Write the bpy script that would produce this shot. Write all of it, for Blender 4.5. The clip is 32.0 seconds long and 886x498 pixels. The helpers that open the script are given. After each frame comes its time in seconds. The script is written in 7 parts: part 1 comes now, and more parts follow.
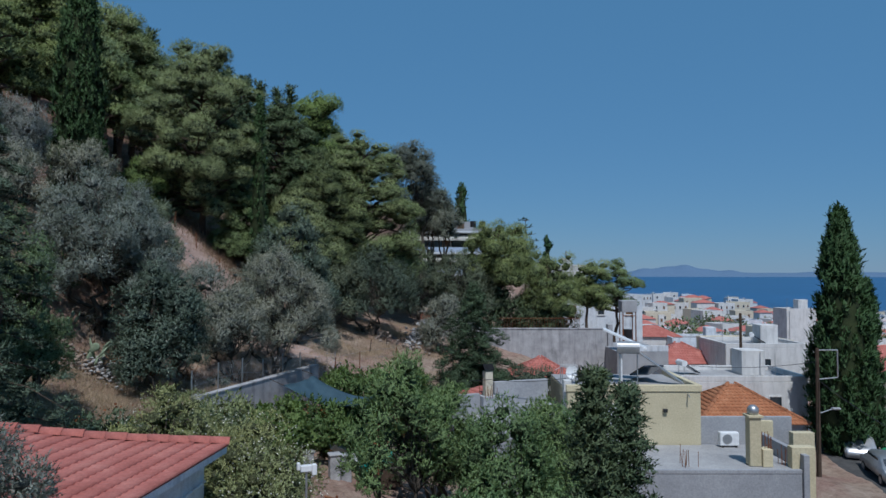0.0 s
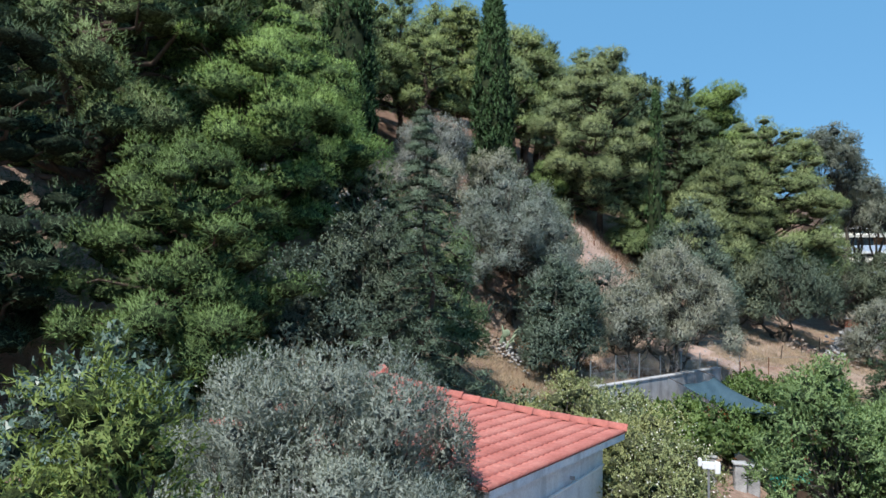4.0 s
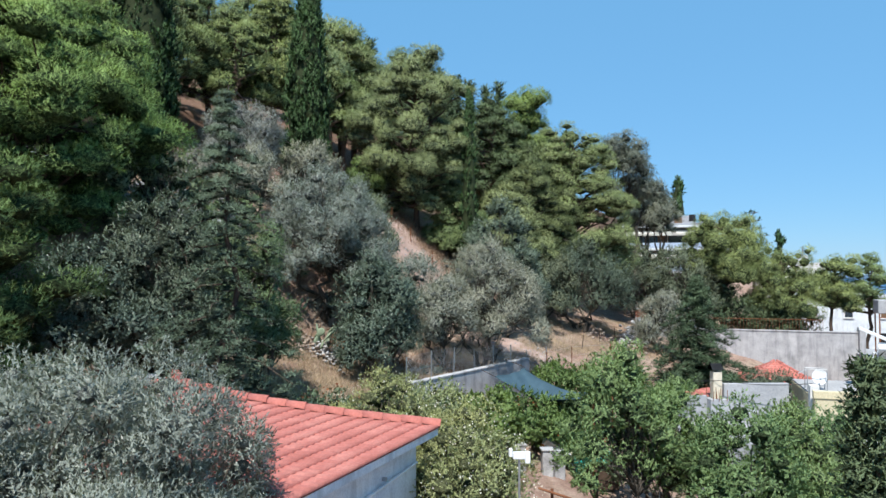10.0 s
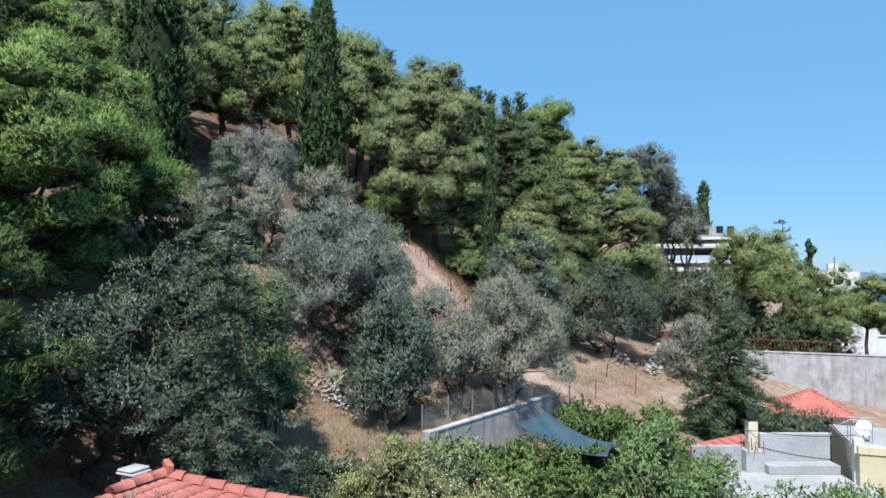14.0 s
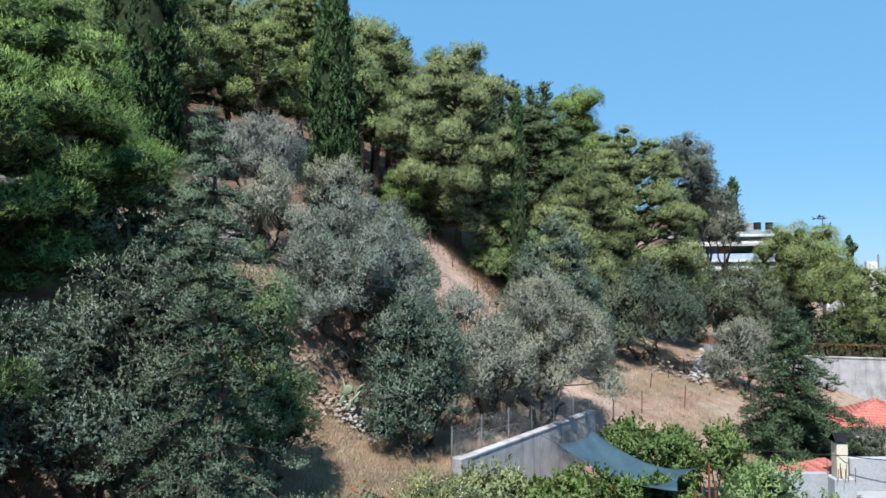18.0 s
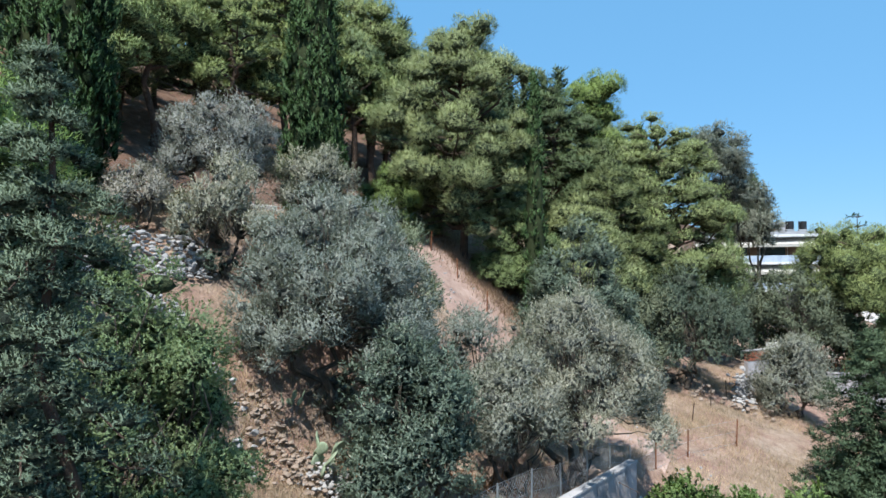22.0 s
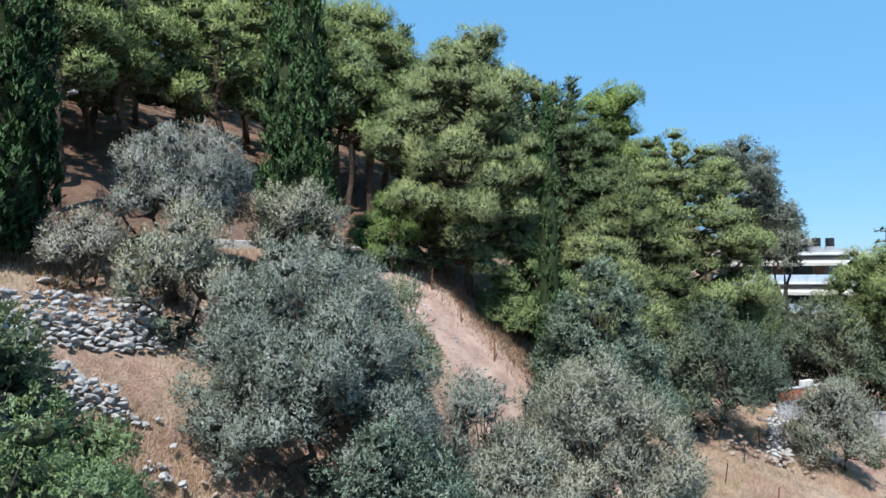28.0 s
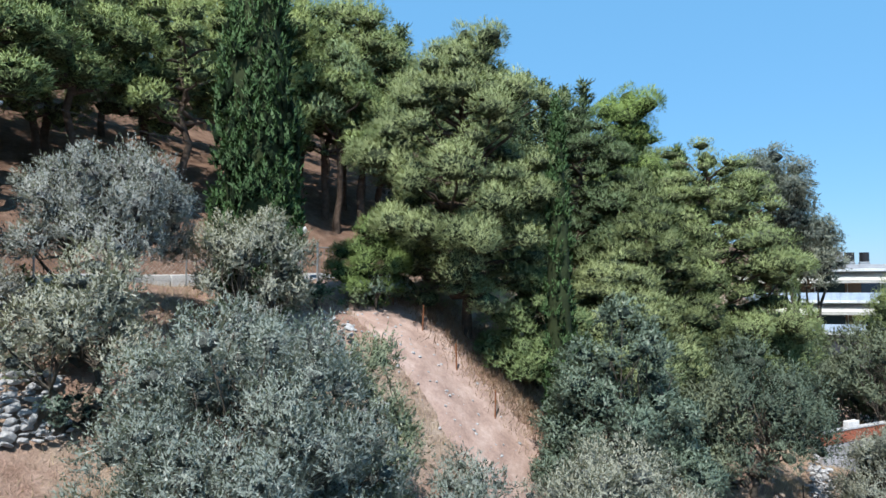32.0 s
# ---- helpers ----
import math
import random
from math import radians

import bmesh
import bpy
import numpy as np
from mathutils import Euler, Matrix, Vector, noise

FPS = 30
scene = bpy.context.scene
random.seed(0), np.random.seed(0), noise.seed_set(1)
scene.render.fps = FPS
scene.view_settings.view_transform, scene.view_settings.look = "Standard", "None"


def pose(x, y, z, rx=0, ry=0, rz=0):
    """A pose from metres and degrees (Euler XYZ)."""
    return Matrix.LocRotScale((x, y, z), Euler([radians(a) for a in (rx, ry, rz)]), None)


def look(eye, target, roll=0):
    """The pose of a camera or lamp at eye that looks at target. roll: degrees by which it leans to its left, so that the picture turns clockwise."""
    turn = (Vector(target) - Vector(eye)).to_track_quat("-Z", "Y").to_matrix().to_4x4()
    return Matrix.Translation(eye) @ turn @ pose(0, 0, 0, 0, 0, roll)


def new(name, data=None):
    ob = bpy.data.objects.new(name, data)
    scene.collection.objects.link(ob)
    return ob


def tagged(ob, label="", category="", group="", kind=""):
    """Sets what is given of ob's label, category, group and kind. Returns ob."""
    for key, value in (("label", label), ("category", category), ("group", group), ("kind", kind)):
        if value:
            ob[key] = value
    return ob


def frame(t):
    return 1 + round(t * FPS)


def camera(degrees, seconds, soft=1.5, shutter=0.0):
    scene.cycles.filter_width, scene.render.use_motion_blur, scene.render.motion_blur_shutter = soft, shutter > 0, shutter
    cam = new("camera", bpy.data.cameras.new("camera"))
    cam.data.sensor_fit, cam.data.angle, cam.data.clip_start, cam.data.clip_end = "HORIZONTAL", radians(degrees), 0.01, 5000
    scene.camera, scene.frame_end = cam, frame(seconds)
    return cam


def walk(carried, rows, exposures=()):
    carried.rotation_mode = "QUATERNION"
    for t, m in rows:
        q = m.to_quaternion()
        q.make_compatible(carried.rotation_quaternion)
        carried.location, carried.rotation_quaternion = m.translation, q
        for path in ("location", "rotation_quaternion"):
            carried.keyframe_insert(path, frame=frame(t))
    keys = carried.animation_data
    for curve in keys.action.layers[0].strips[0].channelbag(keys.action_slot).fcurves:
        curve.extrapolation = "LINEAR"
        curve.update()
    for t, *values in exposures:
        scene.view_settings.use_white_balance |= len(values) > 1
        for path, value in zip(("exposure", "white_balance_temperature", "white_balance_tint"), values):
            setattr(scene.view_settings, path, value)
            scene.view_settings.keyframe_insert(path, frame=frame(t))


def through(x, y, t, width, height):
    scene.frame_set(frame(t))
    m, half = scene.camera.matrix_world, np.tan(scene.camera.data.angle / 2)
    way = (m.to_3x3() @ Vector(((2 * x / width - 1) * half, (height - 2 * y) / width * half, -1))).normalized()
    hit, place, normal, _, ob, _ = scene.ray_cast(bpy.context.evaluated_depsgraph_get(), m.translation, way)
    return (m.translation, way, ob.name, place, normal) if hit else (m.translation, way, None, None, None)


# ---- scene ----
EXPOSURES = [(0, -0.68, 5800, 10), (1, -0.44, 5850, 10), (2, -0.02, 6000, 10), (2.5, 0.1, 6200, 10), (4.5, 0.46, 6350, 9), (6.0, 0.65, 6600, 9), (10, 0.5, 6350, 9), (17, 0.54, 6300, 9), (32, 0.64, 6250, 9)]
# seconds, x, y, z, heading to the left, tilt up, lean
PATH = [
    (0, 0.006, 0.001, 0.005, -20.172, 1.927, 0.016),
    (0.5, -0.043, -0.055, -0.073, -12.480, 2.017, 0.225),
    (1, -0.077, -0.102, -0.161, -5.995, 2.016, 0.491),
    (1.5, -0.055, -0.113, -0.251, -0.905, 1.991, 0.603),
    (2, -0.010, -0.116, -0.327, 3.531, 2.025, 0.644),
    (2.5, 0.009, -0.089, -0.385, 8.449, 1.977, 0.771),
    (4.5, 0.015, 0.418, -0.335, 11.763, 1.959, 0.725),
    (5, -0.031, 0.660, -0.302, 11.814, 1.949, 0.663),
    (5.5, 0.014, 0.881, -0.329, 8.257, 1.861, 0.733),
    (6, 0.036, 1.062, -0.430, 0.017, 2.002, 0.281),
    (6.5, 0.089, 1.231, -0.542, -1.314, 2.032, 0.172),
    (7, 0.124, 1.414, -0.587, -1.805, 2.053, 0.122),
    (7.5, 0.144, 1.495, -0.622, -2.428, 2.068, 0.131),
    (8, 0.129, 1.461, -0.692, -2.758, 2.073, 0.110),
    (8.5, 0.097, 1.367, -0.755, -2.943, 2.052, 0.081),
    (9, 0.092, 1.267, -0.771, -3.005, 2.029, 0.078),
    (9.5, 0.113, 1.194, -0.674, -3.042, 2.063, 0.061),
    (10, 0.163, 1.150, -0.532, -3.072, 2.052, 0.089),
    (10.5, 0.230, 1.173, -0.353, -3.073, 2.071, 0.052),
    (11, 0.289, 1.285, -0.152, -3.082, 2.128, 0.011),
    (11.5, 0.336, 1.468, 0.066, -3.130, 2.112, 0.028),
    (12, 0.296, 1.689, 0.292, -3.181, 2.084, 0.018),
    (12.5, 0.267, 1.914, 0.518, -3.245, 2.046, 0.072),
    (13, 0.291, 2.162, 0.780, -3.302, 1.922, 0.208),
    (13.5, 0.364, 2.365, 1.041, -2.596, 1.828, 0.278),
    (14, 0.342, 2.552, 1.269, -1.372, 1.777, 0.258),
    (14.5, 0.216, 2.796, 1.295, -0.831, 1.743, 0.290),
    (16.5, 0.069, 4.320, 1.119, -0.156, 1.900, 0.047),
    (17, 0.049, 4.900, 1.105, -0.091, 1.987, -0.144),
    (17.5, -0.020, 5.628, 1.118, -0.070, 2.026, -0.238),
    (18, -0.083, 6.449, 1.145, -0.073, 2.018, -0.265),
    (18.5, -0.071, 7.343, 1.191, -0.018, 1.992, -0.342),
    (19, -0.048, 8.243, 1.236, 0.014, 1.991, -0.366),
    (19.5, -0.116, 8.987, 1.253, 0.114, 2.015, -0.445),
    (20, -0.172, 9.665, 1.276, 0.159, 1.997, -0.544),
    (20.5, -0.143, 10.375, 1.339, 0.152, 1.971, -0.499),
    (21, -0.109, 11.146, 1.469, 0.184, 1.913, -0.463),
    (21.5, -0.044, 11.903, 1.659, 0.264, 1.833, -0.453),
    (22, -0.020, 12.422, 1.814, 0.296, 1.847, -0.457),
    (22.5, -0.055, 12.598, 1.891, 0.289, 1.793, -0.391),
    (23, -0.102, 12.604, 1.996, 0.291, 1.750, -0.335),
    (23.5, -0.132, 12.596, 2.156, 0.301, 1.799, -0.323),
    (24, -0.133, 12.635, 2.324, 0.343, 1.781, -0.305),
    (24.5, -0.156, 12.838, 2.510, 0.409, 1.799, -0.345),
    (25, -0.210, 13.124, 2.693, 0.463, 1.856, -0.422),
    (25.5, -0.197, 13.441, 2.890, 0.506, 1.863, -0.433),
    (27.5, 0.133, 15.333, 3.532, 0.862, 1.860, -0.451),
    (28, 0.234, 15.918, 3.659, 0.956, 1.801, -0.397),
    (28.5, 0.322, 16.595, 3.755, 1.070, 1.797, -0.406),
    (29, 0.424, 17.420, 3.862, 1.198, 1.809, -0.425),
    (29.5, 0.535, 18.323, 3.984, 1.322, 1.787, -0.426),
    (30, 0.718, 19.262, 4.126, 1.639, 1.813, -0.501),
    (30.5, 0.840, 19.921, 4.275, 1.860, 1.879, -0.537),
    (31, 0.886, 20.170, 4.402, 1.904, 1.761, -0.412),
    (31.5, 0.866, 20.200, 4.590, 1.871, 1.725, -0.362),
    (32, 0.825, 20.238, 4.933, 1.805, 2.048, -0.492),
]


def seat(x, y, z, yaw, tilt, lean):
    return Matrix.Translation((x, y, z)) @ pose(0, 0, 0, 0, 0, yaw) @ pose(0, 0, 0, 90 + tilt) @ pose(0, 0, 0, 0, 0, lean)


cam = camera(65.05, 32.0)
walk(cam, [(row[0], seat(*row[1:])) for row in PATH], EXPOSURES)
# ---- camera end ----
# ---------------------------------------------------------------- world and light
SUN = Vector((-0.14, -0.60, 1.02)).normalized()
world = bpy.data.worlds.new("sky")
scene.world = world
world.use_nodes = True
wn = world.node_tree.nodes
wl = world.node_tree.links
sky = wn.new("ShaderNodeTexSky")
sky.sky_type = "NISHITA"
sky.sun_disc = False
sky.sun_elevation = math.asin(SUN.z)
sky.sun_rotation = math.atan2(SUN.x, SUN.y)
sky.air_density, sky.dust_density, sky.ozone_density = 1.0, 0.05, 6.0
wn["Background"].inputs["Strength"].default_value = 0.084
# the horizon's glare is softened by clear blue sea air
haze = wn.new("ShaderNodeMix")
haze.data_type, haze.blend_type = "RGBA", "MIX"
haze.inputs["Factor"].default_value = 0.62
haze.inputs["B"].default_value = (1.8, 4.9, 8.4, 1)
wl.new(sky.outputs["Color"], haze.inputs["A"])
wl.new(haze.outputs["Result"], wn["Background"].inputs["Color"])
sun_data = bpy.data.lights.new("sun", "SUN")
sun_data.energy, sun_data.angle, sun_data.color = 5.0, radians(0.53), (1.0, 0.95, 0.87)
sun = new("sun", sun_data)
sun.matrix_world = look(SUN * 100, (0, 0, 0))


# ---------------------------------------------------------------- materials
def nodes_of(name, rough=0.8):
    m = bpy.data.materials.new(name)
    m.use_nodes = True
    nt = m.node_tree
    b = nt.nodes["Principled BSDF"]
    b.inputs["Roughness"].default_value = rough
    b.inputs["Specular IOR Level"].default_value = 0.3
    return m, nt, b


def ramp(nt, fac, stops):
    r = nt.nodes.new("ShaderNodeValToRGB")
    while len(r.color_ramp.elements) < len(stops):
        r.color_ramp.elements.new(0.5)
    for e, (p, c) in zip(r.color_ramp.elements, stops):
        e.position, e.color = p, (*c, 1)
    nt.links.new(fac, r.inputs["Fac"])
    return r.outputs["Color"]


def noise_of(nt, scale, detail=4, rough=0.55, coord="Object"):
    tc = nt.nodes.new("ShaderNodeTexCoord")
    n = nt.nodes.new("ShaderNodeTexNoise")
    n.inputs["Scale"].default_value, n.inputs["Detail"].default_value, n.inputs["Roughness"].default_value = scale, detail, rough
    nt.links.new(tc.outputs[coord], n.inputs["Vector"])
    return n.outputs["Fac"]


def mixed(nt, fac, a, b, blend="MIX"):
    m = nt.nodes.new("ShaderNodeMix")
    m.data_type, m.blend_type = "RGBA", blend
    for sock, v in ((m.inputs["Factor"], fac), (m.inputs["A"], a), (m.inputs["B"], b)):
        if isinstance(v, bpy.types.NodeSocket):
            nt.links.new(v, sock)
        elif isinstance(v, tuple):
            sock.default_value = (*v, 1)
        else:
            sock.default_value = v
    return m.outputs["Result"]


def bump(nt, b, height, strength=0.4, dist=0.05):
    n = nt.nodes.new("ShaderNodeBump")
    n.inputs["Strength"].default_value, n.inputs["Distance"].default_value = strength, dist
    nt.links.new(height, n.inputs["Height"])
    nt.links.new(n.outputs["Normal"], b.inputs["Normal"])


MASS = {}


def leaf_mat(name, dark, mid, light, through=0.25, rough=0.55, spec=0.3):
    """Foliage: leaf by leaf and clump by clump variation, some light passing through."""
    m, nt, b = nodes_of(name, rough)
    b.inputs["Specular IOR Level"].default_value = 0.4 * spec
    geo = nt.nodes.new("ShaderNodeNewGeometry")
    info = nt.nodes.new("ShaderNodeObjectInfo")
    dark, mid, light = ((q[0], q[1], 1.14 * q[2]) for q in (dark, mid, light))
    dark, light = (tuple(0.55 * p + 0.45 * q for p, q in zip(e, mid)) for e in (dark, light))
    c = ramp(nt, geo.outputs["Random Per Island"], [(0.0, dark), (0.5, mid), (1.0, light)])
    big = ramp(nt, noise_of(nt, 0.55, 3), [(0.3, (0.72, 0.74, 0.7)), (0.7, (1.25, 1.2, 1.1))])
    c = mixed(nt, 1.0, c, big, "MULTIPLY")
    tone = ramp(nt, info.outputs["Random"], [(0.0, (0.84, 0.9, 0.9)), (1.0, (1.14, 1.06, 0.94))])
    c = mixed(nt, 1.0, c, tone, "MULTIPLY")
    nt.links.new(c, b.inputs["Base Color"])
    t = nt.nodes.new("ShaderNodeBsdfTranslucent")
    warm = mixed(nt, 1.0, c, (1.1, 1.15, 0.75), "MULTIPLY")
    nt.links.new(warm, t.inputs["Color"])
    mix = nt.nodes.new("ShaderNodeMixShader")
    mix.inputs[0].default_value = through
    nt.links.new(b.outputs[0], mix.inputs[1])
    nt.links.new(t.outputs[0], mix.inputs[2])
    nt.links.new(mix.outputs[0], nt.nodes["Material Output"].inputs["Surface"])
    MASS[m.name] = mid
    return m


def mass_mat(name, mid, fine=11.0, gap_shade=0.12):
    """The close-packed inside of a crown, where single leaves run together: the leaf colour broken by gaps, with the
    crown's inner shade put into it as darkening.
    """
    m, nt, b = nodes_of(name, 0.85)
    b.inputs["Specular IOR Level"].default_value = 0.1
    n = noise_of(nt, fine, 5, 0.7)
    c = ramp(nt, n, [(0.36, tuple(gap_shade * q for q in mid)), (0.54, tuple((0.3 + 0.4 * gap_shade) * q for q in mid)), (0.7, tuple(0.8 * q for q in mid))])
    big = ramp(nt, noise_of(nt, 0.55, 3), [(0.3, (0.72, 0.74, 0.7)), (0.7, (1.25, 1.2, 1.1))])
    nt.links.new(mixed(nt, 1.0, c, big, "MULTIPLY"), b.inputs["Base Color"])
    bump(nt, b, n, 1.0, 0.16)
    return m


def grain_mat(name, a, b_, c_, scale=3.0, fine=22.0, rough=0.85, bumpy=0.4, dist=0.03, spec=0.25):
    """Plaster, stone, bark, timber: two scales of variation and fine relief."""
    m, nt, b = nodes_of(name, rough)
    b.inputs["Specular IOR Level"].default_value = spec
    col = ramp(nt, noise_of(nt, scale, 5, 0.6), [(0.25, a), (0.5, b_), (0.75, c_)])
    fine_n = noise_of(nt, fine, 6, 0.7)
    col = mixed(nt, 1.0, col, ramp(nt, fine_n, [(0.3, (0.8, 0.8, 0.8)), (0.7, (1.15, 1.15, 1.15))]), "MULTIPLY")
    info = nt.nodes.new("ShaderNodeObjectInfo")
    col = mixed(nt, 1.0, col, ramp(nt, info.outputs["Random"], [(0.0, (0.9, 0.9, 0.9)), (1.0, (1.08, 1.07, 1.05))]), "MULTIPLY")
    nt.links.new(col, b.inputs["Base Color"])
    bump(nt, b, fine_n, bumpy, dist)
    return m


def streaked_mat(name, a, b_, c_, streak=0.72):
    """Old concrete or render: cloudy stains, dark runs down the face and fine pitting."""
    m, nt, b = nodes_of(name, 0.92)
    b.inputs["Specular IOR Level"].default_value = 0.2
    col = ramp(nt, noise_of(nt, 0.9, 5, 0.65), [(0.28, a), (0.5, b_), (0.72, c_)])
    tc = nt.nodes.new("ShaderNodeTexCoord")
    mp = nt.nodes.new("ShaderNodeMapping")
    mp.inputs["Scale"].default_value = (2.2, 2.2, 0.4)
    nt.links.new(tc.outputs["Object"], mp.inputs["Vector"])
    n = nt.nodes.new("ShaderNodeTexNoise")
    n.inputs["Scale"].default_value, n.inputs["Detail"].default_value, n.inputs["Roughness"].default_value = 1.0, 6, 0.65
    nt.links.new(mp.outputs["Vector"], n.inputs["Vector"])
    runs = ramp(nt, n.outputs["Fac"], [(0.36, (streak, streak, streak)), (0.52, (1.0, 1.0, 1.0))])
    col = mixed(nt, 1.0, col, runs, "MULTIPLY")
    fine = noise_of(nt, 24, 6, 0.7)
    col = mixed(nt, 1.0, col, ramp(nt, fine, [(0.3, (0.82, 0.82, 0.82)), (0.7, (1.12, 1.12, 1.12))]), "MULTIPLY")
    nt.links.new(col, b.inputs["Base Color"])
    bump(nt, b, fine, 0.4, 0.03)
    return m


def plain_mat(name, col, rough=0.5, metal=0.0, spec=0.4):
    m, nt, b = nodes_of(name, rough)
    b.inputs["Metallic"].default_value = metal
    b.inputs["Specular IOR Level"].default_value = spec
    v = ramp(nt, noise_of(nt, 4.0, 5, 0.6), [(0.3, tuple(x * 0.85 for x in col)), (0.7, tuple(min(1, x * 1.1) for x in col))])
    nt.links.new(v, b.inputs["Base Color"])
    return m


M = {}
M["pine"] = leaf_mat("pine_needles", (0.185, 0.238, 0.125), (0.240, 0.305, 0.160), (0.300, 0.380, 0.200), 0.2)
M["pine_bright"] = leaf_mat("young_pine_needles", (0.190, 0.305, 0.110), (0.245, 0.390, 0.140), (0.310, 0.480, 0.175), 0.25)
M["pine_yellow"] = leaf_mat("sunlit_pine_needles", (0.220, 0.265, 0.120), (0.285, 0.345, 0.155), (0.355, 0.430, 0.195), 0.2)
M["cypress"] = leaf_mat("cypress_scales", (0.043, 0.085, 0.036), (0.050, 0.100, 0.042), (0.060, 0.120, 0.050), 0.12)
M["conifer"] = leaf_mat("conifer_sprays", (0.125, 0.170, 0.115), (0.158, 0.212, 0.145), (0.196, 0.260, 0.180), 0.12)
M["olive"] = leaf_mat("olive_leaves", (0.232, 0.260, 0.226), (0.266, 0.298, 0.259), (0.306, 0.342, 0.298), 0.25, 0.42, 0.9)
M["olive_grey"] = leaf_mat("dusty_olive_leaves", (0.262, 0.272, 0.252), (0.300, 0.310, 0.288), (0.342, 0.353, 0.328), 0.25, 0.45, 0.7)
M["olive_green"] = leaf_mat("fresh_olive_leaves", (0.180, 0.222, 0.150), (0.212, 0.260, 0.176), (0.250, 0.305, 0.208), 0.25, 0.42, 0.9)
M["broad"] = leaf_mat("broad_leaves", (0.130, 0.172, 0.100), (0.178, 0.232, 0.138), (0.240, 0.310, 0.190), 0.2, 0.55, 0.3)
M["bay"] = leaf_mat("bay_leaves", (0.095, 0.130, 0.098), (0.125, 0.168, 0.128), (0.165, 0.215, 0.165), 0.15, 0.4, 0.7)
M["fresh"] = leaf_mat("fresh_broad_leaves", (0.165, 0.225, 0.115), (0.220, 0.295, 0.150), (0.285, 0.375, 0.195), 0.3, 0.5, 0.4)
M["laurel"] = leaf_mat("laurel_leaves", (0.095, 0.138, 0.110), (0.128, 0.186, 0.148), (0.168, 0.240, 0.190), 0.15, 0.4, 0.9)
M["hedge"] = leaf_mat("hedge_leaves", (0.242, 0.273, 0.130), (0.336, 0.376, 0.183), (0.435, 0.484, 0.238), 0.22, 0.5, 0.3)
M["vine"] = leaf_mat("vine_leaves", (0.139, 0.203, 0.075), (0.185, 0.270, 0.100), (0.237, 0.346, 0.128), 0.35, 0.45, 0.4)
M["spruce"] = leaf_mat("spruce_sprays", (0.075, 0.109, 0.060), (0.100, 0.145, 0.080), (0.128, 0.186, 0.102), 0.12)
M["pine_green"] = leaf_mat("umbrella_pine_needles", (0.185, 0.245, 0.108), (0.245, 0.322, 0.142), (0.310, 0.405, 0.180), 0.2)
M["pine_mid"] = leaf_mat("fresh_pine_needles", (0.120, 0.185, 0.070), (0.158, 0.240, 0.090), (0.200, 0.300, 0.115), 0.2)
# darker copy of the pine needles: shade between the pines put into colour
M["pine_shade"] = leaf_mat("dark_pine_needles", (0.105, 0.140, 0.068), (0.138, 0.182, 0.088), (0.180, 0.235, 0.114), 0.18)
M["pine_lime"] = leaf_mat("lime_pine_needles", (0.165, 0.238, 0.080), (0.215, 0.305, 0.100), (0.270, 0.380, 0.125), 0.22)
M["almond"] = leaf_mat("almond_leaves", (0.148, 0.222, 0.102), (0.200, 0.300, 0.138), (0.265, 0.390, 0.184), 0.28, 0.5, 0.3)
M["lime"] = leaf_mat("citrus_leaves", (0.124, 0.173, 0.056), (0.165, 0.230, 0.075), (0.211, 0.294, 0.096), 0.25, 0.5, 0.3)
M["dull_olive"] = leaf_mat("dull_olive_leaves", (0.115, 0.145, 0.102), (0.135, 0.170, 0.120), (0.155, 0.196, 0.138), 0.15, 0.55, 0.3)
M["euca"] = leaf_mat("eucalyptus_leaves", (0.125, 0.150, 0.128), (0.190, 0.225, 0.192), (0.265, 0.310, 0.268), 0.22, 0.45, 0.5)
M["dry"] = leaf_mat("dry_grass", (0.25, 0.195, 0.14), (0.49, 0.385, 0.275), (0.68, 0.54, 0.395), 0.25, 0.8, 0.1)
M["weed"] = leaf_mat("withered_weeds", (0.17, 0.11, 0.075), (0.28, 0.19, 0.13), (0.38, 0.27, 0.19), 0.2, 0.85, 0.1)
M["rust_weed"] = leaf_mat("rusty_bracken", (0.180, 0.094, 0.053), (0.240, 0.125, 0.070), (0.307, 0.160, 0.090), 0.25, 0.85, 0.1)
M["red_leaf"] = leaf_mat("reddish_leaves", (0.14, 0.04, 0.02), (0.24, 0.08, 0.03), (0.32, 0.14, 0.06), 0.3)
M["flower"] = leaf_mat("white_blossom", (0.6, 0.6, 0.5), (0.75, 0.75, 0.65), (0.85, 0.85, 0.78), 0.2)
M["cactus"] = grain_mat("cactus_skin", (0.19, 0.25, 0.17), (0.26, 0.33, 0.235), (0.35, 0.42, 0.31), 6, 30, 0.6, 0.2)
# near-black: the shade inside a cypress column put into the colour
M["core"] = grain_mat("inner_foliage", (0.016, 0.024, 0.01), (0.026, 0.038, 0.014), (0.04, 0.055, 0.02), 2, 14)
M["bark"] = grain_mat("pine_bark", (0.055, 0.038, 0.028), (0.09, 0.065, 0.05), (0.14, 0.105, 0.085), 4, 26, 0.95, 0.8, 0.06)
M["olive_bark"] = grain_mat("olive_bark", (0.06, 0.05, 0.04), (0.1, 0.085, 0.07), (0.16, 0.14, 0.12), 5, 24, 0.95, 0.8, 0.05)
M["concrete"] = streaked_mat("weathered_concrete", (0.275, 0.275, 0.285), (0.405, 0.403, 0.42), (0.53, 0.527, 0.545))
M["white"] = streaked_mat("whitewash", (0.570, 0.570, 0.566), (0.681, 0.678, 0.672), (0.745, 0.742, 0.736), 0.82)
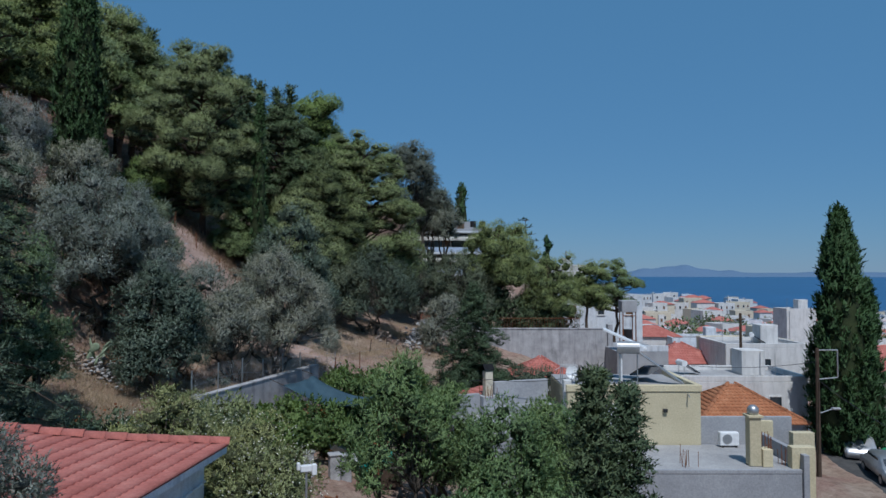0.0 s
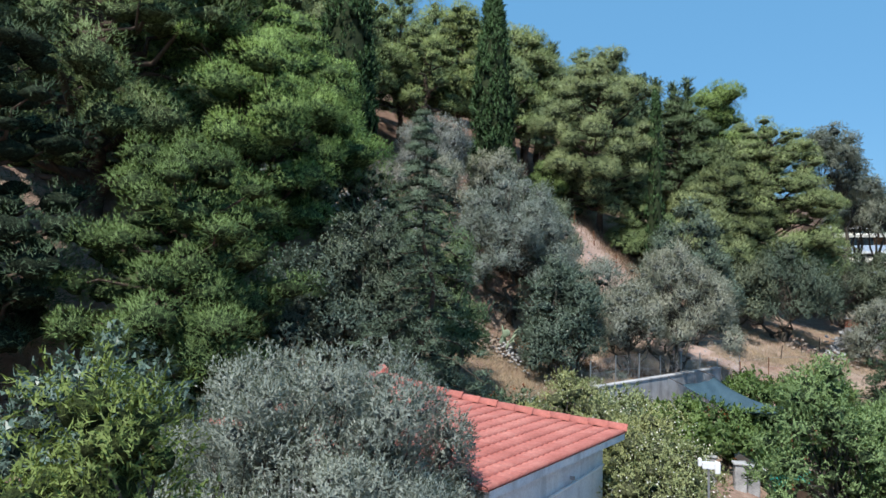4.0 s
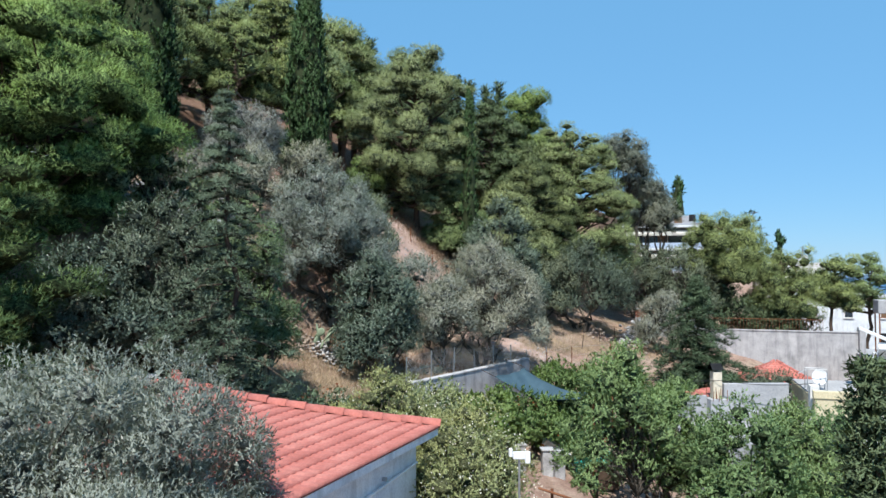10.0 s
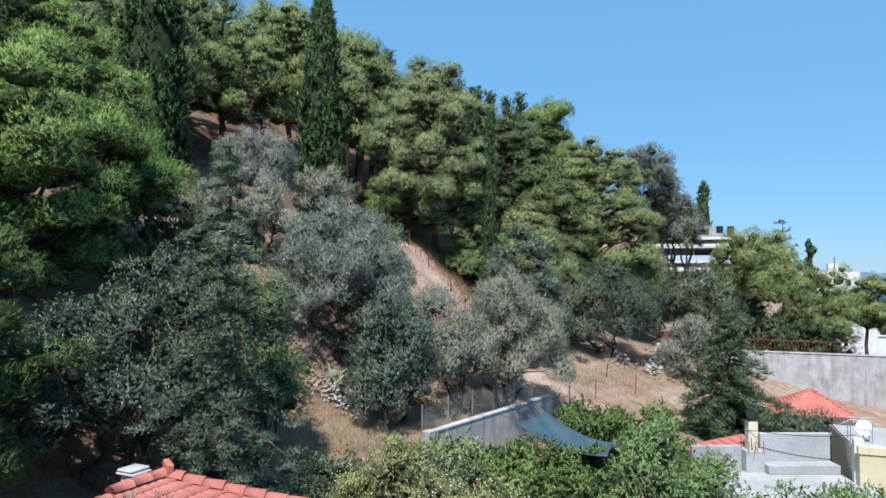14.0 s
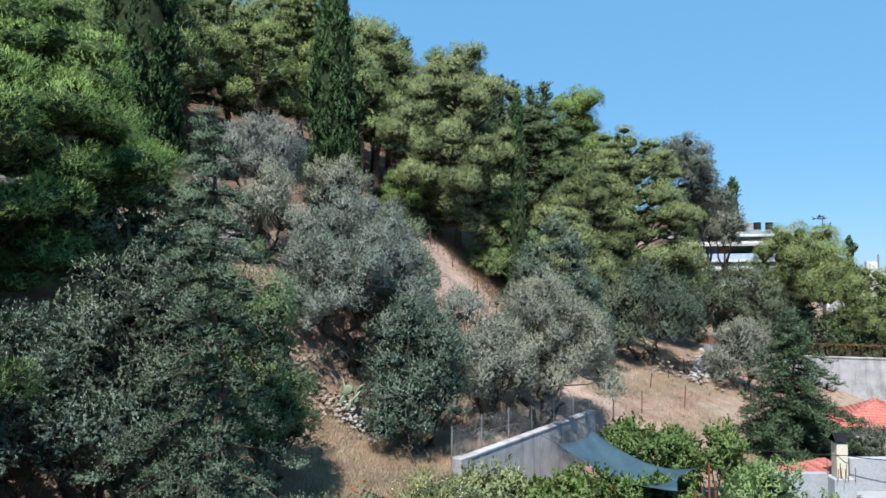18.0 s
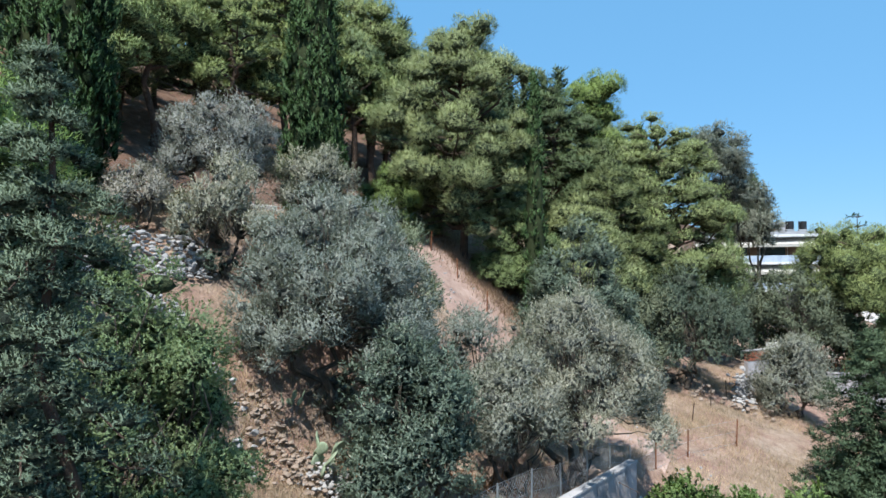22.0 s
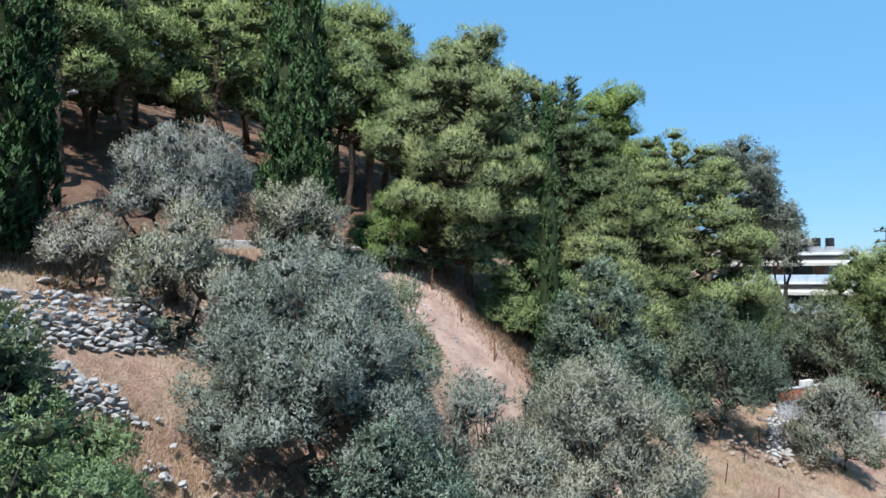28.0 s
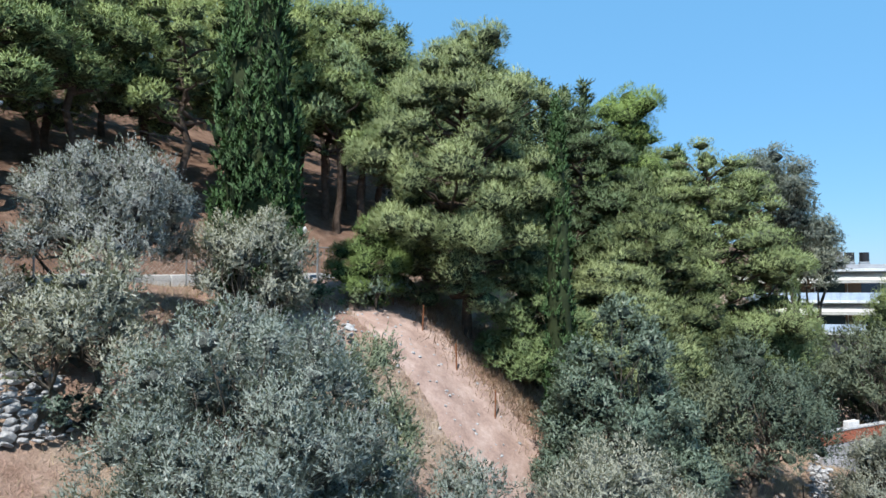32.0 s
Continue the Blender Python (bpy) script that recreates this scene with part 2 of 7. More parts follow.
M["pale_blue"] = streaked_mat("flaking_pale_blue_paint", (0.5, 0.54, 0.6), (0.66, 0.7, 0.75), (0.75, 0.77, 0.79), 0.75)
M["grey_plaster"] = grain_mat("grey_plaster", (0.26, 0.27, 0.29), (0.33, 0.34, 0.365), (0.4, 0.41, 0.435), 0.6, 14, 0.88, 0.2)
M["yellow"] = grain_mat("yellow_stucco", (0.5, 0.44, 0.295), (0.575, 0.51, 0.35), (0.635, 0.57, 0.4), 0.6, 16, 0.85, 0.2)
M["cream"] = grain_mat("cream_stucco", (0.56, 0.51, 0.4), (0.66, 0.6, 0.48), (0.72, 0.66, 0.55), 0.8, 16, 0.85, 0.2)
M["terrace"] = grain_mat("terrace_screed", (0.273, 0.273, 0.282), (0.352, 0.352, 0.361), (0.422, 0.422, 0.431), 0.7, 12, 0.9, 0.15)
M["tile"] = grain_mat("clay_tile", (0.37, 0.122, 0.1), (0.44, 0.156, 0.131), (0.53, 0.226, 0.188), 1.4, 16, 0.8, 0.3)
M["old_tile"] = grain_mat("old_clay_tile", (0.26, 0.1, 0.05), (0.36, 0.15, 0.075), (0.46, 0.22, 0.12), 1.6, 14, 0.85, 0.4)
M["net"] = grain_mat("shade_net", (0.033, 0.066, 0.09), (0.046, 0.088, 0.12), (0.064, 0.115, 0.152), 1.5, 40, 0.75, 0.3)
M["net_green"] = grain_mat("green_tarpaulin", (0.01, 0.16, 0.13), (0.02, 0.22, 0.18), (0.04, 0.28, 0.23), 2, 20, 0.6, 0.3)
M["stone"] = grain_mat("grey_limestone", (0.22, 0.22, 0.23), (0.36, 0.36, 0.37), (0.52, 0.52, 0.54), 2.5, 20, 0.9, 0.6)
M["stone_brown"] = grain_mat("brown_fieldstone", (0.2, 0.15, 0.12), (0.3, 0.24, 0.2), (0.42, 0.36, 0.31), 2.5, 20, 0.9, 0.6)
M["brick"] = grain_mat("red_brick", (0.24, 0.08, 0.05), (0.32, 0.11, 0.07), (0.4, 0.16, 0.1), 6, 30, 0.9, 0.4)
M["steel"] = plain_mat("galvanised_steel", (0.45, 0.46, 0.47), 0.45, 0.8)
M["rust"] = grain_mat("rusty_steel", (0.12, 0.05, 0.025), (0.2, 0.08, 0.04), (0.28, 0.13, 0.06), 8, 40, 0.85, 0.3)
M["wood_pole"] = grain_mat("dark_timber", (0.05, 0.035, 0.025), (0.08, 0.055, 0.04), (0.11, 0.08, 0.06), 6, 30, 0.9, 0.4)
M["plastic_white"] = plain_mat("white_plastic", (0.75, 0.76, 0.77), 0.4)
M["plastic_black"] = plain_mat("black_plastic", (0.02, 0.02, 0.022), 0.4)
M["awning"] = plain_mat("pale_canvas", (0.8, 0.79, 0.75), 0.85)
M["rail_blue"] = streaked_mat("pale_blue_render", (0.36, 0.46, 0.62), (0.44, 0.55, 0.72), (0.5, 0.61, 0.77), 0.85)
M["glass"] = plain_mat("dark_window_glass", (0.03, 0.04, 0.05), 0.08, 0.0, 0.8)
M["shutter"] = plain_mat("brown_shutter", (0.16, 0.09, 0.05), 0.6)
M["red_paint"] = plain_mat("red_paint", (0.5, 0.03, 0.03), 0.5)
M["blue_paint"] = plain_mat("blue_paint", (0.06, 0.2, 0.45), 0.5)
M["green_paint"] = plain_mat("green_paint", (0.02, 0.25, 0.1), 0.5)
M["silver"] = plain_mat("silver_car_cover", (0.6, 0.61, 0.63), 0.35, 0.6)
M["solar"] = plain_mat("solar_collector", (0.03, 0.035, 0.05), 0.12, 0.0, 0.8)
M["asphalt"] = grain_mat("asphalt", (0.05, 0.05, 0.052), (0.075, 0.075, 0.077), (0.1, 0.1, 0.1), 2, 40, 0.95, 0.3)
# the haze of distance is put into this blue colour
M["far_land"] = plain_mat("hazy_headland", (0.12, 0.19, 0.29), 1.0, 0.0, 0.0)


def ground_material():
    m, nt, b = nodes_of("dry_hillside", 0.95)
    tc = nt.nodes.new("ShaderNodeTexCoord")
    dot = nt.nodes.new("ShaderNodeVectorMath")
    dot.operation = "DOT_PRODUCT"
    dot.inputs[1].default_value = (-0.81, 0.59, 0)
    nt.links.new(tc.outputs["Object"], dot.inputs[0])
    wob = noise_of(nt, 0.25, 4)
    add = nt.nodes.new("ShaderNodeMath")
    add.operation = "MULTIPLY_ADD"
    add.inputs[1].default_value = 6.0
    nt.links.new(wob, add.inputs[0])
    nt.links.new(dot.outputs["Value"], add.inputs[2])
    rng = nt.nodes.new("ShaderNodeMapRange")
    rng.inputs["From Min"].default_value, rng.inputs["From Max"].default_value = 33.5, 37.5
    nt.links.new(add.outputs[0], rng.inputs["Value"])
    n1, n2, n3 = noise_of(nt, 0.35, 5), noise_of(nt, 1.7, 8, 0.72), noise_of(nt, 14.0, 6, 0.7)
    grass = ramp(nt, n2, [(0.28, (0.17, 0.118, 0.088)), (0.48, (0.335, 0.25, 0.192)), (0.72, (0.47, 0.375, 0.3))])
    soil = ramp(nt, n2, [(0.25, (0.19, 0.11, 0.082)), (0.5, (0.31, 0.2, 0.158)), (0.75, (0.43, 0.305, 0.255))])
    open_ = mixed(nt, ramp(nt, n1, [(0.42, (0, 0, 0)), (0.6, (1, 1, 1))]), grass, soil)
    litter = ramp(nt, n2, [(0.25, (0.095, 0.054, 0.036)), (0.5, (0.165, 0.1, 0.07)), (0.75, (0.255, 0.17, 0.125))])
    c = mixed(nt, rng.outputs["Result"], open_, litter)
    c = mixed(nt, 1.0, c, ramp(nt, n3, [(0.3, (0.7, 0.7, 0.7)), (0.7, (1.25, 1.25, 1.25))]), "MULTIPLY")
    nt.links.new(c, b.inputs["Base Color"])
    h = nt.nodes.new("ShaderNodeMath")
    h.operation = "ADD"
    nt.links.new(n2, h.inputs[0])
    nt.links.new(n3, h.inputs[1])
    bump(nt, b, h.outputs[0], 0.8, 0.12)
    return m


def sea_material():
    m, nt, b = nodes_of("open_sea", 0.32)
    b.inputs["Specular IOR Level"].default_value = 0.3
    c = ramp(nt, noise_of(nt, 0.006, 5, 0.6), [(0.3, (0.008, 0.06, 0.16)), (0.7, (0.012, 0.085, 0.22))])
    nt.links.new(c, b.inputs["Base Color"])
    bump(nt, b, noise_of(nt, 0.25, 5, 0.6), 0.6, 0.6)
    return m


# painted gap shade: lightest in olives, darkest in pines and cypresses
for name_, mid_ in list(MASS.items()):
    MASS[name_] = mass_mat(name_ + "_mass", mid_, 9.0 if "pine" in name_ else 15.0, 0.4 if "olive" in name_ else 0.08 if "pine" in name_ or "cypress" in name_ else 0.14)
M["ground"], M["sea"] = ground_material(), sea_material()
M["path"] = grain_mat("trodden_earth", (0.23, 0.155, 0.128), (0.36, 0.258, 0.222), (0.49, 0.38, 0.338), 1.2, 10, 0.95, 0.6, 0.05)


# ---------------------------------------------------------------- mesh helpers
def mesh_of(name, verts, faces, mat, smooth=False, normals=None):
    """A mesh from arrays; faces all of one size in an integer array, or a list."""
    me = bpy.data.meshes.new(name)
    verts = np.asarray(verts, np.float32)
    if isinstance(faces, np.ndarray):
        n, k = faces.shape
        me.vertices.add(len(verts))
        me.vertices.foreach_set("co", verts.ravel())
        me.loops.add(n * k)
        me.loops.foreach_set("vertex_index", faces.astype(np.int32).ravel())
        me.polygons.add(n)
        me.polygons.foreach_set("loop_start", np.arange(0, n * k, k, dtype=np.int32))
        me.update(calc_edges=True)
    else:
        me.from_pydata(verts.tolist(), [], faces)
    if smooth or normals is not None:
        me.polygons.foreach_set("use_smooth", np.ones(len(me.polygons), bool))
    if normals is not None:
        me.normals_split_custom_set_from_vertices(normals.tolist())
    me.materials.append(mat)
    return me


def part_mesh(name, me, parent=None, label="", m=None):
    ob = new(name, me)
    if parent is not None:
        ob.parent = parent
    if m is not None:
        ob.matrix_basis = m
    if label:
        ob["label"] = label
    return ob


def part(name, bm, mat, parent=None, label="", m=None, smooth=False):
    me = bpy.data.meshes.new(name)
    bm.to_mesh(me)
    bm.free()
    me.materials.append(mat)
    if smooth:
        me.polygons.foreach_set("use_smooth", np.ones(len(me.polygons), bool))
    return part_mesh(name, me, parent, label, m)


def empty(name, x, y, z, rz=0.0):
    ob = new(name)
    ob.matrix_basis = pose(x, y, z, 0, 0, rz)
    return ob


def box(x0, y0, z0, x1, y1, z1, bevel=0.0, bm=None):
    bm = bm or bmesh.new()
    made = bmesh.ops.create_cube(bm, size=1.0)
    for v in made["verts"]:
        v.co = Vector((x0 + (v.co.x + 0.5) * (x1 - x0), y0 + (v.co.y + 0.5) * (y1 - y0), z0 + (v.co.z + 0.5) * (z1 - z0)))
    if bevel:
        edges = list({e for v in made["verts"] for e in v.link_edges})
        bmesh.ops.bevel(bm, geom=edges, offset=bevel, segments=1, affect="EDGES")
    return bm


def rod(a, b, r, r2=None, seg=8, bm=None):
    bm = bm or bmesh.new()
    a, b = Vector(a), Vector(b)
    made = bmesh.ops.create_cone(bm, cap_ends=True, segments=seg, radius1=r, radius2=r if r2 is None else r2, depth=(b - a).length)
    q = (b - a).to_track_quat("Z", "Y").to_matrix().to_4x4()
    bmesh.ops.transform(bm, matrix=Matrix.Translation((a + b) / 2) @ q, verts=made["verts"])
    return bm


def tubes(lines, seg=6):
    """Vertices and quads of round limbs: each a list of (x, y, z, radius)."""
    vs, fs, base = [], [], 0
    ang = np.linspace(0, 2 * np.pi, seg, endpoint=False)
    for line in lines:
        p = np.asarray(line, float)
        d = np.gradient(p[:, :3], axis=0)
        d /= np.linalg.norm(d, axis=1, keepdims=True) + 1e-9
        ref = np.where(np.abs(d[:, 2:3]) > 0.9, [[1.0, 0, 0]], [[0, 0, 1.0]])
        u = np.cross(d, ref)
        u /= np.linalg.norm(u, axis=1, keepdims=True) + 1e-9
        w = np.cross(d, u)
        ring = p[:, None, :3] + p[:, None, 3:4] * (np.cos(ang)[None, :, None] * u[:, None] + np.sin(ang)[None, :, None] * w[:, None])
        n = len(p)
        vs.append(ring.reshape(-1, 3))
        i = np.arange(n - 1)[:, None] * seg
        j = np.arange(seg)[None]
        k = (np.arange(seg) + 1)[None] % seg
        fs.append(np.stack([i + j, i + k, i + seg + k, i + seg + j], -1).reshape(-1, 4) + base)
        base += n * seg
    return np.concatenate(vs), np.concatenate(fs)


def unit(v):
    return v / (np.linalg.norm(v, axis=-1, keepdims=True) + 1e-9)


def blades(rng, p, d, length, width, quad=False, face=None):
    """Single leaves at p along d: pointed triangles, or diamonds; face: the way that their broad side turns."""
    n = len(p)
    side = unit(np.cross(d, unit(rng.normal(size=(n, 3))) if face is None else face))
    L = (length * rng.uniform(0.6, 1.3, n))[:, None]
    W = (width * rng.uniform(0.7, 1.3, n))[:, None]
    if quad:
        v = np.stack([p, p + d * L * 0.45 + side * W / 2, p + d * L, p + d * L * 0.45 - side * W / 2], 1)
        return v.reshape(-1, 3), np.arange(4 * n).reshape(n, 4)
    v = np.stack([p - side * W / 2, p + side * W / 2, p + d * L], 1)
    return v.reshape(-1, 3), np.arange(3 * n).reshape(n, 3)


def puff_leaves(rng, puffs, count, length, width, quad=False, up=0.35, out=0.8, mess=0.5, low=-0.6, facing=0.3, tuft=14, spread=0.6, spray=0.5, inner=0.25, shell=0.7, rough=0.3):
    """Leaves in tufts over clumps given as (x, y, z, rx, ry, rz), most in the outer shell and on the upper side.
    The leaves of a clump are shaded softly, as one rounded mass. Gives vertices, faces and normals."""
    puffs = np.asarray(puffs, float)
    n = max(1, count // tuft)
    share = puffs[:, 3] * puffs[:, 4] + puffs[:, 3] * puffs[:, 5]
    # the outermost clumps carry most of the leaves, on the side that faces the light
    mid = puffs[:, :3].mean(0)
    away = (puffs[:, :3] - mid) * np.array([1, 1, 0.6])
    rel = np.linalg.norm(away, axis=1)
    rel = rel / (rel.max() + 1e-9)
    share = share * (0.12 + rel**1.3)
    which = rng.choice(len(puffs), n, p=share / share.sum())
    u = unit(unit(rng.normal(size=(n, 3))) + shell * unit(away)[which] * rel[which][:, None])
    u[:, 2] = np.where(u[:, 2] < low, -u[:, 2], u[:, 2])
    r = rng.uniform(inner, 1.0, n) ** 0.45
    wob = 1 + 0.2 * np.sin(5 * u[:, 0] + 3 * which) * np.cos(4 * u[:, 1] + which)
    p = puffs[which, :3] + u * puffs[which, 3:6] * (r * wob)[:, None]
    axis = unit(u * out + np.array([0, 0, up]) + mess * rng.normal(size=(n, 3)))
    shade = unit(u * np.array([1, 1, 1.1]) + 0.4 * axis + np.array([0, 0, 0.3]))
    rep = np.repeat(np.arange(n), tuft)
    m = len(rep)
    d = unit(axis[rep] + spread * rng.normal(size=(m, 3)))
    base = p[rep] + axis[rep] * (length * spray * rng.uniform(-1, 1.4, m))[:, None] + 0.12 * length * rng.normal(size=(m, 3))
    soft = unit(shade[rep] + 0.35 * d + rough * rng.normal(size=(m, 3)))
    v, f = blades(rng, base, d, length, width, quad, soft + facing * rng.normal(size=(m, 3)))
    return v, f, np.repeat(soft, 4 if quad else 3, axis=0)


def ball(sub):
    """Unit directions and triangles of an evenly divided sphere."""
    bm = bmesh.new()
    bmesh.ops.create_icosphere(bm, subdivisions=sub + 1, radius=1.0)
    v = np.array([p.co[:] for p in bm.verts])
    bm.faces.ensure_lookup_table()
    f = np.array([[p.index for p in q.verts] for q in bm.faces])
    bm.free()
    return v, f


BALLS = [ball(i) for i in range(3)]


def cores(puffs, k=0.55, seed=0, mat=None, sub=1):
    """The twiggy, leafy heart of each clump, lumpy above and hollow below; its colour carries the inner shade."""
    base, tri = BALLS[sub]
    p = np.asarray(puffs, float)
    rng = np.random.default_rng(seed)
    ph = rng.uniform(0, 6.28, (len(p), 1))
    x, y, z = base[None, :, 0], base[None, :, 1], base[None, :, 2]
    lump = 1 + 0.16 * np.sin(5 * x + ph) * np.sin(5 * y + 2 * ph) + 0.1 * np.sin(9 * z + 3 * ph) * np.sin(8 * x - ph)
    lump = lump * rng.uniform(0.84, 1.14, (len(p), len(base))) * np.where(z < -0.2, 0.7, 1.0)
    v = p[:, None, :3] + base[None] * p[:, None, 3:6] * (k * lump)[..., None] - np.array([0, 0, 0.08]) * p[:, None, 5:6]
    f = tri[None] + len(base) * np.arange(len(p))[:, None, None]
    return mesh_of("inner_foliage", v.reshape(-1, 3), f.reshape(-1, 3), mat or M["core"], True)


def bent(rng, a, b, r0, r1, n=6, wobble=0.1, sag=0.0):
    """A limb from a to b with a natural bend."""
    a, b = np.asarray(a, float), np.asarray(b, float)
    t = np.linspace(0, 1, n)[:, None]
    p = a + (b - a) * t
    span = np.linalg.norm(b - a)
    off = rng.normal(size=(n, 3)) * wobble * span * np.sin(np.pi * t) * 0.5
    p = p + off
    p[:, 2] += sag * span * np.sin(np.pi * t[:, 0])
    return np.c_[p, r0 + (r1 - r0) * t[:, 0]]


# ---------------------------------------------------------------- terrain
UP = (-0.81, 0.59)
S_KEYS = [-700, -300, -60, 0, 8, 14, 16.85, 17.1, 20, 22.2, 23.5, 25, 27, 29, 32, 36, 41, 60, 90, 140, 300]
Z_KEYS = [-32, -21, -13, -10, -8.6, -7.3, -6.9, -5.4, -4.8, -3.7, -1.6, 0.3, 2.2, 3.5, 4.6, 4.9, 8.2, 18, 31, 44, 55]


def ground(x, y):
    x, y = np.asarray(x, float), np.asarray(y, float)
    s, c = UP[0] * x + UP[1] * y, 0.59 * x + 0.81 * y
    z = np.interp(s, S_KEYS, Z_KEYS)
    # past the end of the retaining wall the terrace runs out into an even slope
    even = np.interp(s, [8, 22.2], [-8.6, -3.7])
    k = np.clip((c - 34.6) / 4, 0, 1) * ((s > 8) & (s < 22.2))
    z = z + (even - z) * k
    t = np.clip((c - 85) / 480, 0, 1)
    z = -30 + (z + 30) * (1 - t * t * (3 - 2 * t))
    w = np.clip((c - 66) / 45, 0, 1)
    z = z - 5.5 * w * w * (3 - 2 * w) * np.clip((16 - s) / 14, 0, 1)
    near = np.clip(1 - np.hypot(x, y - 40) / 160, 0, 1)
    z = z + near * (0.16 * np.sin(0.9 * x + 0.5 * y) * np.cos(0.7 * y - 0.4 * x) + 0.07 * np.sin(2.3 * x - 1.1) * np.sin(2.1 * y + 0.6))
    return z


def gz(x, y):
    return float(ground(x, y))


def build_ground():
    def axis(lo, hi, step, far_lo, far_hi):
        mid = np.arange(lo, hi + step, step)
        a = lo - np.geomspace(step * 1.5, lo - far_lo, 42)[::-1]
        b = hi + np.geomspace(step * 1.5, far_hi - hi, 42)
        return np.concatenate([a, mid, b])

    xs, ys = axis(-40, 40, 0.55, -9000, 9000), axis(-10, 75, 0.55, -9000, 9000)
    gx, gy = np.meshgrid(xs, ys)
    v = np.stack([gx, gy, ground(gx, gy)], -1).reshape(-1, 3)
    n, k = len(ys), len(xs)
    i = np.arange(n - 1)[:, None] * k + np.arange(k - 1)[None]
    f = np.stack([i, i + 1, i + k + 1, i + k], -1).reshape(-1, 4)
    ob = new("ground", mesh_of("ground", v, f, M["ground"], True))
    return tagged(ob, "dry hillside of tan grass and reddish earth", "ground", kind="structure")


build_ground()
SEA = -25.0
sea = new("water", mesh_of("water", [(-30000, -30000, SEA), (30000, -30000, SEA), (30000, 30000, SEA), (-30000, 30000, SEA)], np.array([[0, 1, 2, 3]]), M["sea"]))
tagged(sea, "deep blue calm sea reaching the horizon", "sea", kind="structure")


def headland(x, y, length, height, depth, rz, seed):
    rng = np.random.default_rng(seed)
    n, k = 60, 14
    t, w = np.meshgrid(np.linspace(-1, 1, n), np.linspace(-1, 1, k))
    prof = (1 - t**2) ** 0.8 * (1 - w**2)
    prof = prof * (1 + 0.16 * np.sin(5 * t + seed) + 0.1 * np.sin(11 * t + 2 * w + 1) + 0.06 * np.sin(23 * t))
    v = np.stack([t * length / 2, w * depth / 2, np.maximum(prof, 0) * height - 1], -1).reshape(-1, 3)
    i = np.arange(k - 1)[:, None] * n + np.arange(n - 1)[None]
    f = np.stack([i, i + 1, i + n + 1, i + n], -1).reshape(-1, 4)
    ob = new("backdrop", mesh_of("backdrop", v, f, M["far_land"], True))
    ob.matrix_basis = pose(x, y, SEA, 0, 0, rz)
    tagged(ob, "low hazy blue headland across the water", "headland", kind="structure")


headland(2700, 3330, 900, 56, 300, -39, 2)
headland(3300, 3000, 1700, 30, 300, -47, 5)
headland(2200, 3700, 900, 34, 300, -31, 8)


# ---------------------------------------------------------------- trees
BOUGHS = {}


def woody(lines, stems, bark):
    """The mesh of the stems; the boughs are kept beside it."""
    v, f = tubes(lines[:stems])
    me = mesh_of("trunk", v, f, bark, True)
    if len(lines) > stems:
        v, f = tubes(lines[stems:], 5)
        BOUGHS[me.name] = mesh_of("bough", v, f, bark, True)
    return me


def tree(name, trunk_me, crown_me, x, y, label, category, z=None, turn=0.0, size=1.0, group="", heart=None):
    ob = empty(name, x, y, gz(x, y) - 0.12 if z is None else z, turn)
    ob.scale = (size, size, size)
    part_mesh("trunk", trunk_me, ob)
    if trunk_me.name in BOUGHS:
        tagged(part_mesh("bough", BOUGHS[trunk_me.name], ob), kind="stuff")
    part_mesh("crown", crown_me, ob)
    if heart is not None:
        part_mesh("inner_foliage", heart, ob)
    return tagged(ob, label, category, group)


def pine_meshes(seed, h, r, base, puffs, leaves, length, width, mat, puff=1.0, flat=0.55, lean=0.0, tip=0.25, low=-0.45, fine=1):
    """An Aleppo pine: bare lower trunk, spreading limbs, needles in rounded clumps."""
    rng = np.random.default_rng(seed)
    top = np.array([lean * h, 0.15 * lean * h, h * 0.96])
    trunk = bent(rng, (0, 0, -0.4), top, 0.02 * h, 0.05, 10, 0.03)
    lines, clumps = [trunk], []
    for i in range(puffs):
        f = (i + rng.uniform(0.1, 0.9)) / puffs
        k = base + (1 - base) * f
        prof = math.sin(math.pi * min(1, 0.16 + 0.84 * f) ** 0.85) ** 0.7
        reach = r * max(tip, prof) * rng.uniform(0.35, 1.0) ** 0.6
        a = i * 2.399 + rng.uniform(-0.5, 0.5)
        root = np.array([np.interp(k * 0.92 * h, trunk[:, 2], trunk[:, j]) for j in range(3)])
        end = root + np.array([math.cos(a) * reach, math.sin(a) * reach, reach * rng.uniform(-0.05, 0.35) + 0.06 * h * rng.uniform(-0.5, 1)])
        s = puff * rng.uniform(0.7, 1.35) * (1.05 - 0.35 * f)
        clumps.append((*end, s, s * rng.uniform(0.8, 1.1), s * flat * rng.uniform(0.8, 1.2)))
        if reach > 0.8:
            mid = root + (end - root) * rng.uniform(0.45, 0.7) + rng.normal(size=3) * 0.25
            q = s * 0.75
            clumps.append((*mid, q, q, q * flat))
        lines.append(bent(rng, root - (0, 0, 0.1 * reach), end, 0.012 * h * (1.1 - 0.7 * f), 0.02, 5, 0.12, -0.04))
    clumps.append((*top, puff * 0.7, puff * 0.7, puff * 0.8))
    trunk_me = woody(lines, 1, M["bark"])
    lv, lf, ln = puff_leaves(rng, clumps, leaves, length, width, up=0.35, out=0.8, mess=0.3, low=low, tuft=3, spread=0.5, spray=0.3, inner=0.45, rough=0.1)
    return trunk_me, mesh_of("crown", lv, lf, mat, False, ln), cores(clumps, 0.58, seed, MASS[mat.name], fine)


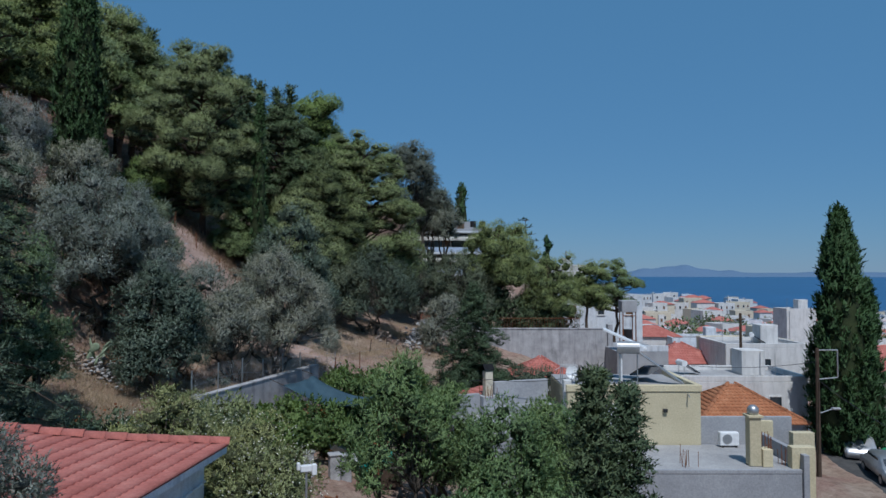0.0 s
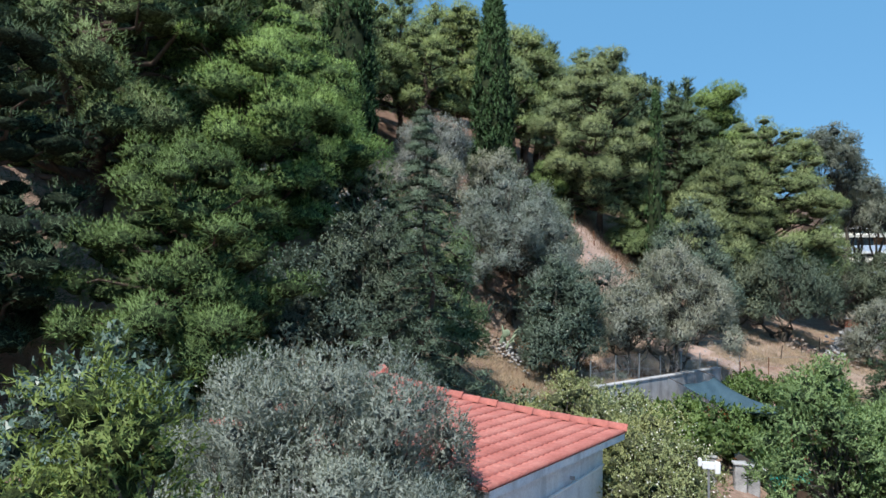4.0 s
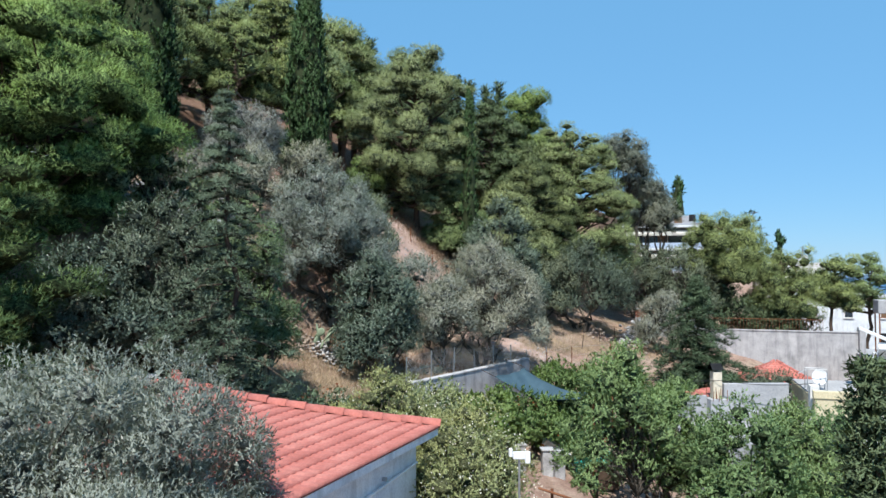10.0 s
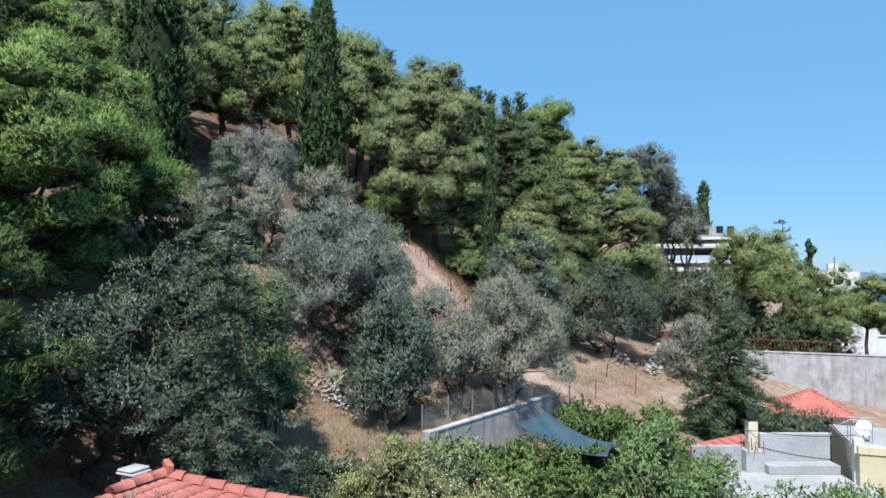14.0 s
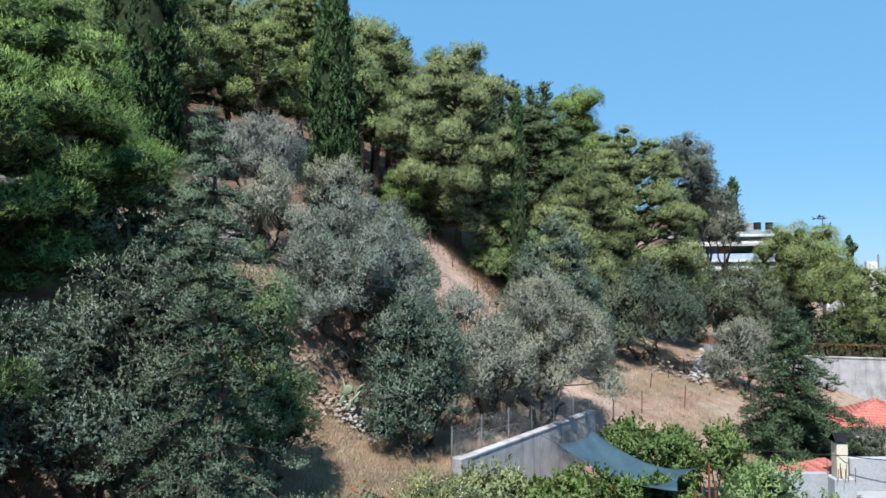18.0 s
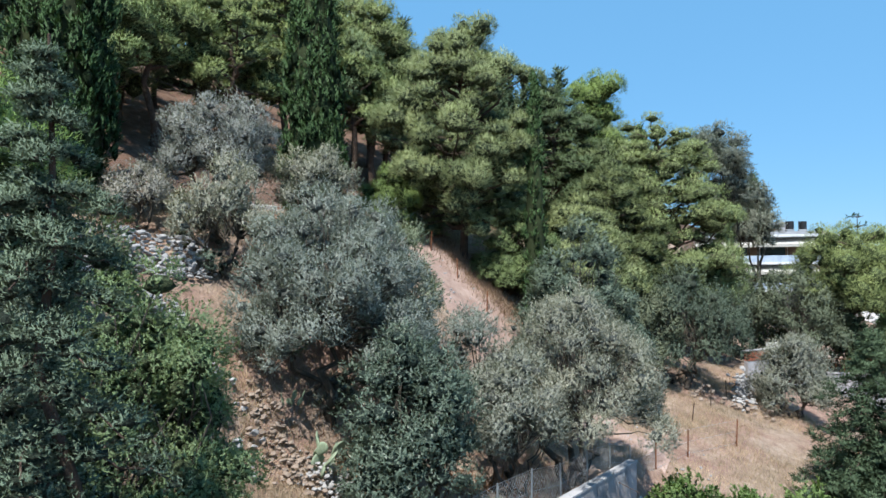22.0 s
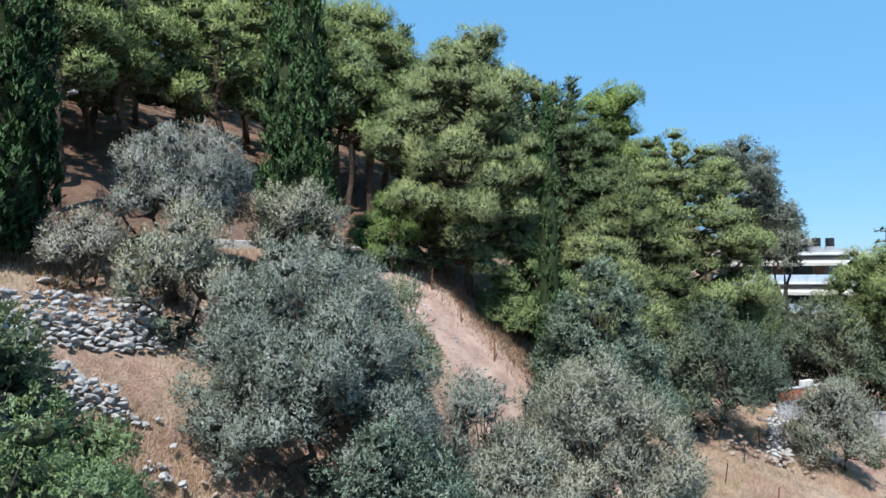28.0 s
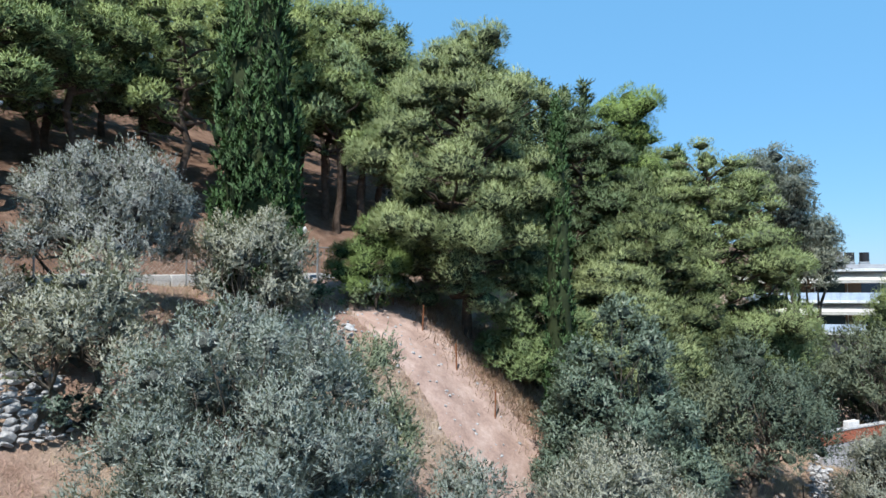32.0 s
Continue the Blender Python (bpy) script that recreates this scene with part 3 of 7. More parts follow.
def round_tree_meshes(seed, h, r, trunk_h, stems, puffs, leaves, length, width, mat, bark, puff=0.9, flat=0.8, quad=True, droop=0.0, squash=1.0, up=0.25, heart=0.4, sprig=1.2, skirt=0.35):
    """A broad tree with several stems: olive, fig, laurel, eucalyptus."""
    rng = np.random.default_rng(seed)
    lines, clumps = [], []
    cz = trunk_h + (h - trunk_h) * 0.5
    rz = (h - trunk_h) * 0.5
    heads = []
    for i in range(stems):
        a = i * 2 * math.pi / stems + rng.uniform(-0.5, 0.5)
        head = np.array([math.cos(a) * r * 0.4, math.sin(a) * r * 0.4 * squash, trunk_h + rz * rng.uniform(0.2, 0.6)])
        lines.append(bent(rng, (0.12 * math.cos(a), 0.12 * math.sin(a), -0.3), head, 0.035 * h * rng.uniform(0.7, 1.1), 0.05, 8, 0.14))
        heads.append(head)
    for i in range(puffs):
        u = unit(rng.normal(size=3))
        u[2] = abs(u[2]) * (1 + skirt) - skirt
        k = rng.uniform(0.3, 1.0) ** 0.6
        end = np.array([0, 0, cz]) + u * np.array([r, r * squash, rz]) * k
        s = puff * rng.uniform(0.65, 1.3)
        clumps.append((*end, s, s, s * flat))
        near = min(heads, key=lambda q: np.linalg.norm(q - end))
        lines.append(bent(rng, near, end, 0.035, 0.012, 5, 0.16))
    trunk_me = woody(lines, stems, bark)
    lv, lf, ln = puff_leaves(rng, clumps, leaves, length, width, quad, up=up - droop, out=0.6, mess=0.5, low=-0.75, facing=0.2, tuft=10, spread=0.55, spray=sprig, inner=0.3)
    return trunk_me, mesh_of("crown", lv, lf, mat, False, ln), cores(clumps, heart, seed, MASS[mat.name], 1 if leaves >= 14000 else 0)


def cypress_meshes(seed, h, r, leaves, length, width, mat, bottom=0.04, waist=0.35):
    """A columnar cypress: upright flame-like tufts packed round a near-black tube, coloured for the shade inside."""
    rng = np.random.default_rng(seed)
    n = int(leaves / 90)
    clumps = []
    for i in range(n):
        f = bottom + (1 - bottom) * (i + rng.uniform()) / n
        prof = min(1.0, (f / 0.14) ** 0.6) * (1 - max(0, (f - waist) / (1 - waist)) ** 1.6) ** 0.75
        a = rng.uniform(0, 6.283)
        q = r * prof * rng.uniform(0.7, 1.0)
        g = rng.uniform(0.55, 1.35)
        clumps.append((q * math.cos(a), q * math.sin(a), f * h, (0.13 * r + 0.04) * g, (0.13 * r + 0.04) * g, (0.34 * r + 0.08) * g * rng.uniform(0.7, 1.3)))
    v, f_, n_ = puff_leaves(rng, clumps, leaves, length, width, up=1.0, out=0.7, mess=0.25, low=-0.5, tuft=9, spread=0.4, spray=0.8, inner=0.5)
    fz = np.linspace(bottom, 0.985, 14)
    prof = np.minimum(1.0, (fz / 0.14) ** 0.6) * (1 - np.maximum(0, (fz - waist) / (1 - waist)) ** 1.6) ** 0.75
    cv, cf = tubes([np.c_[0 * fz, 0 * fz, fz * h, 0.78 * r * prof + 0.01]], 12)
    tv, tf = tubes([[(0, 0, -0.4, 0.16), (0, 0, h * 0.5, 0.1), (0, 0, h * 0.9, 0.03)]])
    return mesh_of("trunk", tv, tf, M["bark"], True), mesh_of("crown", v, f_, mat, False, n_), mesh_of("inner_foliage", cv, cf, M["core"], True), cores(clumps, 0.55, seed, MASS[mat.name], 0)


def cypress(x, y, h, r, leaves, seed, label, z=None, length=0.28, width=0.1, mat="cypress", waist=0.35, bottom=0.04):
    t, c, k, tufts = cypress_meshes(seed, h, r, leaves, length, width, M[mat], bottom, waist)
    ob = tree("cypress", t, c, x, y, label, "cypress", z)
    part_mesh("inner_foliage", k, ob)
    tagged(part_mesh("scale_foliage", tufts, ob), kind="stuff")
    return ob


def conifer_meshes(seed, h, r, tiers, leaves, length, width, mat, droop=0.22, clump=1.0):
    """An open, ragged conifer: sagging boughs that end in tufted sprays, dark gaps between them."""
    rng = np.random.default_rng(seed)
    trunk = bent(rng, (0, 0, -0.4), (0.1, 0, h), 0.013 * h, 0.02, 10, 0.03)
    lines, clumps = [trunk], []
    for i in range(tiers):
        f = (i + rng.uniform()) / tiers
        z = h * (0.04 + 0.94 * f)
        reach = r * (1 - f) ** 0.8 * rng.uniform(0.62, 1.15) + 0.1
        a = i * 2.399 + rng.uniform(-0.3, 0.3)
        end = np.array([math.cos(a) * reach, math.sin(a) * reach, z - droop * reach])
        lines.append(bent(rng, (0, 0, z), end, 0.045 * (1.1 - f), 0.012, 6, 0.08, 0.08))
        for k in (0.2, 0.36, 0.52, 0.68, 0.84, 1.0):
            q = np.array([0, 0, z]) + (end - (0, 0, z)) * k + (0, 0, 0.1 * reach * math.sin(math.pi * k))
            off = rng.normal(size=3) * np.array([1, 1, 0.12]) * 0.07 * reach
            g = clump * rng.uniform(0.8, 1.2) * (0.16 + 0.11 * reach) * (1.15 - 0.5 * k)
            clumps.append((*(q + off), g, g, g * 0.34))
    trunk_me = woody(lines, 1, M["bark"])
    v, f_, n_ = puff_leaves(rng, clumps, leaves, length, width, up=0.0, out=1.1, mess=0.25, low=-0.3, tuft=6, spread=0.6, spray=1.2, inner=0.4, rough=0.16)
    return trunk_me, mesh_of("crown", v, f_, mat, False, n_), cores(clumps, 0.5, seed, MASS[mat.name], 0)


# pines of the wood behind, a few shapes repeated with turns and sizes
WOOD = [pine_meshes(100 + i, 12.0, (3.1, 2.6, 3.5, 2.9)[i], (0.2, 0.25, 0.18, 0.22)[i], 28, 14000, 0.24, 0.04, M[("pine", "pine", "pine_green", "pine_yellow")[i]], 1.15, 0.68, fine=0) for i in range(4)]
FAR = [pine_meshes(120 + i, 12.0, (3.2, 2.8)[i], 0.32, 22, 5000, 0.42, 0.085, M["pine"], 1.25, 0.6, fine=0) for i in range(2)]


def wood():
    rng = np.random.default_rng(5)
    for s in np.arange(37.5, 104, 5.2):
        for c in np.arange(-40, 118, 5.4):
            s1, c1 = s + rng.uniform(-1.9, 1.9), c + rng.uniform(-1.9, 1.9)
            x, y = -0.81 * s1 + 0.59 * c1, 0.59 * s1 + 0.81 * c1
            turn, size, pick = rng.uniform(0, 360), rng.uniform(0.78, 1.12) * (0.85 if s > 48 else 1), rng.random()
            az = math.degrees(math.atan2(x, y))
            if y < 16 or az < -56 or az > 14 or (s1 < 46 and c1 < 10) or (s1 < 41 and pick < 0.35):
                continue
            if -10.5 < x < -1.5 and 49 < y < 75:
                continue
            if s1 > 48 and pick < 0.42 + 0.008 * (s1 - 48):
                continue
            kit = WOOD[int(pick * 997) % 4] if s1 < 53 and math.hypot(x, y - 20) < 62 else FAR[int(pick * 997) % 2]
            tree("pine_tree", *kit[:2], x, y, "tall Aleppo pine with bare dark trunk on the wooded slope", "pine tree", turn=turn, size=size, group="pines of the hillside wood", heart=kit[2])


wood()
# the open grove behind the lane head: thick bare trunks under high crowns
GROVE = [pine_meshes(140 + i, 12.5, 2.9, 0.4, 26, 13000, 0.23, 0.042, M["pine" if i else "pine_green"], 1.15, 0.7, lean=0.03 * i, fine=0) for i in range(2)]
for i_, (x_, y_, s_) in enumerate(((-8.4, 58.6, 0.95), (-7.2, 60.0, 1.0), (-6.3, 58.8, 0.92), (-6.7, 63.1, 1.05), (-4.2, 61.6, 0.95), (-2.4, 60.0, 0.9), (-6.2, 66.9, 1.0), (-3.6, 67.5, 1.0), (-9.4, 63.5, 1.0), (-5.2, 71.5, 0.95), (-9.2, 70.0, 1.0))):
    tree("pine_tree", *GROVE[i_ % 2][:2], x_, y_, "Aleppo pine with a thick bare trunk in the open grove", "pine tree", turn=73 * i_, size=s_, group="pines of the hillside wood", heart=GROVE[i_ % 2][2])
for i_, (x_, y_, s_) in enumerate(((-15.6, 49.0, 0.92), (-17.8, 46.6, 0.95), (-12.2, 51.4, 0.9), (-18.6, 51.6, 0.9), (-16.4, 44.6, 0.9))):
    tree("pine_tree", *GROVE[i_ % 2][:2], x_, y_, "Aleppo pine with a thick bare trunk in the open grove", "pine tree", turn=97 * i_ + 30, size=s_, group="pines of the hillside wood", heart=GROVE[i_ % 2][2])
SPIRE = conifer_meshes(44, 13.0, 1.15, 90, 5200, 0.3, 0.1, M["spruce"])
for i_, (x_, y_, h_) in enumerate(((-3.2, 64.7, 13.0), (1.9, 63.6, 13.4), (3.2, 64.9, 13.8), (4.3, 66.2, 13.3), (5.0, 67.0, 13.7), (6.4, 69.0, 13.8), (7.9, 68.4, 13.3), (9.3, 69.1, 13.9))):
    tree("conifer", *SPIRE[:2], x_, y_, "slim dark conifer rising behind the pines", "conifer", turn=50 * i_, size=h_ / 13.0, group="slim conifers behind the wood", heart=SPIRE[2])

# large single pines
def UMB(d, x):
    """A place d metres out towards the town and x metres across."""
    return d * 0.345 + x * 0.939, d * 0.939 - x * 0.345


def big_pine(x, y, h, r, base, seed, label, mat="pine", leaves=30000, length=0.3, width=0.05, puffs=60, puff=0.95, flat=0.6, lean=0.0, low=-0.45, turn=0.0, tip=0.25, fine=1):
    t, c, k = pine_meshes(seed, h, r, base, puffs, int(1.6 * leaves), 0.82 * length, 0.62 * width, M[mat], puff, flat, lean, tip, low, fine)
    return tree("pine_tree", t, c, x, y, label, "pine tree", turn=turn, heart=k)


big_pine(0.9, 47.8, 12.4, 4.1, 0.14, 11, "broad dark Aleppo pine with low boughs beside the footpath", "pine", 84000, 0.22, 0.038, 130, 0.88, 0.78, tip=0.34)
big_pine(11.3, 64.6, 12.9, 2.1, 0.2, 12, "tall pine with a bright rounded top", "pine_lime", 44000, 0.22, 0.05, 44, 1.35, 0.85, tip=0.8)
big_pine(7.3, 60.0, 11.0, 3.8, 0.12, 13, "Aleppo pine with shade-toned needles in the wood", "pine_shade", 26000, 0.28, 0.065, 64, 1.15)
big_pine(10.2, 57.5, 9.0, 3.6, 0.1, 23, "Aleppo pine with shade-toned needles in the wood", "pine_shade", 24000, 0.28, 0.065, 60, 1.1)
big_pine(14.3, 59.1, 13.6, 5.3, 0.08, 14, "wide yellow-green pine with layered sunlit boughs", "pine_yellow", 84000, 0.22, 0.05, 120, 1.2, 0.62, tip=0.5)
big_pine(-13.0, 24.8, 10.2, 4.7, 0.1, 15, "large fresh green pine leaning over the slope", "pine_bright", 110000, 0.16, 0.024, 130, 1.05, 0.66, tip=0.4, fine=2)
big_pine(-17.0, 21.5, 17.0, 5.2, 0.06, 16, "large green pine on the slope", "pine_green", 60000, 0.21, 0.032, 130, 1.15, 0.66, tip=0.4)
# added pine; its spruce tone puts the black shade of this spot into needles
big_pine(-15.6, 15.0, 12.0, 2.8, 0.05, 43, "shade-toned pine with boughs down to the slope", "spruce", 26000, 0.2, 0.03, 80, 0.95, 0.66, tip=0.4)
big_pine(-10.7, 17.4, 8.2, 2.9, 0.16, 17, "dense pine with boughs down to the slope", "pine_mid", 60000, 0.16, 0.026, 90, 0.9, 0.7, tip=0.45)
big_pine(-2.9, 46.9, 3.2, 1.2, 0.2, 28, "young fresh green pine beside the gate", "pine_mid", 12000, 0.2, 0.034, 24, 0.6, 0.7, tip=0.4)
big_pine(-10.2, 56.0, 13.6, 3.0, 0.36, 29, "tall rounded pine behind the cypress", "pine_green", 26000, 0.28, 0.06, 54, 1.15, 0.75, tip=0.5)
big_pine(-5.1, 60.0, 13.6, 2.6, 0.38, 30, "tall rounded pine behind the cypress", "pine_yellow", 24000, 0.28, 0.06, 48, 1.15, 0.75, tip=0.5)
big_pine(7.2, 50.2, 6.8, 3.0, 0.02, 25, "low-boughed pine above the footpath", "pine", 40000, 0.24, 0.045, 80, 0.95, 0.6, tip=0.35)
big_pine(3.6, 47.4, 4.6, 1.8, 0.08, 27, "young low-boughed pine at the foot of the bank", "pine_green", 22000, 0.2, 0.036, 50, 0.75, 0.6, tip=0.35)
big_pine(9.4, 53.4, 8.6, 3.2, 0.02, 26, "low-boughed pine with shade-toned needles in the wood", "pine_shade", 30000, 0.26, 0.055, 70, 1.0, 0.6, tip=0.35)
big_pine(-20.0, 33.5, 16.0, 4.8, 0.15, 18, "tall Aleppo pine on the slope", "pine", 34000, 0.28, 0.06, 80, 1.2)
big_pine(-23.0, 26.0, 16.0, 4.8, 0.1, 24, "tall Aleppo pine on the slope", "pine", 26000, 0.3, 0.07, 80, 1.25)
big_pine(*UMB(69.0, 5.5), 4.9 - gz(*UMB(69.0, 5.5)), 3.4, 0.5, 19, "umbrella-shaped pine with a bare forked trunk", "pine_green", 52000, 0.2, 0.04, 80, 1.15, 0.95, tip=0.8, fine=0)
big_pine(*UMB(70.0, 10.4), 1.6 - gz(*UMB(70.0, 10.4)), 3.2, 0.42, 20, "rounded pine above the grey wall", "pine_green", 36000, 0.2, 0.04, 54, 1.05, 0.95, tip=0.75, fine=0)
big_pine(*UMB(71.0, 14.4), 1.2 - gz(*UMB(71.0, 14.4)), 2.2, 0.6, 21, "crooked pine with bare branching trunk", "pine_green", 20000, 0.2, 0.045, 30, 0.95, 0.75, 0.08, tip=0.7)
big_pine(*UMB(71.0, 17.3), 1.3 - gz(*UMB(71.0, 17.3)), 2.1, 0.58, 22, "crooked leaning pine above the grey wall", "pine_green", 18000, 0.2, 0.045, 26, 0.9, 0.7, 0.08, tip=0.65)

# cypresses and conifers
cypress(-5.6, 41.6, 13.4, 1.3, 52000, 31, "tall dark green columnar cypress by the lane", length=0.17, width=0.05)
cypress(-12.4, 34.7, 15.0, 1.55, 60000, 32, "broad dark cypress on the slope", length=0.17, width=0.05)
cypress(4.2, 45.4, 11.0 - gz(4.2, 45.4), 0.55, 24000, 33, "slim dark cypress among the pines", length=0.14, width=0.045)
cypress(17.0, 73.0, 14.2 - gz(17.0, 73.0), 1.0, 9000, 34, "small cypress behind the pines", length=0.3, width=0.11)
cypress(50.4, 126.8, 13.0, 1.6, 3000, 35, "distant dark cypress beside the white house", length=0.6, width=0.25)
cypress(35.6, 30.0, 13.7, 1.7, 40000, 36, "tall dense cypress standing above the street", length=0.26, width=0.08, waist=0.25, bottom=0.02)
cypress(37.1, 29.6, 10.0, 0.9, 16000, 37, "lower cypress close beside the tall one", length=0.26, width=0.08)
CON = conifer_meshes(41, 11.8, 3.0, 74, 260000, 0.05, 0.015, M["conifer"], 0.34, 1.32)
tree("conifer", *CON[:2], -4.9, 20.7, "ragged grey-green conifer with sagging boughs", "conifer", heart=CON[2])
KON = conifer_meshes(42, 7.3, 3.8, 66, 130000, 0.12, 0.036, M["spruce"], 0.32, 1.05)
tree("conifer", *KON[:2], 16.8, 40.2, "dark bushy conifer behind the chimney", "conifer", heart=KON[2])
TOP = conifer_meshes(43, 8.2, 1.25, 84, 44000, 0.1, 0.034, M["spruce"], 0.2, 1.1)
tree("conifer", *TOP[:2], 7.35, 11.6, "spiky dark conifer beside the yellow house", "conifer", heart=TOP[2])
tree("conifer", *TOP[:2], 8.3, 11.9, "spiky dark conifer close beside another", "conifer", turn=140, size=0.96, heart=TOP[2])

# olives
OL = "silvery olive tree with several dark stems on the terrace"


def olive(x, y, h, r, seed, leaves, label=OL, mat="olive", length=0.1, width=0.032, trunk_h=0.5, stems=4, puffs=70, puff=0.62, z=None, squash=1.0, skirt=0.5, heart=0.32):
    t, c, k = round_tree_meshes(seed, h, r, trunk_h, stems, puffs, leaves, length, width, M[mat], M["olive_bark"], puff, 0.95, False, squash=squash, heart=heart, up=0.55, sprig=1.6, skirt=skirt)
    return tree("olive_tree", t, c, x, y, label, "olive tree", z=z, heart=k)


olive(-3.6, 33.9, 6.8, 3.1, 51, 150000, "large silvery olive tree beside the footpath", "olive", 0.08, 0.026, 0.7, puffs=170, puff=0.6, skirt=0.75)
olive(4.1, 36.0, 6.2, 3.0, 52, 110000, "silvery olive tree with dark branching stems above the wall", "olive", 0.08, 0.026, 1.1, puffs=130, puff=0.55, skirt=0.7)
olive(-8.5, 38.0, 4.8, 2.3, 53, 60000, "thin grey olive tree below the lane", "olive_grey", 0.085, 0.026, 0.9, puffs=90, puff=0.5, skirt=0.45, heart=0.3)
olive(-1.8, 36.7, 5.8, 1.5, 154, 34000, "bushy greener olive tree beside the footpath", "olive_green", 0.085, 0.028, 0.6, puffs=60, puff=0.5)
olive(-5.3, 39.9, 4.0, 1.6, 54, 20000, "small grey olive tree below the cypress", "olive", puffs=44, puff=0.5)
olive(12.9, 51.2, 6.4, 3.5, 55, 60000, "broad dull green olive tree", "dull_olive", 0.11, 0.036, 0.2, 4, 110, 0.8)
olive(9.6, 49.4, 5.0, 2.6, 87, 24000, "dull green olive shrub against the pines", "dull_olive", 0.14, 0.05, 0.2, 4, 60, 0.7)
olive(18.7, 50.6, -1.8 - gz(18.7, 50.6), 2.0, 56, 60000, "grey olive tree beside the stone slide", "olive", 0.095, 0.03, 0.1, puffs=110, skirt=1.0)
olive(-4.1, 10.6, 6.9, 2.5, 57, 210000, "silvery olive tree beside the red-roofed house", "olive", 0.062, 0.018, 3.0, 5, 120, 0.5, heart=0.24)
olive(0.7, 37.4, 4.6, 1.7, 58, 18000, "low young olive bush on the slope", "olive", trunk_h=0.2, puffs=34, puff=0.5)
olive(-10.2, 35.2, 2.0, 1.1, 59, 9000, "thin olive shrub on the terrace", "olive_grey", trunk_h=0.4, puffs=34, puff=0.45)
olive(-7.4, 34.8, 3.6, 1.6, 76, 18000, "thin olive shrub on the terrace", "olive", trunk_h=0.3, puffs=40, puff=0.5)
olive(1.9, 34.0, 4.6, 1.5, 142, 26000, "bushy olive growing between larger olive trees", "olive", 0.085, 0.03, trunk_h=0.3, puffs=50, puff=0.5)
olive(4.6, 40.2, 2.0, 0.9, 98, 6000, "low olive bush beside the footpath", "olive", trunk_h=0.1, puffs=16, puff=0.45)
olive(-4.6, 36.8, 3.4, 1.6, 99, 14000, "thin olive shrub on the bank", "olive_grey", trunk_h=0.3, puffs=34, puff=0.5)
olive(20.4, 62.0, 6.6, 3.2, 60, 22000, "olive shrub beside the brick wall", "dull_olive", 0.15, 0.055)
olive(27.6, 63.6, 6.6, 2.8, 97, 20000, "tall olive shrub under the pines", "dull_olive", 0.16, 0.06)
olive(24.0, 61.2, 7.8, 3.2, 77, 26000, "olive shrub under the pines", "dull_olive", 0.16, 0.06)

olive(26.4, 72.6, 12.0, 2.3, 141, 26000, "tall grey-leaved gum tree behind the pines", "euca", 0.2, 0.06, 6.6, puffs=50, puff=0.8, heart=0.45)


def broad(name, x, y, h, r, seed, leaves, label, category, mat="broad", length=0.16, width=0.09, trunk_h=0.3, puffs=50, puff=0.65, stems=3, z=None, flat=0.85):
    t, c, k = round_tree_meshes(seed, h, r, trunk_h, stems, puffs, leaves, length, width, M[mat], M["olive_bark"], puff, flat, False, skirt=0.5)
    return tree(name, t, c, x, y, label, category, z=z, heart=k)


broad("laurel", -1.0, 31.1, 6.2, 1.7, 61, 70000, "dark green bay laurel growing on the bank", "shrub", "laurel", 0.075, 0.03, 0.1, 110, z=gz(-1.0, 31.1) - 0.7)
broad("shrub", 6.1, 43.6, 8.4, 2.6, 62, 56000, "glossy dark green shrub beside the footpath", "shrub", "laurel", 0.11, 0.044, 0.3, 80)
broad("broadleaf_tree", -8.6, 22.2, 5.4, 2.8, 63, 60000, "dark green broadleaf tree under the pines", "tree", "bay", 0.085, 0.036, puffs=90)
broad("broadleaf_tree", -7.2, 22.4, 7.2, 1.8, 165, 60000, "grey-green broadleaf tree close behind the conifer", "tree", "bay", 0.07, 0.03, puffs=90, puff=0.55)
broad("broadleaf_tree", -4.8, 25.4, 5.4, 0.85, 164, 30000, "fresh green broadleaf tree beside the conifer", "tree", "fresh", 0.062, 0.028, puffs=60, puff=0.5)
broad("broadleaf_tree", -5.5, 25.0, 6.8, 1.8, 64, 64000, "fresh green broadleaf tree beside the conifer", "tree", "fresh", 0.062, 0.028, puffs=90, puff=0.55)
broad("broadleaf_tree", -9.6, 27.5, 5.4, 2.4, 78, 16000, "green broadleaf tree under the pines", "tree", "broad", 0.13, 0.05, puffs=60)
for x_, y_, h_, r_, seed_, lab_ in ((5.7, 19.3, 6.4, 1.35, 65, "green almond tree in the garden"), (7.9, 20.8, 5.4, 1.2, 66, "slender green garden tree"), (8.5, 17.9, 5.6, 1.2, 67, "bushy green garden tree"), (10.6, 19.2, 5.7, 1.35, 68, "bushy green garden tree"), (6.9, 16.6, 3.8, 1.2, 79, "low green garden tree"), (9.7, 16.0, 4.0, 1.25, 84, "low green garden tree"), (12.4, 20.6, 5.2, 1.3, 85, "bushy green garden tree")):
    broad("almond_tree", x_, y_, h_, r_, seed_, 26000, lab_, "tree", "almond", 0.085, 0.036, 0.26 * h_, 50, 0.55)
broad("broadleaf_tree", -5.0, 6.4, 7.1, 1.4, 69, 22000, "bright green leafy tree by the house", "tree", "lime", 0.085, 0.026, 3.0)
# added over the roof's end; its dark green stands for black shade there
broad("broadleaf_tree", -9.4, 12.6, 5.6, 2.2, 88, 14000, "leafy tree added in dark green for the shade behind the house", "tree", "laurel", 0.15, 0.08, 0.6)
FLOWERY = "sprawling pale green shrub with tiny white flowers"
broad("flowering_shrub", 1.8, 16.2, 4.6, 1.25, 70, 52000, FLOWERY, "shrub", "hedge", 0.05, 0.021, 0.2, 80, 0.5)
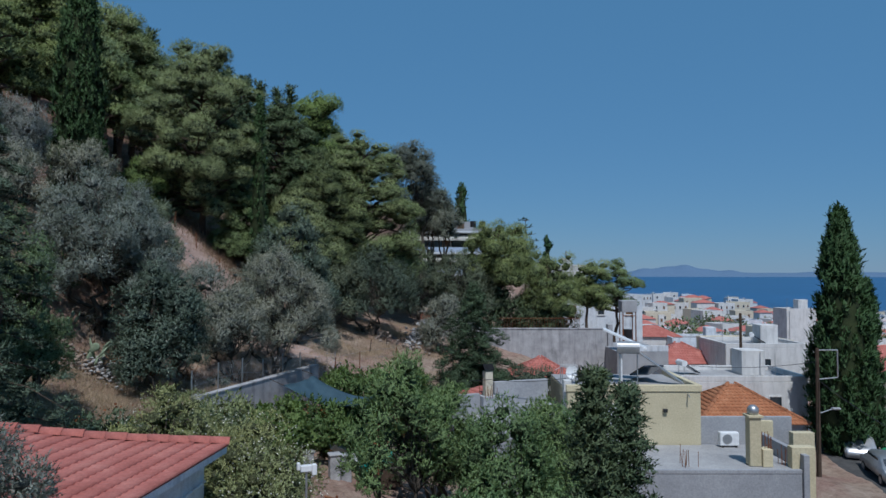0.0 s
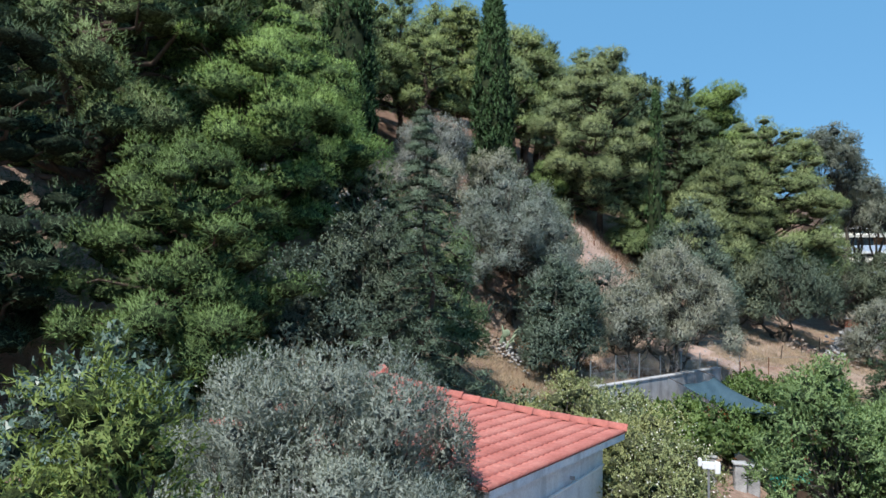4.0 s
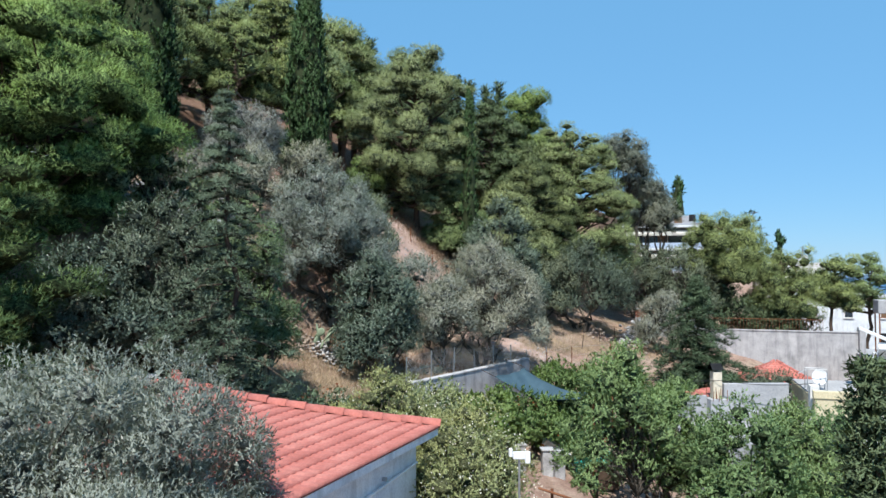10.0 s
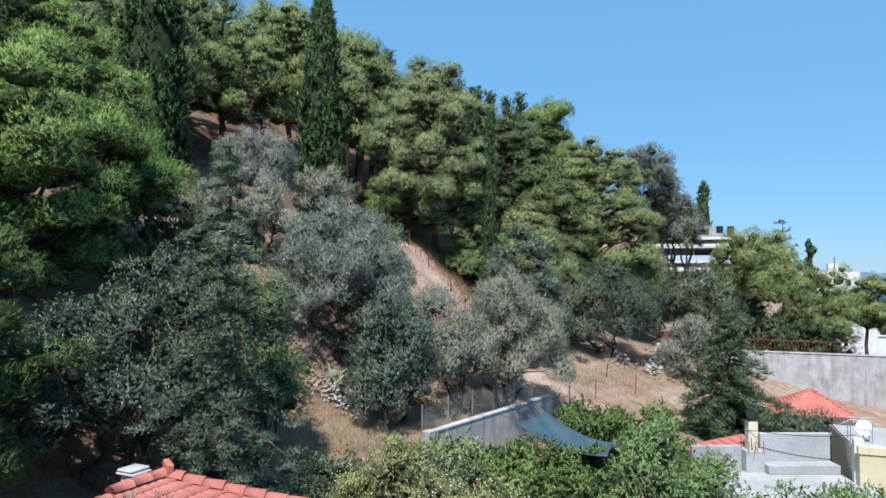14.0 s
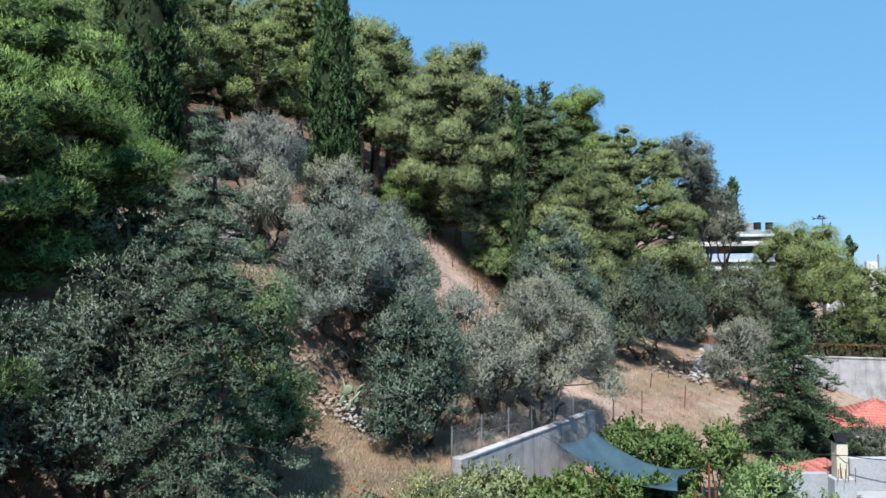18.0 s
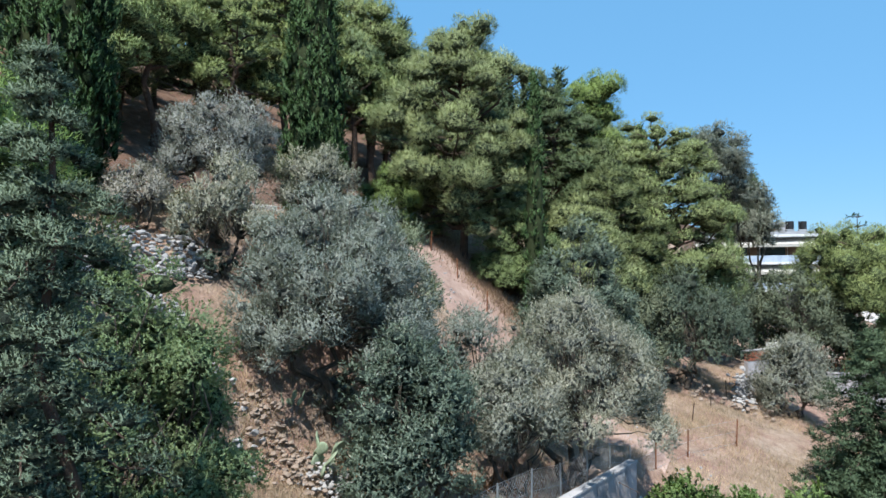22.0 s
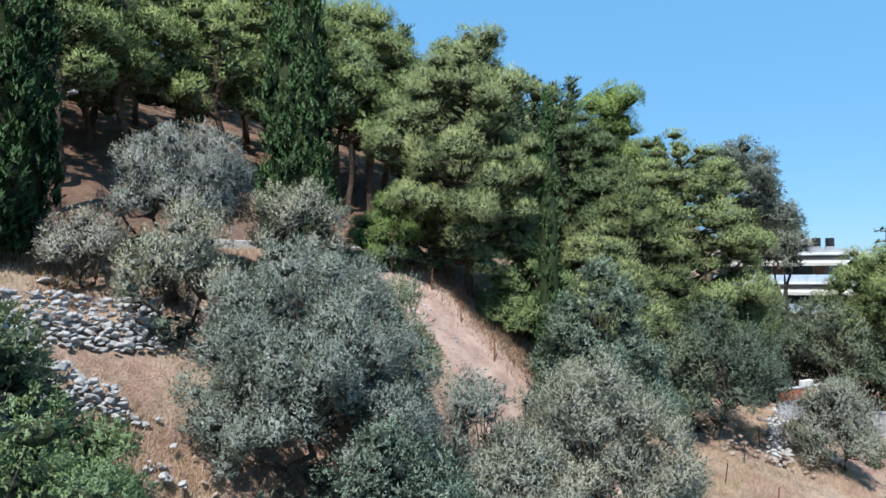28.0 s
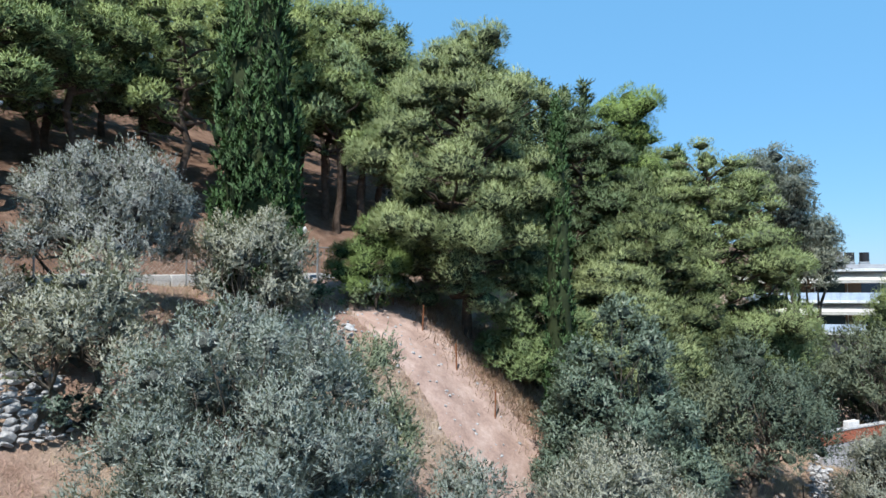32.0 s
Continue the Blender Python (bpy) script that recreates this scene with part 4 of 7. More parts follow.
broad("flowering_shrub", 1.4, 19.2, 4.5, 1.9, 71, 60000, FLOWERY, "shrub", "hedge", 0.055, 0.023, 0.2, 90, 0.55)
broad("flowering_shrub", -0.4, 22.0, 3.9, 1.9, 80, 44000, FLOWERY, "shrub", "hedge", 0.06, 0.026, 0.2, 70, 0.55)
broad("shrub", -2.2, 23.6, 2.7, 1.7, 72, 30000, "green creeper bush with reddish leaves", "shrub", "broad", 0.08, 0.045, 0.2, 60, 0.6)
broad("shrub", 0.6, 25.4, 2.6, 1.7, 81, 24000, "low green creeper with reddish leaves", "shrub", "broad", 0.085, 0.05, 0.2, 40, 0.55)
broad("grape_vine", 4.8, 28.6, 2.4, 1.6, 73, 16000, "leafy grape vine over a trellis", "vine", "vine", 0.11, 0.075, 0.2, 40, 0.5)
broad("grape_vine", 7.8, 33.6, 3.1, 1.8, 74, 17000, "bright green vine beside the concrete wall", "vine", "vine", 0.11, 0.075, 0.2, 36, 0.55)
broad("grape_vine", 10.2, 32.8, 3.1, 1.7, 82, 16000, "bright green vine in the garden", "vine", "vine", 0.11, 0.075, 0.2, 36, 0.5)
broad("shrub", 1.4, 27.4, 2.3, 1.4, 87, 9000, "low green creeper beside the wall", "shrub", "hedge", 0.13, 0.06, 0.2, 36, 0.5)
broad("shrub", 19.4, 36.4, 3.5, 2.0, 83, 26000, "low dull green shrub before the grey wall", "shrub", "dull_olive", 0.1, 0.03)
# added shrubs: dark leaves stand for the black shade under the umbrella pines
for i_, (d_, x_) in enumerate(((68.6, 1.2), (68.4, 3.6), (68.2, 6.0), (68.2, 8.6), (68.6, 11.0), (72.0, 4.4), (72.5, 8.2), (73.0, 12.4))):
    broad("shrub", *UMB(d_, x_), 4.6 + 0.5 * (i_ % 3), 2.2, 250 + i_, 9000, "dark undergrowth below the umbrella pines", "shrub", "spruce", 0.15, 0.06, 0.1, 24, 0.8)
broad("grape_vine", 6.6, 29.2, 2.3, 1.5, 89, 14000, "leafy vine beside the shade net", "vine", "vine", 0.14, 0.1, 0.1, 36, 0.45)
broad("grape_vine", 3.2, 27.4, 2.4, 1.4, 91, 14000, "leafy grape vine along the garden bank", "vine", "vine", 0.14, 0.1, 0.1, 36, 0.45)
broad("shrub", 8.6, 24.6, 3.0, 1.4, 93, 9000, "green garden shrub below the net", "shrub", "broad", 0.11, 0.055, 0.2, 36, 0.5)
broad("shrub", -7.4, 29.4, 2.6, 1.8, 96, 30000, "fresh green shrub below the stones", "shrub", "fresh", 0.085, 0.036, 0.1, 50, 0.45)
t_, c_, k_ = round_tree_meshes(75, 16.9, 3.1, 7.5, 3, 56, 40000, 0.22, 0.05, M["euca"], M["olive_bark"], 0.9, 0.9, True, 0.7, heart=0.5, skirt=0.4)
tree("eucalyptus", t_, c_, 21.3, 66.5, "tall grey-green eucalyptus with drooping leaves", "eucalyptus", heart=k_)
tree("eucalyptus", t_, c_, 25.2, 73.6, "grey-green eucalyptus beside the white house", "eucalyptus", size=0.72, turn=80, heart=k_)


def low_growth():
    """Small bushes scattered on the open bank."""
    kits = [round_tree_meshes(90 + i, 1.1, 0.75, 0.1, 3, 12, 1500, 0.1, 0.036, M[("olive", "broad", "laurel")[i]], M["olive_bark"], 0.34, 0.8, False) for i in range(3)]
    rng = np.random.default_rng(9)
    for i in range(52):
        s, c = rng.uniform(17.5, 33), rng.uniform(12, 46)
        x, y = -0.81 * s + 0.59 * c, 0.59 * s + 0.81 * c
        turn, size = rng.uniform(0, 360), rng.uniform(0.5, 1.35)
        if (s < 29 and c > 31) or (-6.5 < x < 0.5 and 25.5 < y < 32.5):
            continue
        tree("bush", *kits[i % 3][:2], x, y, ("small grey-green bush on the dry bank", "small green bush on the dry bank", "small dark green bush on the dry bank")[i % 3], "bush", turn=turn, size=size, heart=kits[i % 3][2], group="low bushes of the bank")


low_growth()


def grass():
    rng = np.random.default_rng(21)
    n = 170000
    s, c = rng.uniform(16.9, 32.5, n), rng.uniform(10, 58, n)
    x, y = -0.81 * s + 0.59 * c, 0.59 * s + 0.81 * c
    thick = np.sin(0.8 * x + 1.3 * np.sin(0.5 * y)) + np.sin(0.9 * y - 0.6 * x) + 0.5 * np.sin(2.7 * x + 1.9 * y)
    off = np.interp(x, [-5, -3, -0.6, 2.6, 6.2, 10.2, 13.5], [49, 46.4, 44.2, 42.6, 41.2, 41.2, 43.0])
    keep = (thick > rng.uniform(-1.7, 1.3, n)) & (np.abs(y - off) > 1.5)
    x, y = x[keep], y[keep]
    n = 44000
    x = np.concatenate([x, rng.uniform(-7.5, 2.0, n)])
    y = np.concatenate([y, rng.uniform(26.0, 32.6, n)])
    ok = (-0.81 * x + 0.59 * y) > 16.9
    x, y = x[ok], y[ok]
    p = np.stack([x, y, ground(x, y) - 0.02], -1)
    # the even slope past the retaining wall
    n = 46000
    s, c = rng.uniform(9.0, 19.0, n), rng.uniform(35, 53, n)
    x, y = -0.81 * s + 0.59 * c, 0.59 * s + 0.81 * c
    thick = np.sin(1.1 * x + 0.8 * np.sin(0.9 * y)) + np.sin(1.2 * y - 0.8 * x)
    ok = thick > rng.uniform(-1.8, 1.0, n)
    q = np.stack([x[ok], y[ok], ground(x[ok], y[ok]) - 0.02], -1)
    p = np.concatenate([p, q])
    d = unit(rng.normal(size=p.shape) * 0.5 + (0, 0, 1))
    v, f = blades(rng, p, d, 0.24, 0.018)
    tagged(new("dry_grass", mesh_of("dry_grass", v, f, M["dry"])), "tall dry straw-coloured grass on the bank", "grass", kind="stuff")
    # withered brown weeds between the footpath and the pines
    n = 4200
    t = rng.uniform(0, 1, n)
    x = -1.0 + 6.5 * t + rng.normal(size=n) * 0.5
    y = np.interp(x, [-5, -1, 2.6, 6.2, 10.2, 13.5], [50, 47.6, 46.2, 45.2, 45.2, 46.5]) + rng.normal(size=n) * 0.8
    p = np.stack([x, y, ground(x, y) - 0.02], -1)
    d = unit(rng.normal(size=p.shape) * 0.55 + (0, 0, 1))
    v, f = blades(rng, p, d, 0.42, 0.03)
    tagged(new("dry_weeds", mesh_of("dry_weeds", v, f, M["weed"])), "withered brown weeds beside the footpath", "weeds", kind="stuff")
    # rusty bracken below the olives and along the terraces
    spots = []
    for px, py, r, k in ((-2.6, 33.2, 0.8, 500), (-1.6, 33.0, 0.6, 300), (-6.2, 40.2, 0.9, 400), (-10.0, 34.2, 0.6, 200), (2.2, 34.6, 0.8, 250), (0.6, 34.2, 0.8, 250)):
        spots.append(np.stack([px + rng.normal(size=k) * r * 0.6, py + rng.normal(size=k) * r * 0.6], -1))
    q = np.concatenate(spots)
    p = np.stack([q[:, 0], q[:, 1], ground(q[:, 0], q[:, 1]) - 0.02], -1)
    d = unit(rng.normal(size=p.shape) * 0.7 + (0, 0, 0.9))
    v, f = blades(rng, p, d, 0.42, 0.045)
    tagged(new("bracken", mesh_of("bracken", v, f, M["rust_weed"])), "rusty withered bracken on the bank", "weeds", kind="stuff")


grass()


# ---------------------------------------------------------------- buildings
A0 = (0.345, 0.939)
R0 = (0.939, -0.345)
TOWN_TURN = -20.17


def view(d, x):
    """A place d metres out along the town axis and x metres across it."""
    return d * A0[0] + x * R0[0], d * A0[1] + x * R0[1]


def window(parent, x, y, z, w, h, shut=False, depth=0.1):
    """A window in a wall that faces -y: frame, sill and pane, or closed shutters."""
    bm = bmesh.new()
    for a in ((x - w / 2, x - w / 2 + 0.06, z, z + h), (x + w / 2 - 0.06, x + w / 2, z, z + h), (x - w / 2 + 0.06, x + w / 2 - 0.06, z, z + 0.06), (x - w / 2 + 0.06, x + w / 2 - 0.06, z + h - 0.06, z + h)):
        box(a[0], y - 0.05, a[2], a[1], y + 0.02, a[3], 0, bm)
    ob = part("window", bm, M["white"], parent)
    part("pane", box(x - w / 2 + 0.06, y - 0.02, z + 0.06, x + w / 2 - 0.06, y + 0.01, z + h - 0.06), M["shutter" if shut else "glass"], ob)
    part("sill", box(x - w / 2 - 0.06, y - 0.12, z - 0.06, x + w / 2 + 0.06, y + 0.02, z - 0.003), M["white"], ob)
    return ob


def tile_slope(a, b, c, d, pitch_w=0.24, course=0.36, mat="tile", rise=0.05, roll=0.05, sag=0.0):
    """Rows of half-round tiles over a sloping four-corner face: a, b along the eave, c above b and d above a.
    Each course steps up over the one below it."""
    a, b, c, d = (np.asarray(p, float) for p in (a, b, c, d))
    up_len = max(np.linalg.norm(d - a), np.linalg.norm(c - b))
    nrm = unit(np.cross(b - a, (c + d) / 2 - (a + b) / 2))
    rows = max(1, int(round(up_len / course)))
    vs, fs, k = [], [], 0
    for i in range(rows):
        f0, f1 = i / rows, (i + 1) / rows
        lo0, lo1, hi0, hi1 = a + (d - a) * f0, b + (c - b) * f0, a + (d - a) * f1, b + (c - b) * f1
        n = max(2, int(round(np.linalg.norm(lo1 - lo0) / pitch_w)) * 4 + 1)
        t = np.linspace(0, 1, n)[:, None]
        wave = (0.5 - 0.5 * np.cos(2 * np.pi * np.arange(n) / 4))[:, None] * roll
        for q, f in ((lo0, f0), (lo1, f0), (hi0, f1), (hi1, f1)):
            q[2] -= sag * math.sin(math.pi * f)
        low = lo0 + (lo1 - lo0) * t + nrm * (rise + wave)
        top = hi0 + (hi1 - hi0) * t + nrm * (0.012 + wave)
        base = lo0 + (lo1 - lo0) * t
        vs += [base, low, top]
        j = np.arange(n - 1)
        for q in (0, 1):
            fs.append(np.stack([k + q * n + j, k + q * n + j + 1, k + (q + 1) * n + j + 1, k + (q + 1) * n + j], -1))
        k += 3 * n
    return mesh_of("tiles", np.concatenate(vs), np.concatenate(fs), M[mat])


def ridge_caps(parent, a, b, mat, w=0.13, step=0.38, sag=0.0):
    """A line of overlapping ridge tiles from a to b, each an object of its own."""
    a, b = Vector(a), Vector(b)
    n = max(2, int((b - a).length / step))
    seg = 7
    ang = np.linspace(0, np.pi, seg)
    v = []
    for x, r in ((0.0, w * 1.1), (step * 1.12, w * 0.92)):
        v += [(x, r * math.cos(q), r * math.sin(q) * 0.8) for q in ang]
    f = [[i, i + 1, seg + i + 1, seg + i] for i in range(seg - 1)] + [list(range(seg)), list(range(2 * seg - 1, seg - 1, -1))]
    me = mesh_of("ridge_tile", v, f, M[mat], True)
    turn = (b - a).to_track_quat("X", "Z").to_matrix().to_4x4()
    for i in range(n):
        p = a + (b - a) * (i / n) - Vector((0, 0, sag * math.sin(math.pi * (i + 0.5) / n)))
        part_mesh("ridge_tile", me, parent, "", Matrix.Translation(p) @ turn @ pose(0, 0, 0.01 * (i % 2), 0, 0, 2.0 * math.sin(3.1 * i)))


def red_house():
    ob = empty("house", 0.95, 16.8, -8.9, math.degrees(math.atan2(-0.9, -0.44)) + 90)
    # local -y runs along the eave towards the street side, -x runs back under the roof
    part("wall", box(-7.6, -5.3, 0, -0.4, -0.4, 4.82, 0.02), M["pale_blue"], ob)
    e, r, sag = 4.96, 5.86, 0.12
    c0, c1, c2, c3 = (0, 0, e), (0, -5.7, e), (-8.0, -5.7, e), (-8.0, 0, e)
    p0, p1 = (-5.65, -2.2, r), (-5.65, -3.5, r)
    bm = bmesh.new()
    vs = [bm.verts.new((q[0], q[1], q[2] - d)) for q, d in ((c0, 0.02), (c1, 0.02), (c2, 0.02), (c3, 0.02), (p0, 0.36), (p1, 0.36))]
    for f in ((0, 1, 5, 4), (1, 2, 5), (2, 3, 4, 5), (3, 0, 4), (3, 2, 1, 0)):
        bm.faces.new([vs[i] for i in reversed(f)])
    bmesh.ops.recalc_face_normals(bm, faces=bm.faces)
    roof = part("roof", bm, M["tile"], ob)
    for q in ((c1, c0, p0, p1), (c0, c3, p0, p0), (c2, c1, p1, p1), (c3, c2, p1, p0)):
        part_mesh("tiles", tile_slope(*q, 0.22, 0.37, rise=0.055, roll=0.022, sag=sag), roof)
    ridge_caps(roof, (0, 0, e + 0.05), (p0[0], p0[1], r + 0.05), "tile", 0.15, 0.42, sag)
    ridge_caps(roof, (p0[0], p0[1], r + 0.05), (p1[0], p1[1], r + 0.05), "tile", 0.15, 0.42)
    ridge_caps(roof, (-8.0, 0, e + 0.05), (p0[0], p0[1], r + 0.05), "tile", 0.15, 0.42, sag)
    part("cap_tile", box(-0.07, -0.2, 0, 0.07, 0.2, 0.2, 0.02), M["tile"], roof, "", pose(p0[0] + 0.05, p0[1] + 0.05, r + 0.1, 8, 0, 60))
    part("fascia", box(-0.1, -5.6, e - 0.18, -0.03, -0.06, e - 0.03), M["pale_blue"], ob)
    ch = part("chimney", box(-6.3, -2.75, r - 0.4, -5.9, -2.4, r + 0.1, 0.03), M["stone"], ob, "small grey chimney stub of flat slabs")
    for i in range(2):
        part("slab", box(-6.36 + 0.04 * i, -2.82, r + 0.104 + 0.065 * i, -5.84 - 0.06 * i, -2.34, r + 0.16 + 0.065 * i, 0.02), M["concrete"], ch)
    part("door", box(-0.42, -4.4, 0.1, -0.37, -3.5, 2.2), M["shutter"], ob)
    pipe = part("gutter_pipe", rod((-0.36, -5.2, 3.98), (-0.34, -0.5, 4.25), 0.03), M["plastic_white"], ob, "thin pale pipe along the wall")
    for y in (-4.2, -2.0):
        part("pipe_clip", box(-0.4, y - 0.02, 3.98 + 0.054 * (y + 7.0), -0.3, y + 0.02, 4.05 + 0.054 * (y + 7.0)), M["steel"], pipe)
    return tagged(ob, "low pale house with a red clay tile hip roof", "house")


red_house()


def dish(parent_name, x, y, z, r, rz, tilt, label):
    """A satellite dish on a bent arm with its feed horn."""
    ob = empty(parent_name, x, y, z, rz)
    rings, seg = 5, 18
    v, f = [(0, 0, 0)], []
    for i in range(1, rings + 1):
        q = r * i / rings
        v += [(q * math.cos(2 * math.pi * j / seg), -0.28 * q * q / r, q * 1.08 * math.sin(2 * math.pi * j / seg)) for j in range(seg)]
    f += [[0, 1 + j, 1 + (j + 1) % seg] for j in range(seg)]
    for i in range(rings - 1):
        b = 1 + i * seg
        f += [[b + j, b + seg + j, b + seg + (j + 1) % seg, b + (j + 1) % seg] for j in range(seg)]
    d = part_mesh("reflector", mesh_of("reflector", v, f, M["plastic_white"], True), ob, "", pose(0, 0, 0, tilt))
    part("feed_arm", rod((0, 0.02, -r), (0, -r * 0.95, -0.12), 0.015), M["steel"], d)
    part("feed_horn", rod((0, -r * 1.02, -0.1), (0, -r * 0.86, -0.06), 0.04), M["plastic_white"], d)
    part("mast", rod((0, 0.06, 0), (0, 0.1, -r - 0.45), 0.025), M["steel"], ob)
    return tagged(ob, label, "satellite dish")


def rebars(x, y, z, n, spread, h, seed, label="bunch of rusty reinforcing bars rising from concrete"):
    rng = np.random.default_rng(seed)
    ob = empty("reinforcing_bars", x, y, z)
    for i in range(n):
        a, b = rng.uniform(-spread, spread, 2)
        part("bar", rod((a, b, -0.05), (a + rng.uniform(-0.05, 0.05), b + rng.uniform(-0.05, 0.05), h * rng.uniform(0.7, 1.1)), 0.012, None, 6), M["rust"], ob)
    return tagged(ob, label, "rebar")


def chimney_house():
    ob = empty("house", 11.0, 26.2, -11.0)
    part("wall", box(0, 0, 0, 5.6, 4.4, 4.3, 0.02), M["grey_plaster"], ob)
    part("terrace_floor", box(0.02, 0.02, 4.304, 5.58, 4.1, 4.36), M["terrace"], ob)
    part("parapet", box(0, 4.1, 4.304, 2.0, 4.32, 5.3, 0.015), M["grey_plaster"], ob)
    part("parapet", box(2.75, 4.1, 4.304, 5.6, 4.32, 5.8, 0.015), M["grey_plaster"], ob)
    part("pier", box(2.0, 3.7, 4.304, 2.74, 4.34, 5.2, 0.015), M["grey_plaster"], ob)
    part("step", box(2.75, 3.4, 4.364, 5.6, 4.09, 4.7, 0.015), M["grey_plaster"], ob)
    ch = part("chimney", box(2.18, 3.86, 5.204, 2.56, 4.22, 6.35, 0.015), M["cream"], ob, "cream chimney with a dark sheet-metal hood")
    bm = bmesh.new()
    vs = [bm.verts.new(c) for c in ((2.12, 3.8, 6.42), (2.62, 3.8, 6.42), (2.62, 4.28, 6.42), (2.12, 4.28, 6.42), (2.12, 4.04, 6.68), (2.62, 4.04, 6.68))]
    for f in ((0, 1, 5, 4), (2, 3, 4, 5), (0, 4, 3), (1, 2, 5)):
        bm.faces.new([vs[i] for i in f])
    bmesh.ops.solidify(bm, geom=bm.faces, thickness=0.02)
    part("hood", bm, M["plastic_black"], ch)
    for a in (2.2, 2.54):
        part("hood_leg", rod((a, 3.9, 6.3), (a, 3.9, 6.45), 0.015), M["steel"], ch)
    lean = empty("lean_to_roof", 11.9, 30.6, -5.85)
    part_mesh("tiles", tile_slope((-0.6, 1.6, -0.35), (-0.6, 0, -0.35), (2.0, 0, 0.15), (2.0, 1.6, 0.15), mat="tile"), lean)
    part("deck", box(-0.6, 0, -0.75, 2.0, 1.6, -0.4), M["grey_plaster"], lean)
    part("support_wall", box(-0.5, 0.1, -5.0, 1.9, 1.5, -0.754), M["grey_plaster"], lean)
    tagged(lean, "small lean-to with a red tile roof", "roof")
    return tagged(ob, "flat-roofed grey house with parapets and a cream chimney", "house")


chimney_house()
rebars(13.35, 30.0, -5.8, 8, 0.35, 0.5, 3)


def yellow_house():
    x, y = view(32.0, 5.7)
    ob = empty("house", x, y, -12.0, TOWN_TURN)
    # local: x across, y away from the viewer, origin at the near corner of the upper storey
    part("wall", box(0, 0, 4.1, 6.1, 5.0, 6.55, 0.02), M["yellow"], ob)
    part("parapet", box(-0.05, -0.05, 6.554, 6.15, 0.2, 6.85, 0.015), M["yellow"], ob)
    part("parapet", box(5.9, 0.204, 6.554, 6.15, 5.0, 6.85, 0.015), M["yellow"], ob)
    part("roof", box(0.02, 0.22, 6.554, 5.88, 4.98, 6.62), M["terrace"], ob)
    part("lower_wall", box(0, -4.1, 0, 8.6, 5.0, 4.09, 0.02), M["grey_plaster"], ob)
    part("terrace_floor", box(0.05, -4.05, 4.094, 8.55, -0.06, 4.14), M["terrace"], ob)
    part("front_coping", box(-0.02, -4.12, 4.0, 8.6, -3.95, 4.16, 0.015), M["grey_plaster"], ob)
    part("back_parapet", box(6.2, 0.3, 4.094, 10.4, 0.5, 5.35, 0.015), M["grey_plaster"], ob, "unpainted grey parapet")
    part("side_parapet", box(8.62, -4.2, 3.0, 8.85, 0.28, 4.75, 0.015), M["grey_plaster"], ob)
    for px, py, h in ((8.5, 0.1, 5.2), (8.3, -3.9, 5.0), (9.6, -1.4, 5.0)):
        part("pillar", box(px, py, 2.0, px + 0.95, py + 0.4, h, 0.02), M["yellow"], ob)
    ch = part("chimney", box(6.75, -3.6, 4.15, 7.22, -3.15, 6.1, 0.02), M["yellow"], ob, "square yellow chimney with a silver cowl")
    part("collar", box(6.68, -3.67, 6.104, 7.29, -3.08, 6.2, 0.01), M["yellow"], ch)
    bm = bmesh.new()
    bmesh.ops.create_uvsphere(bm, u_segments=14, v_segments=8, radius=0.24)
    bmesh.ops.transform(bm, matrix=pose(6.98, -3.37, 6.36), verts=bm.verts)
    part("cowl", bm, M["steel"], ch, "", None, True)
    part("plinth", box(7.23, -3.7, 4.15, 7.64, -3.15, 4.85, 0.015), M["yellow"], ob)
    dr = part("door", box(1.5, -0.04, 4.2, 2.75, 0.0, 6.0), M["plastic_white"], ob, "white roller door")
    for i in range(8):
        part("slat", box(1.54, -0.06, 4.24 + 0.21 * i, 2.71, -0.045, 4.41 + 0.21 * i), M["plastic_white"], dr)
    part("lamp", box(4.35, -0.14, 5.62, 4.55, 0.0, 5.78, 0.02), M["plastic_black"], ob, "small black wall lamp")
    for px in (3.3, 5.5):
        part("drain_pipe", rod((px, -0.03, 6.45), (px, -0.3, 6.35), 0.03), M["steel"], ob)
    stair = part("stair_wall", box(8.9, -3.0, 1.5, 9.1, 4.0, 3.9, 0.01), M["concrete"], ob)
    for i in range(7):
        part("step", box(9.12, -3.0 + 0.45 * i, 1.2, 10.2, -2.55 + 0.45 * i, 1.4 + 0.17 * i), M["concrete"], stair)
    tagged(ob, "yellow stucco house with flat roof and wide terrace", "house")

    def at(a, b, c):
        return x + a * R0[0] + b * A0[0], y + a * R0[1] + b * A0[1], -12.0 + c

    ac = empty("air_conditioner", *at(6.75, -0.55, 4.14), TOWN_TURN)
    part("case", box(0, 0, 0.08, 0.86, 0.33, 0.68, 0.03), M["plastic_white"], ac)
    part("grille", rod((0.32, -0.012, 0.38), (0.32, 0.0, 0.38), 0.22, None, 20), M["steel"], ac)
    for a in (0.1, 0.7):
        part("foot", box(a, 0.02, 0, a + 0.08, 0.3, 0.084), M["plastic_black"], ac)
    tagged(ac, "white outdoor air-conditioning unit on the terrace", "air conditioner")
    rebars(*at(7.45, -3.4, 4.84), 9, 0.22, 0.65, 5)
    rebars(*at(8.1, -3.2, 4.14), 10, 0.35, 0.75, 6)
    rebars(*at(4.2, -3.4, 4.14), 8, 0.4, 0.7, 7)
    bag = empty("rubble_sack", *at(3.2, -0.7, 4.14))
    bm = bmesh.new()
    bmesh.ops.create_icosphere(bm, subdivisions=2, radius=0.32)
    for v in bm.verts:
        v.co.z = max(0, v.co.z * 0.8 + 0.16) + 0.03 * math.sin(9 * v.co.x)
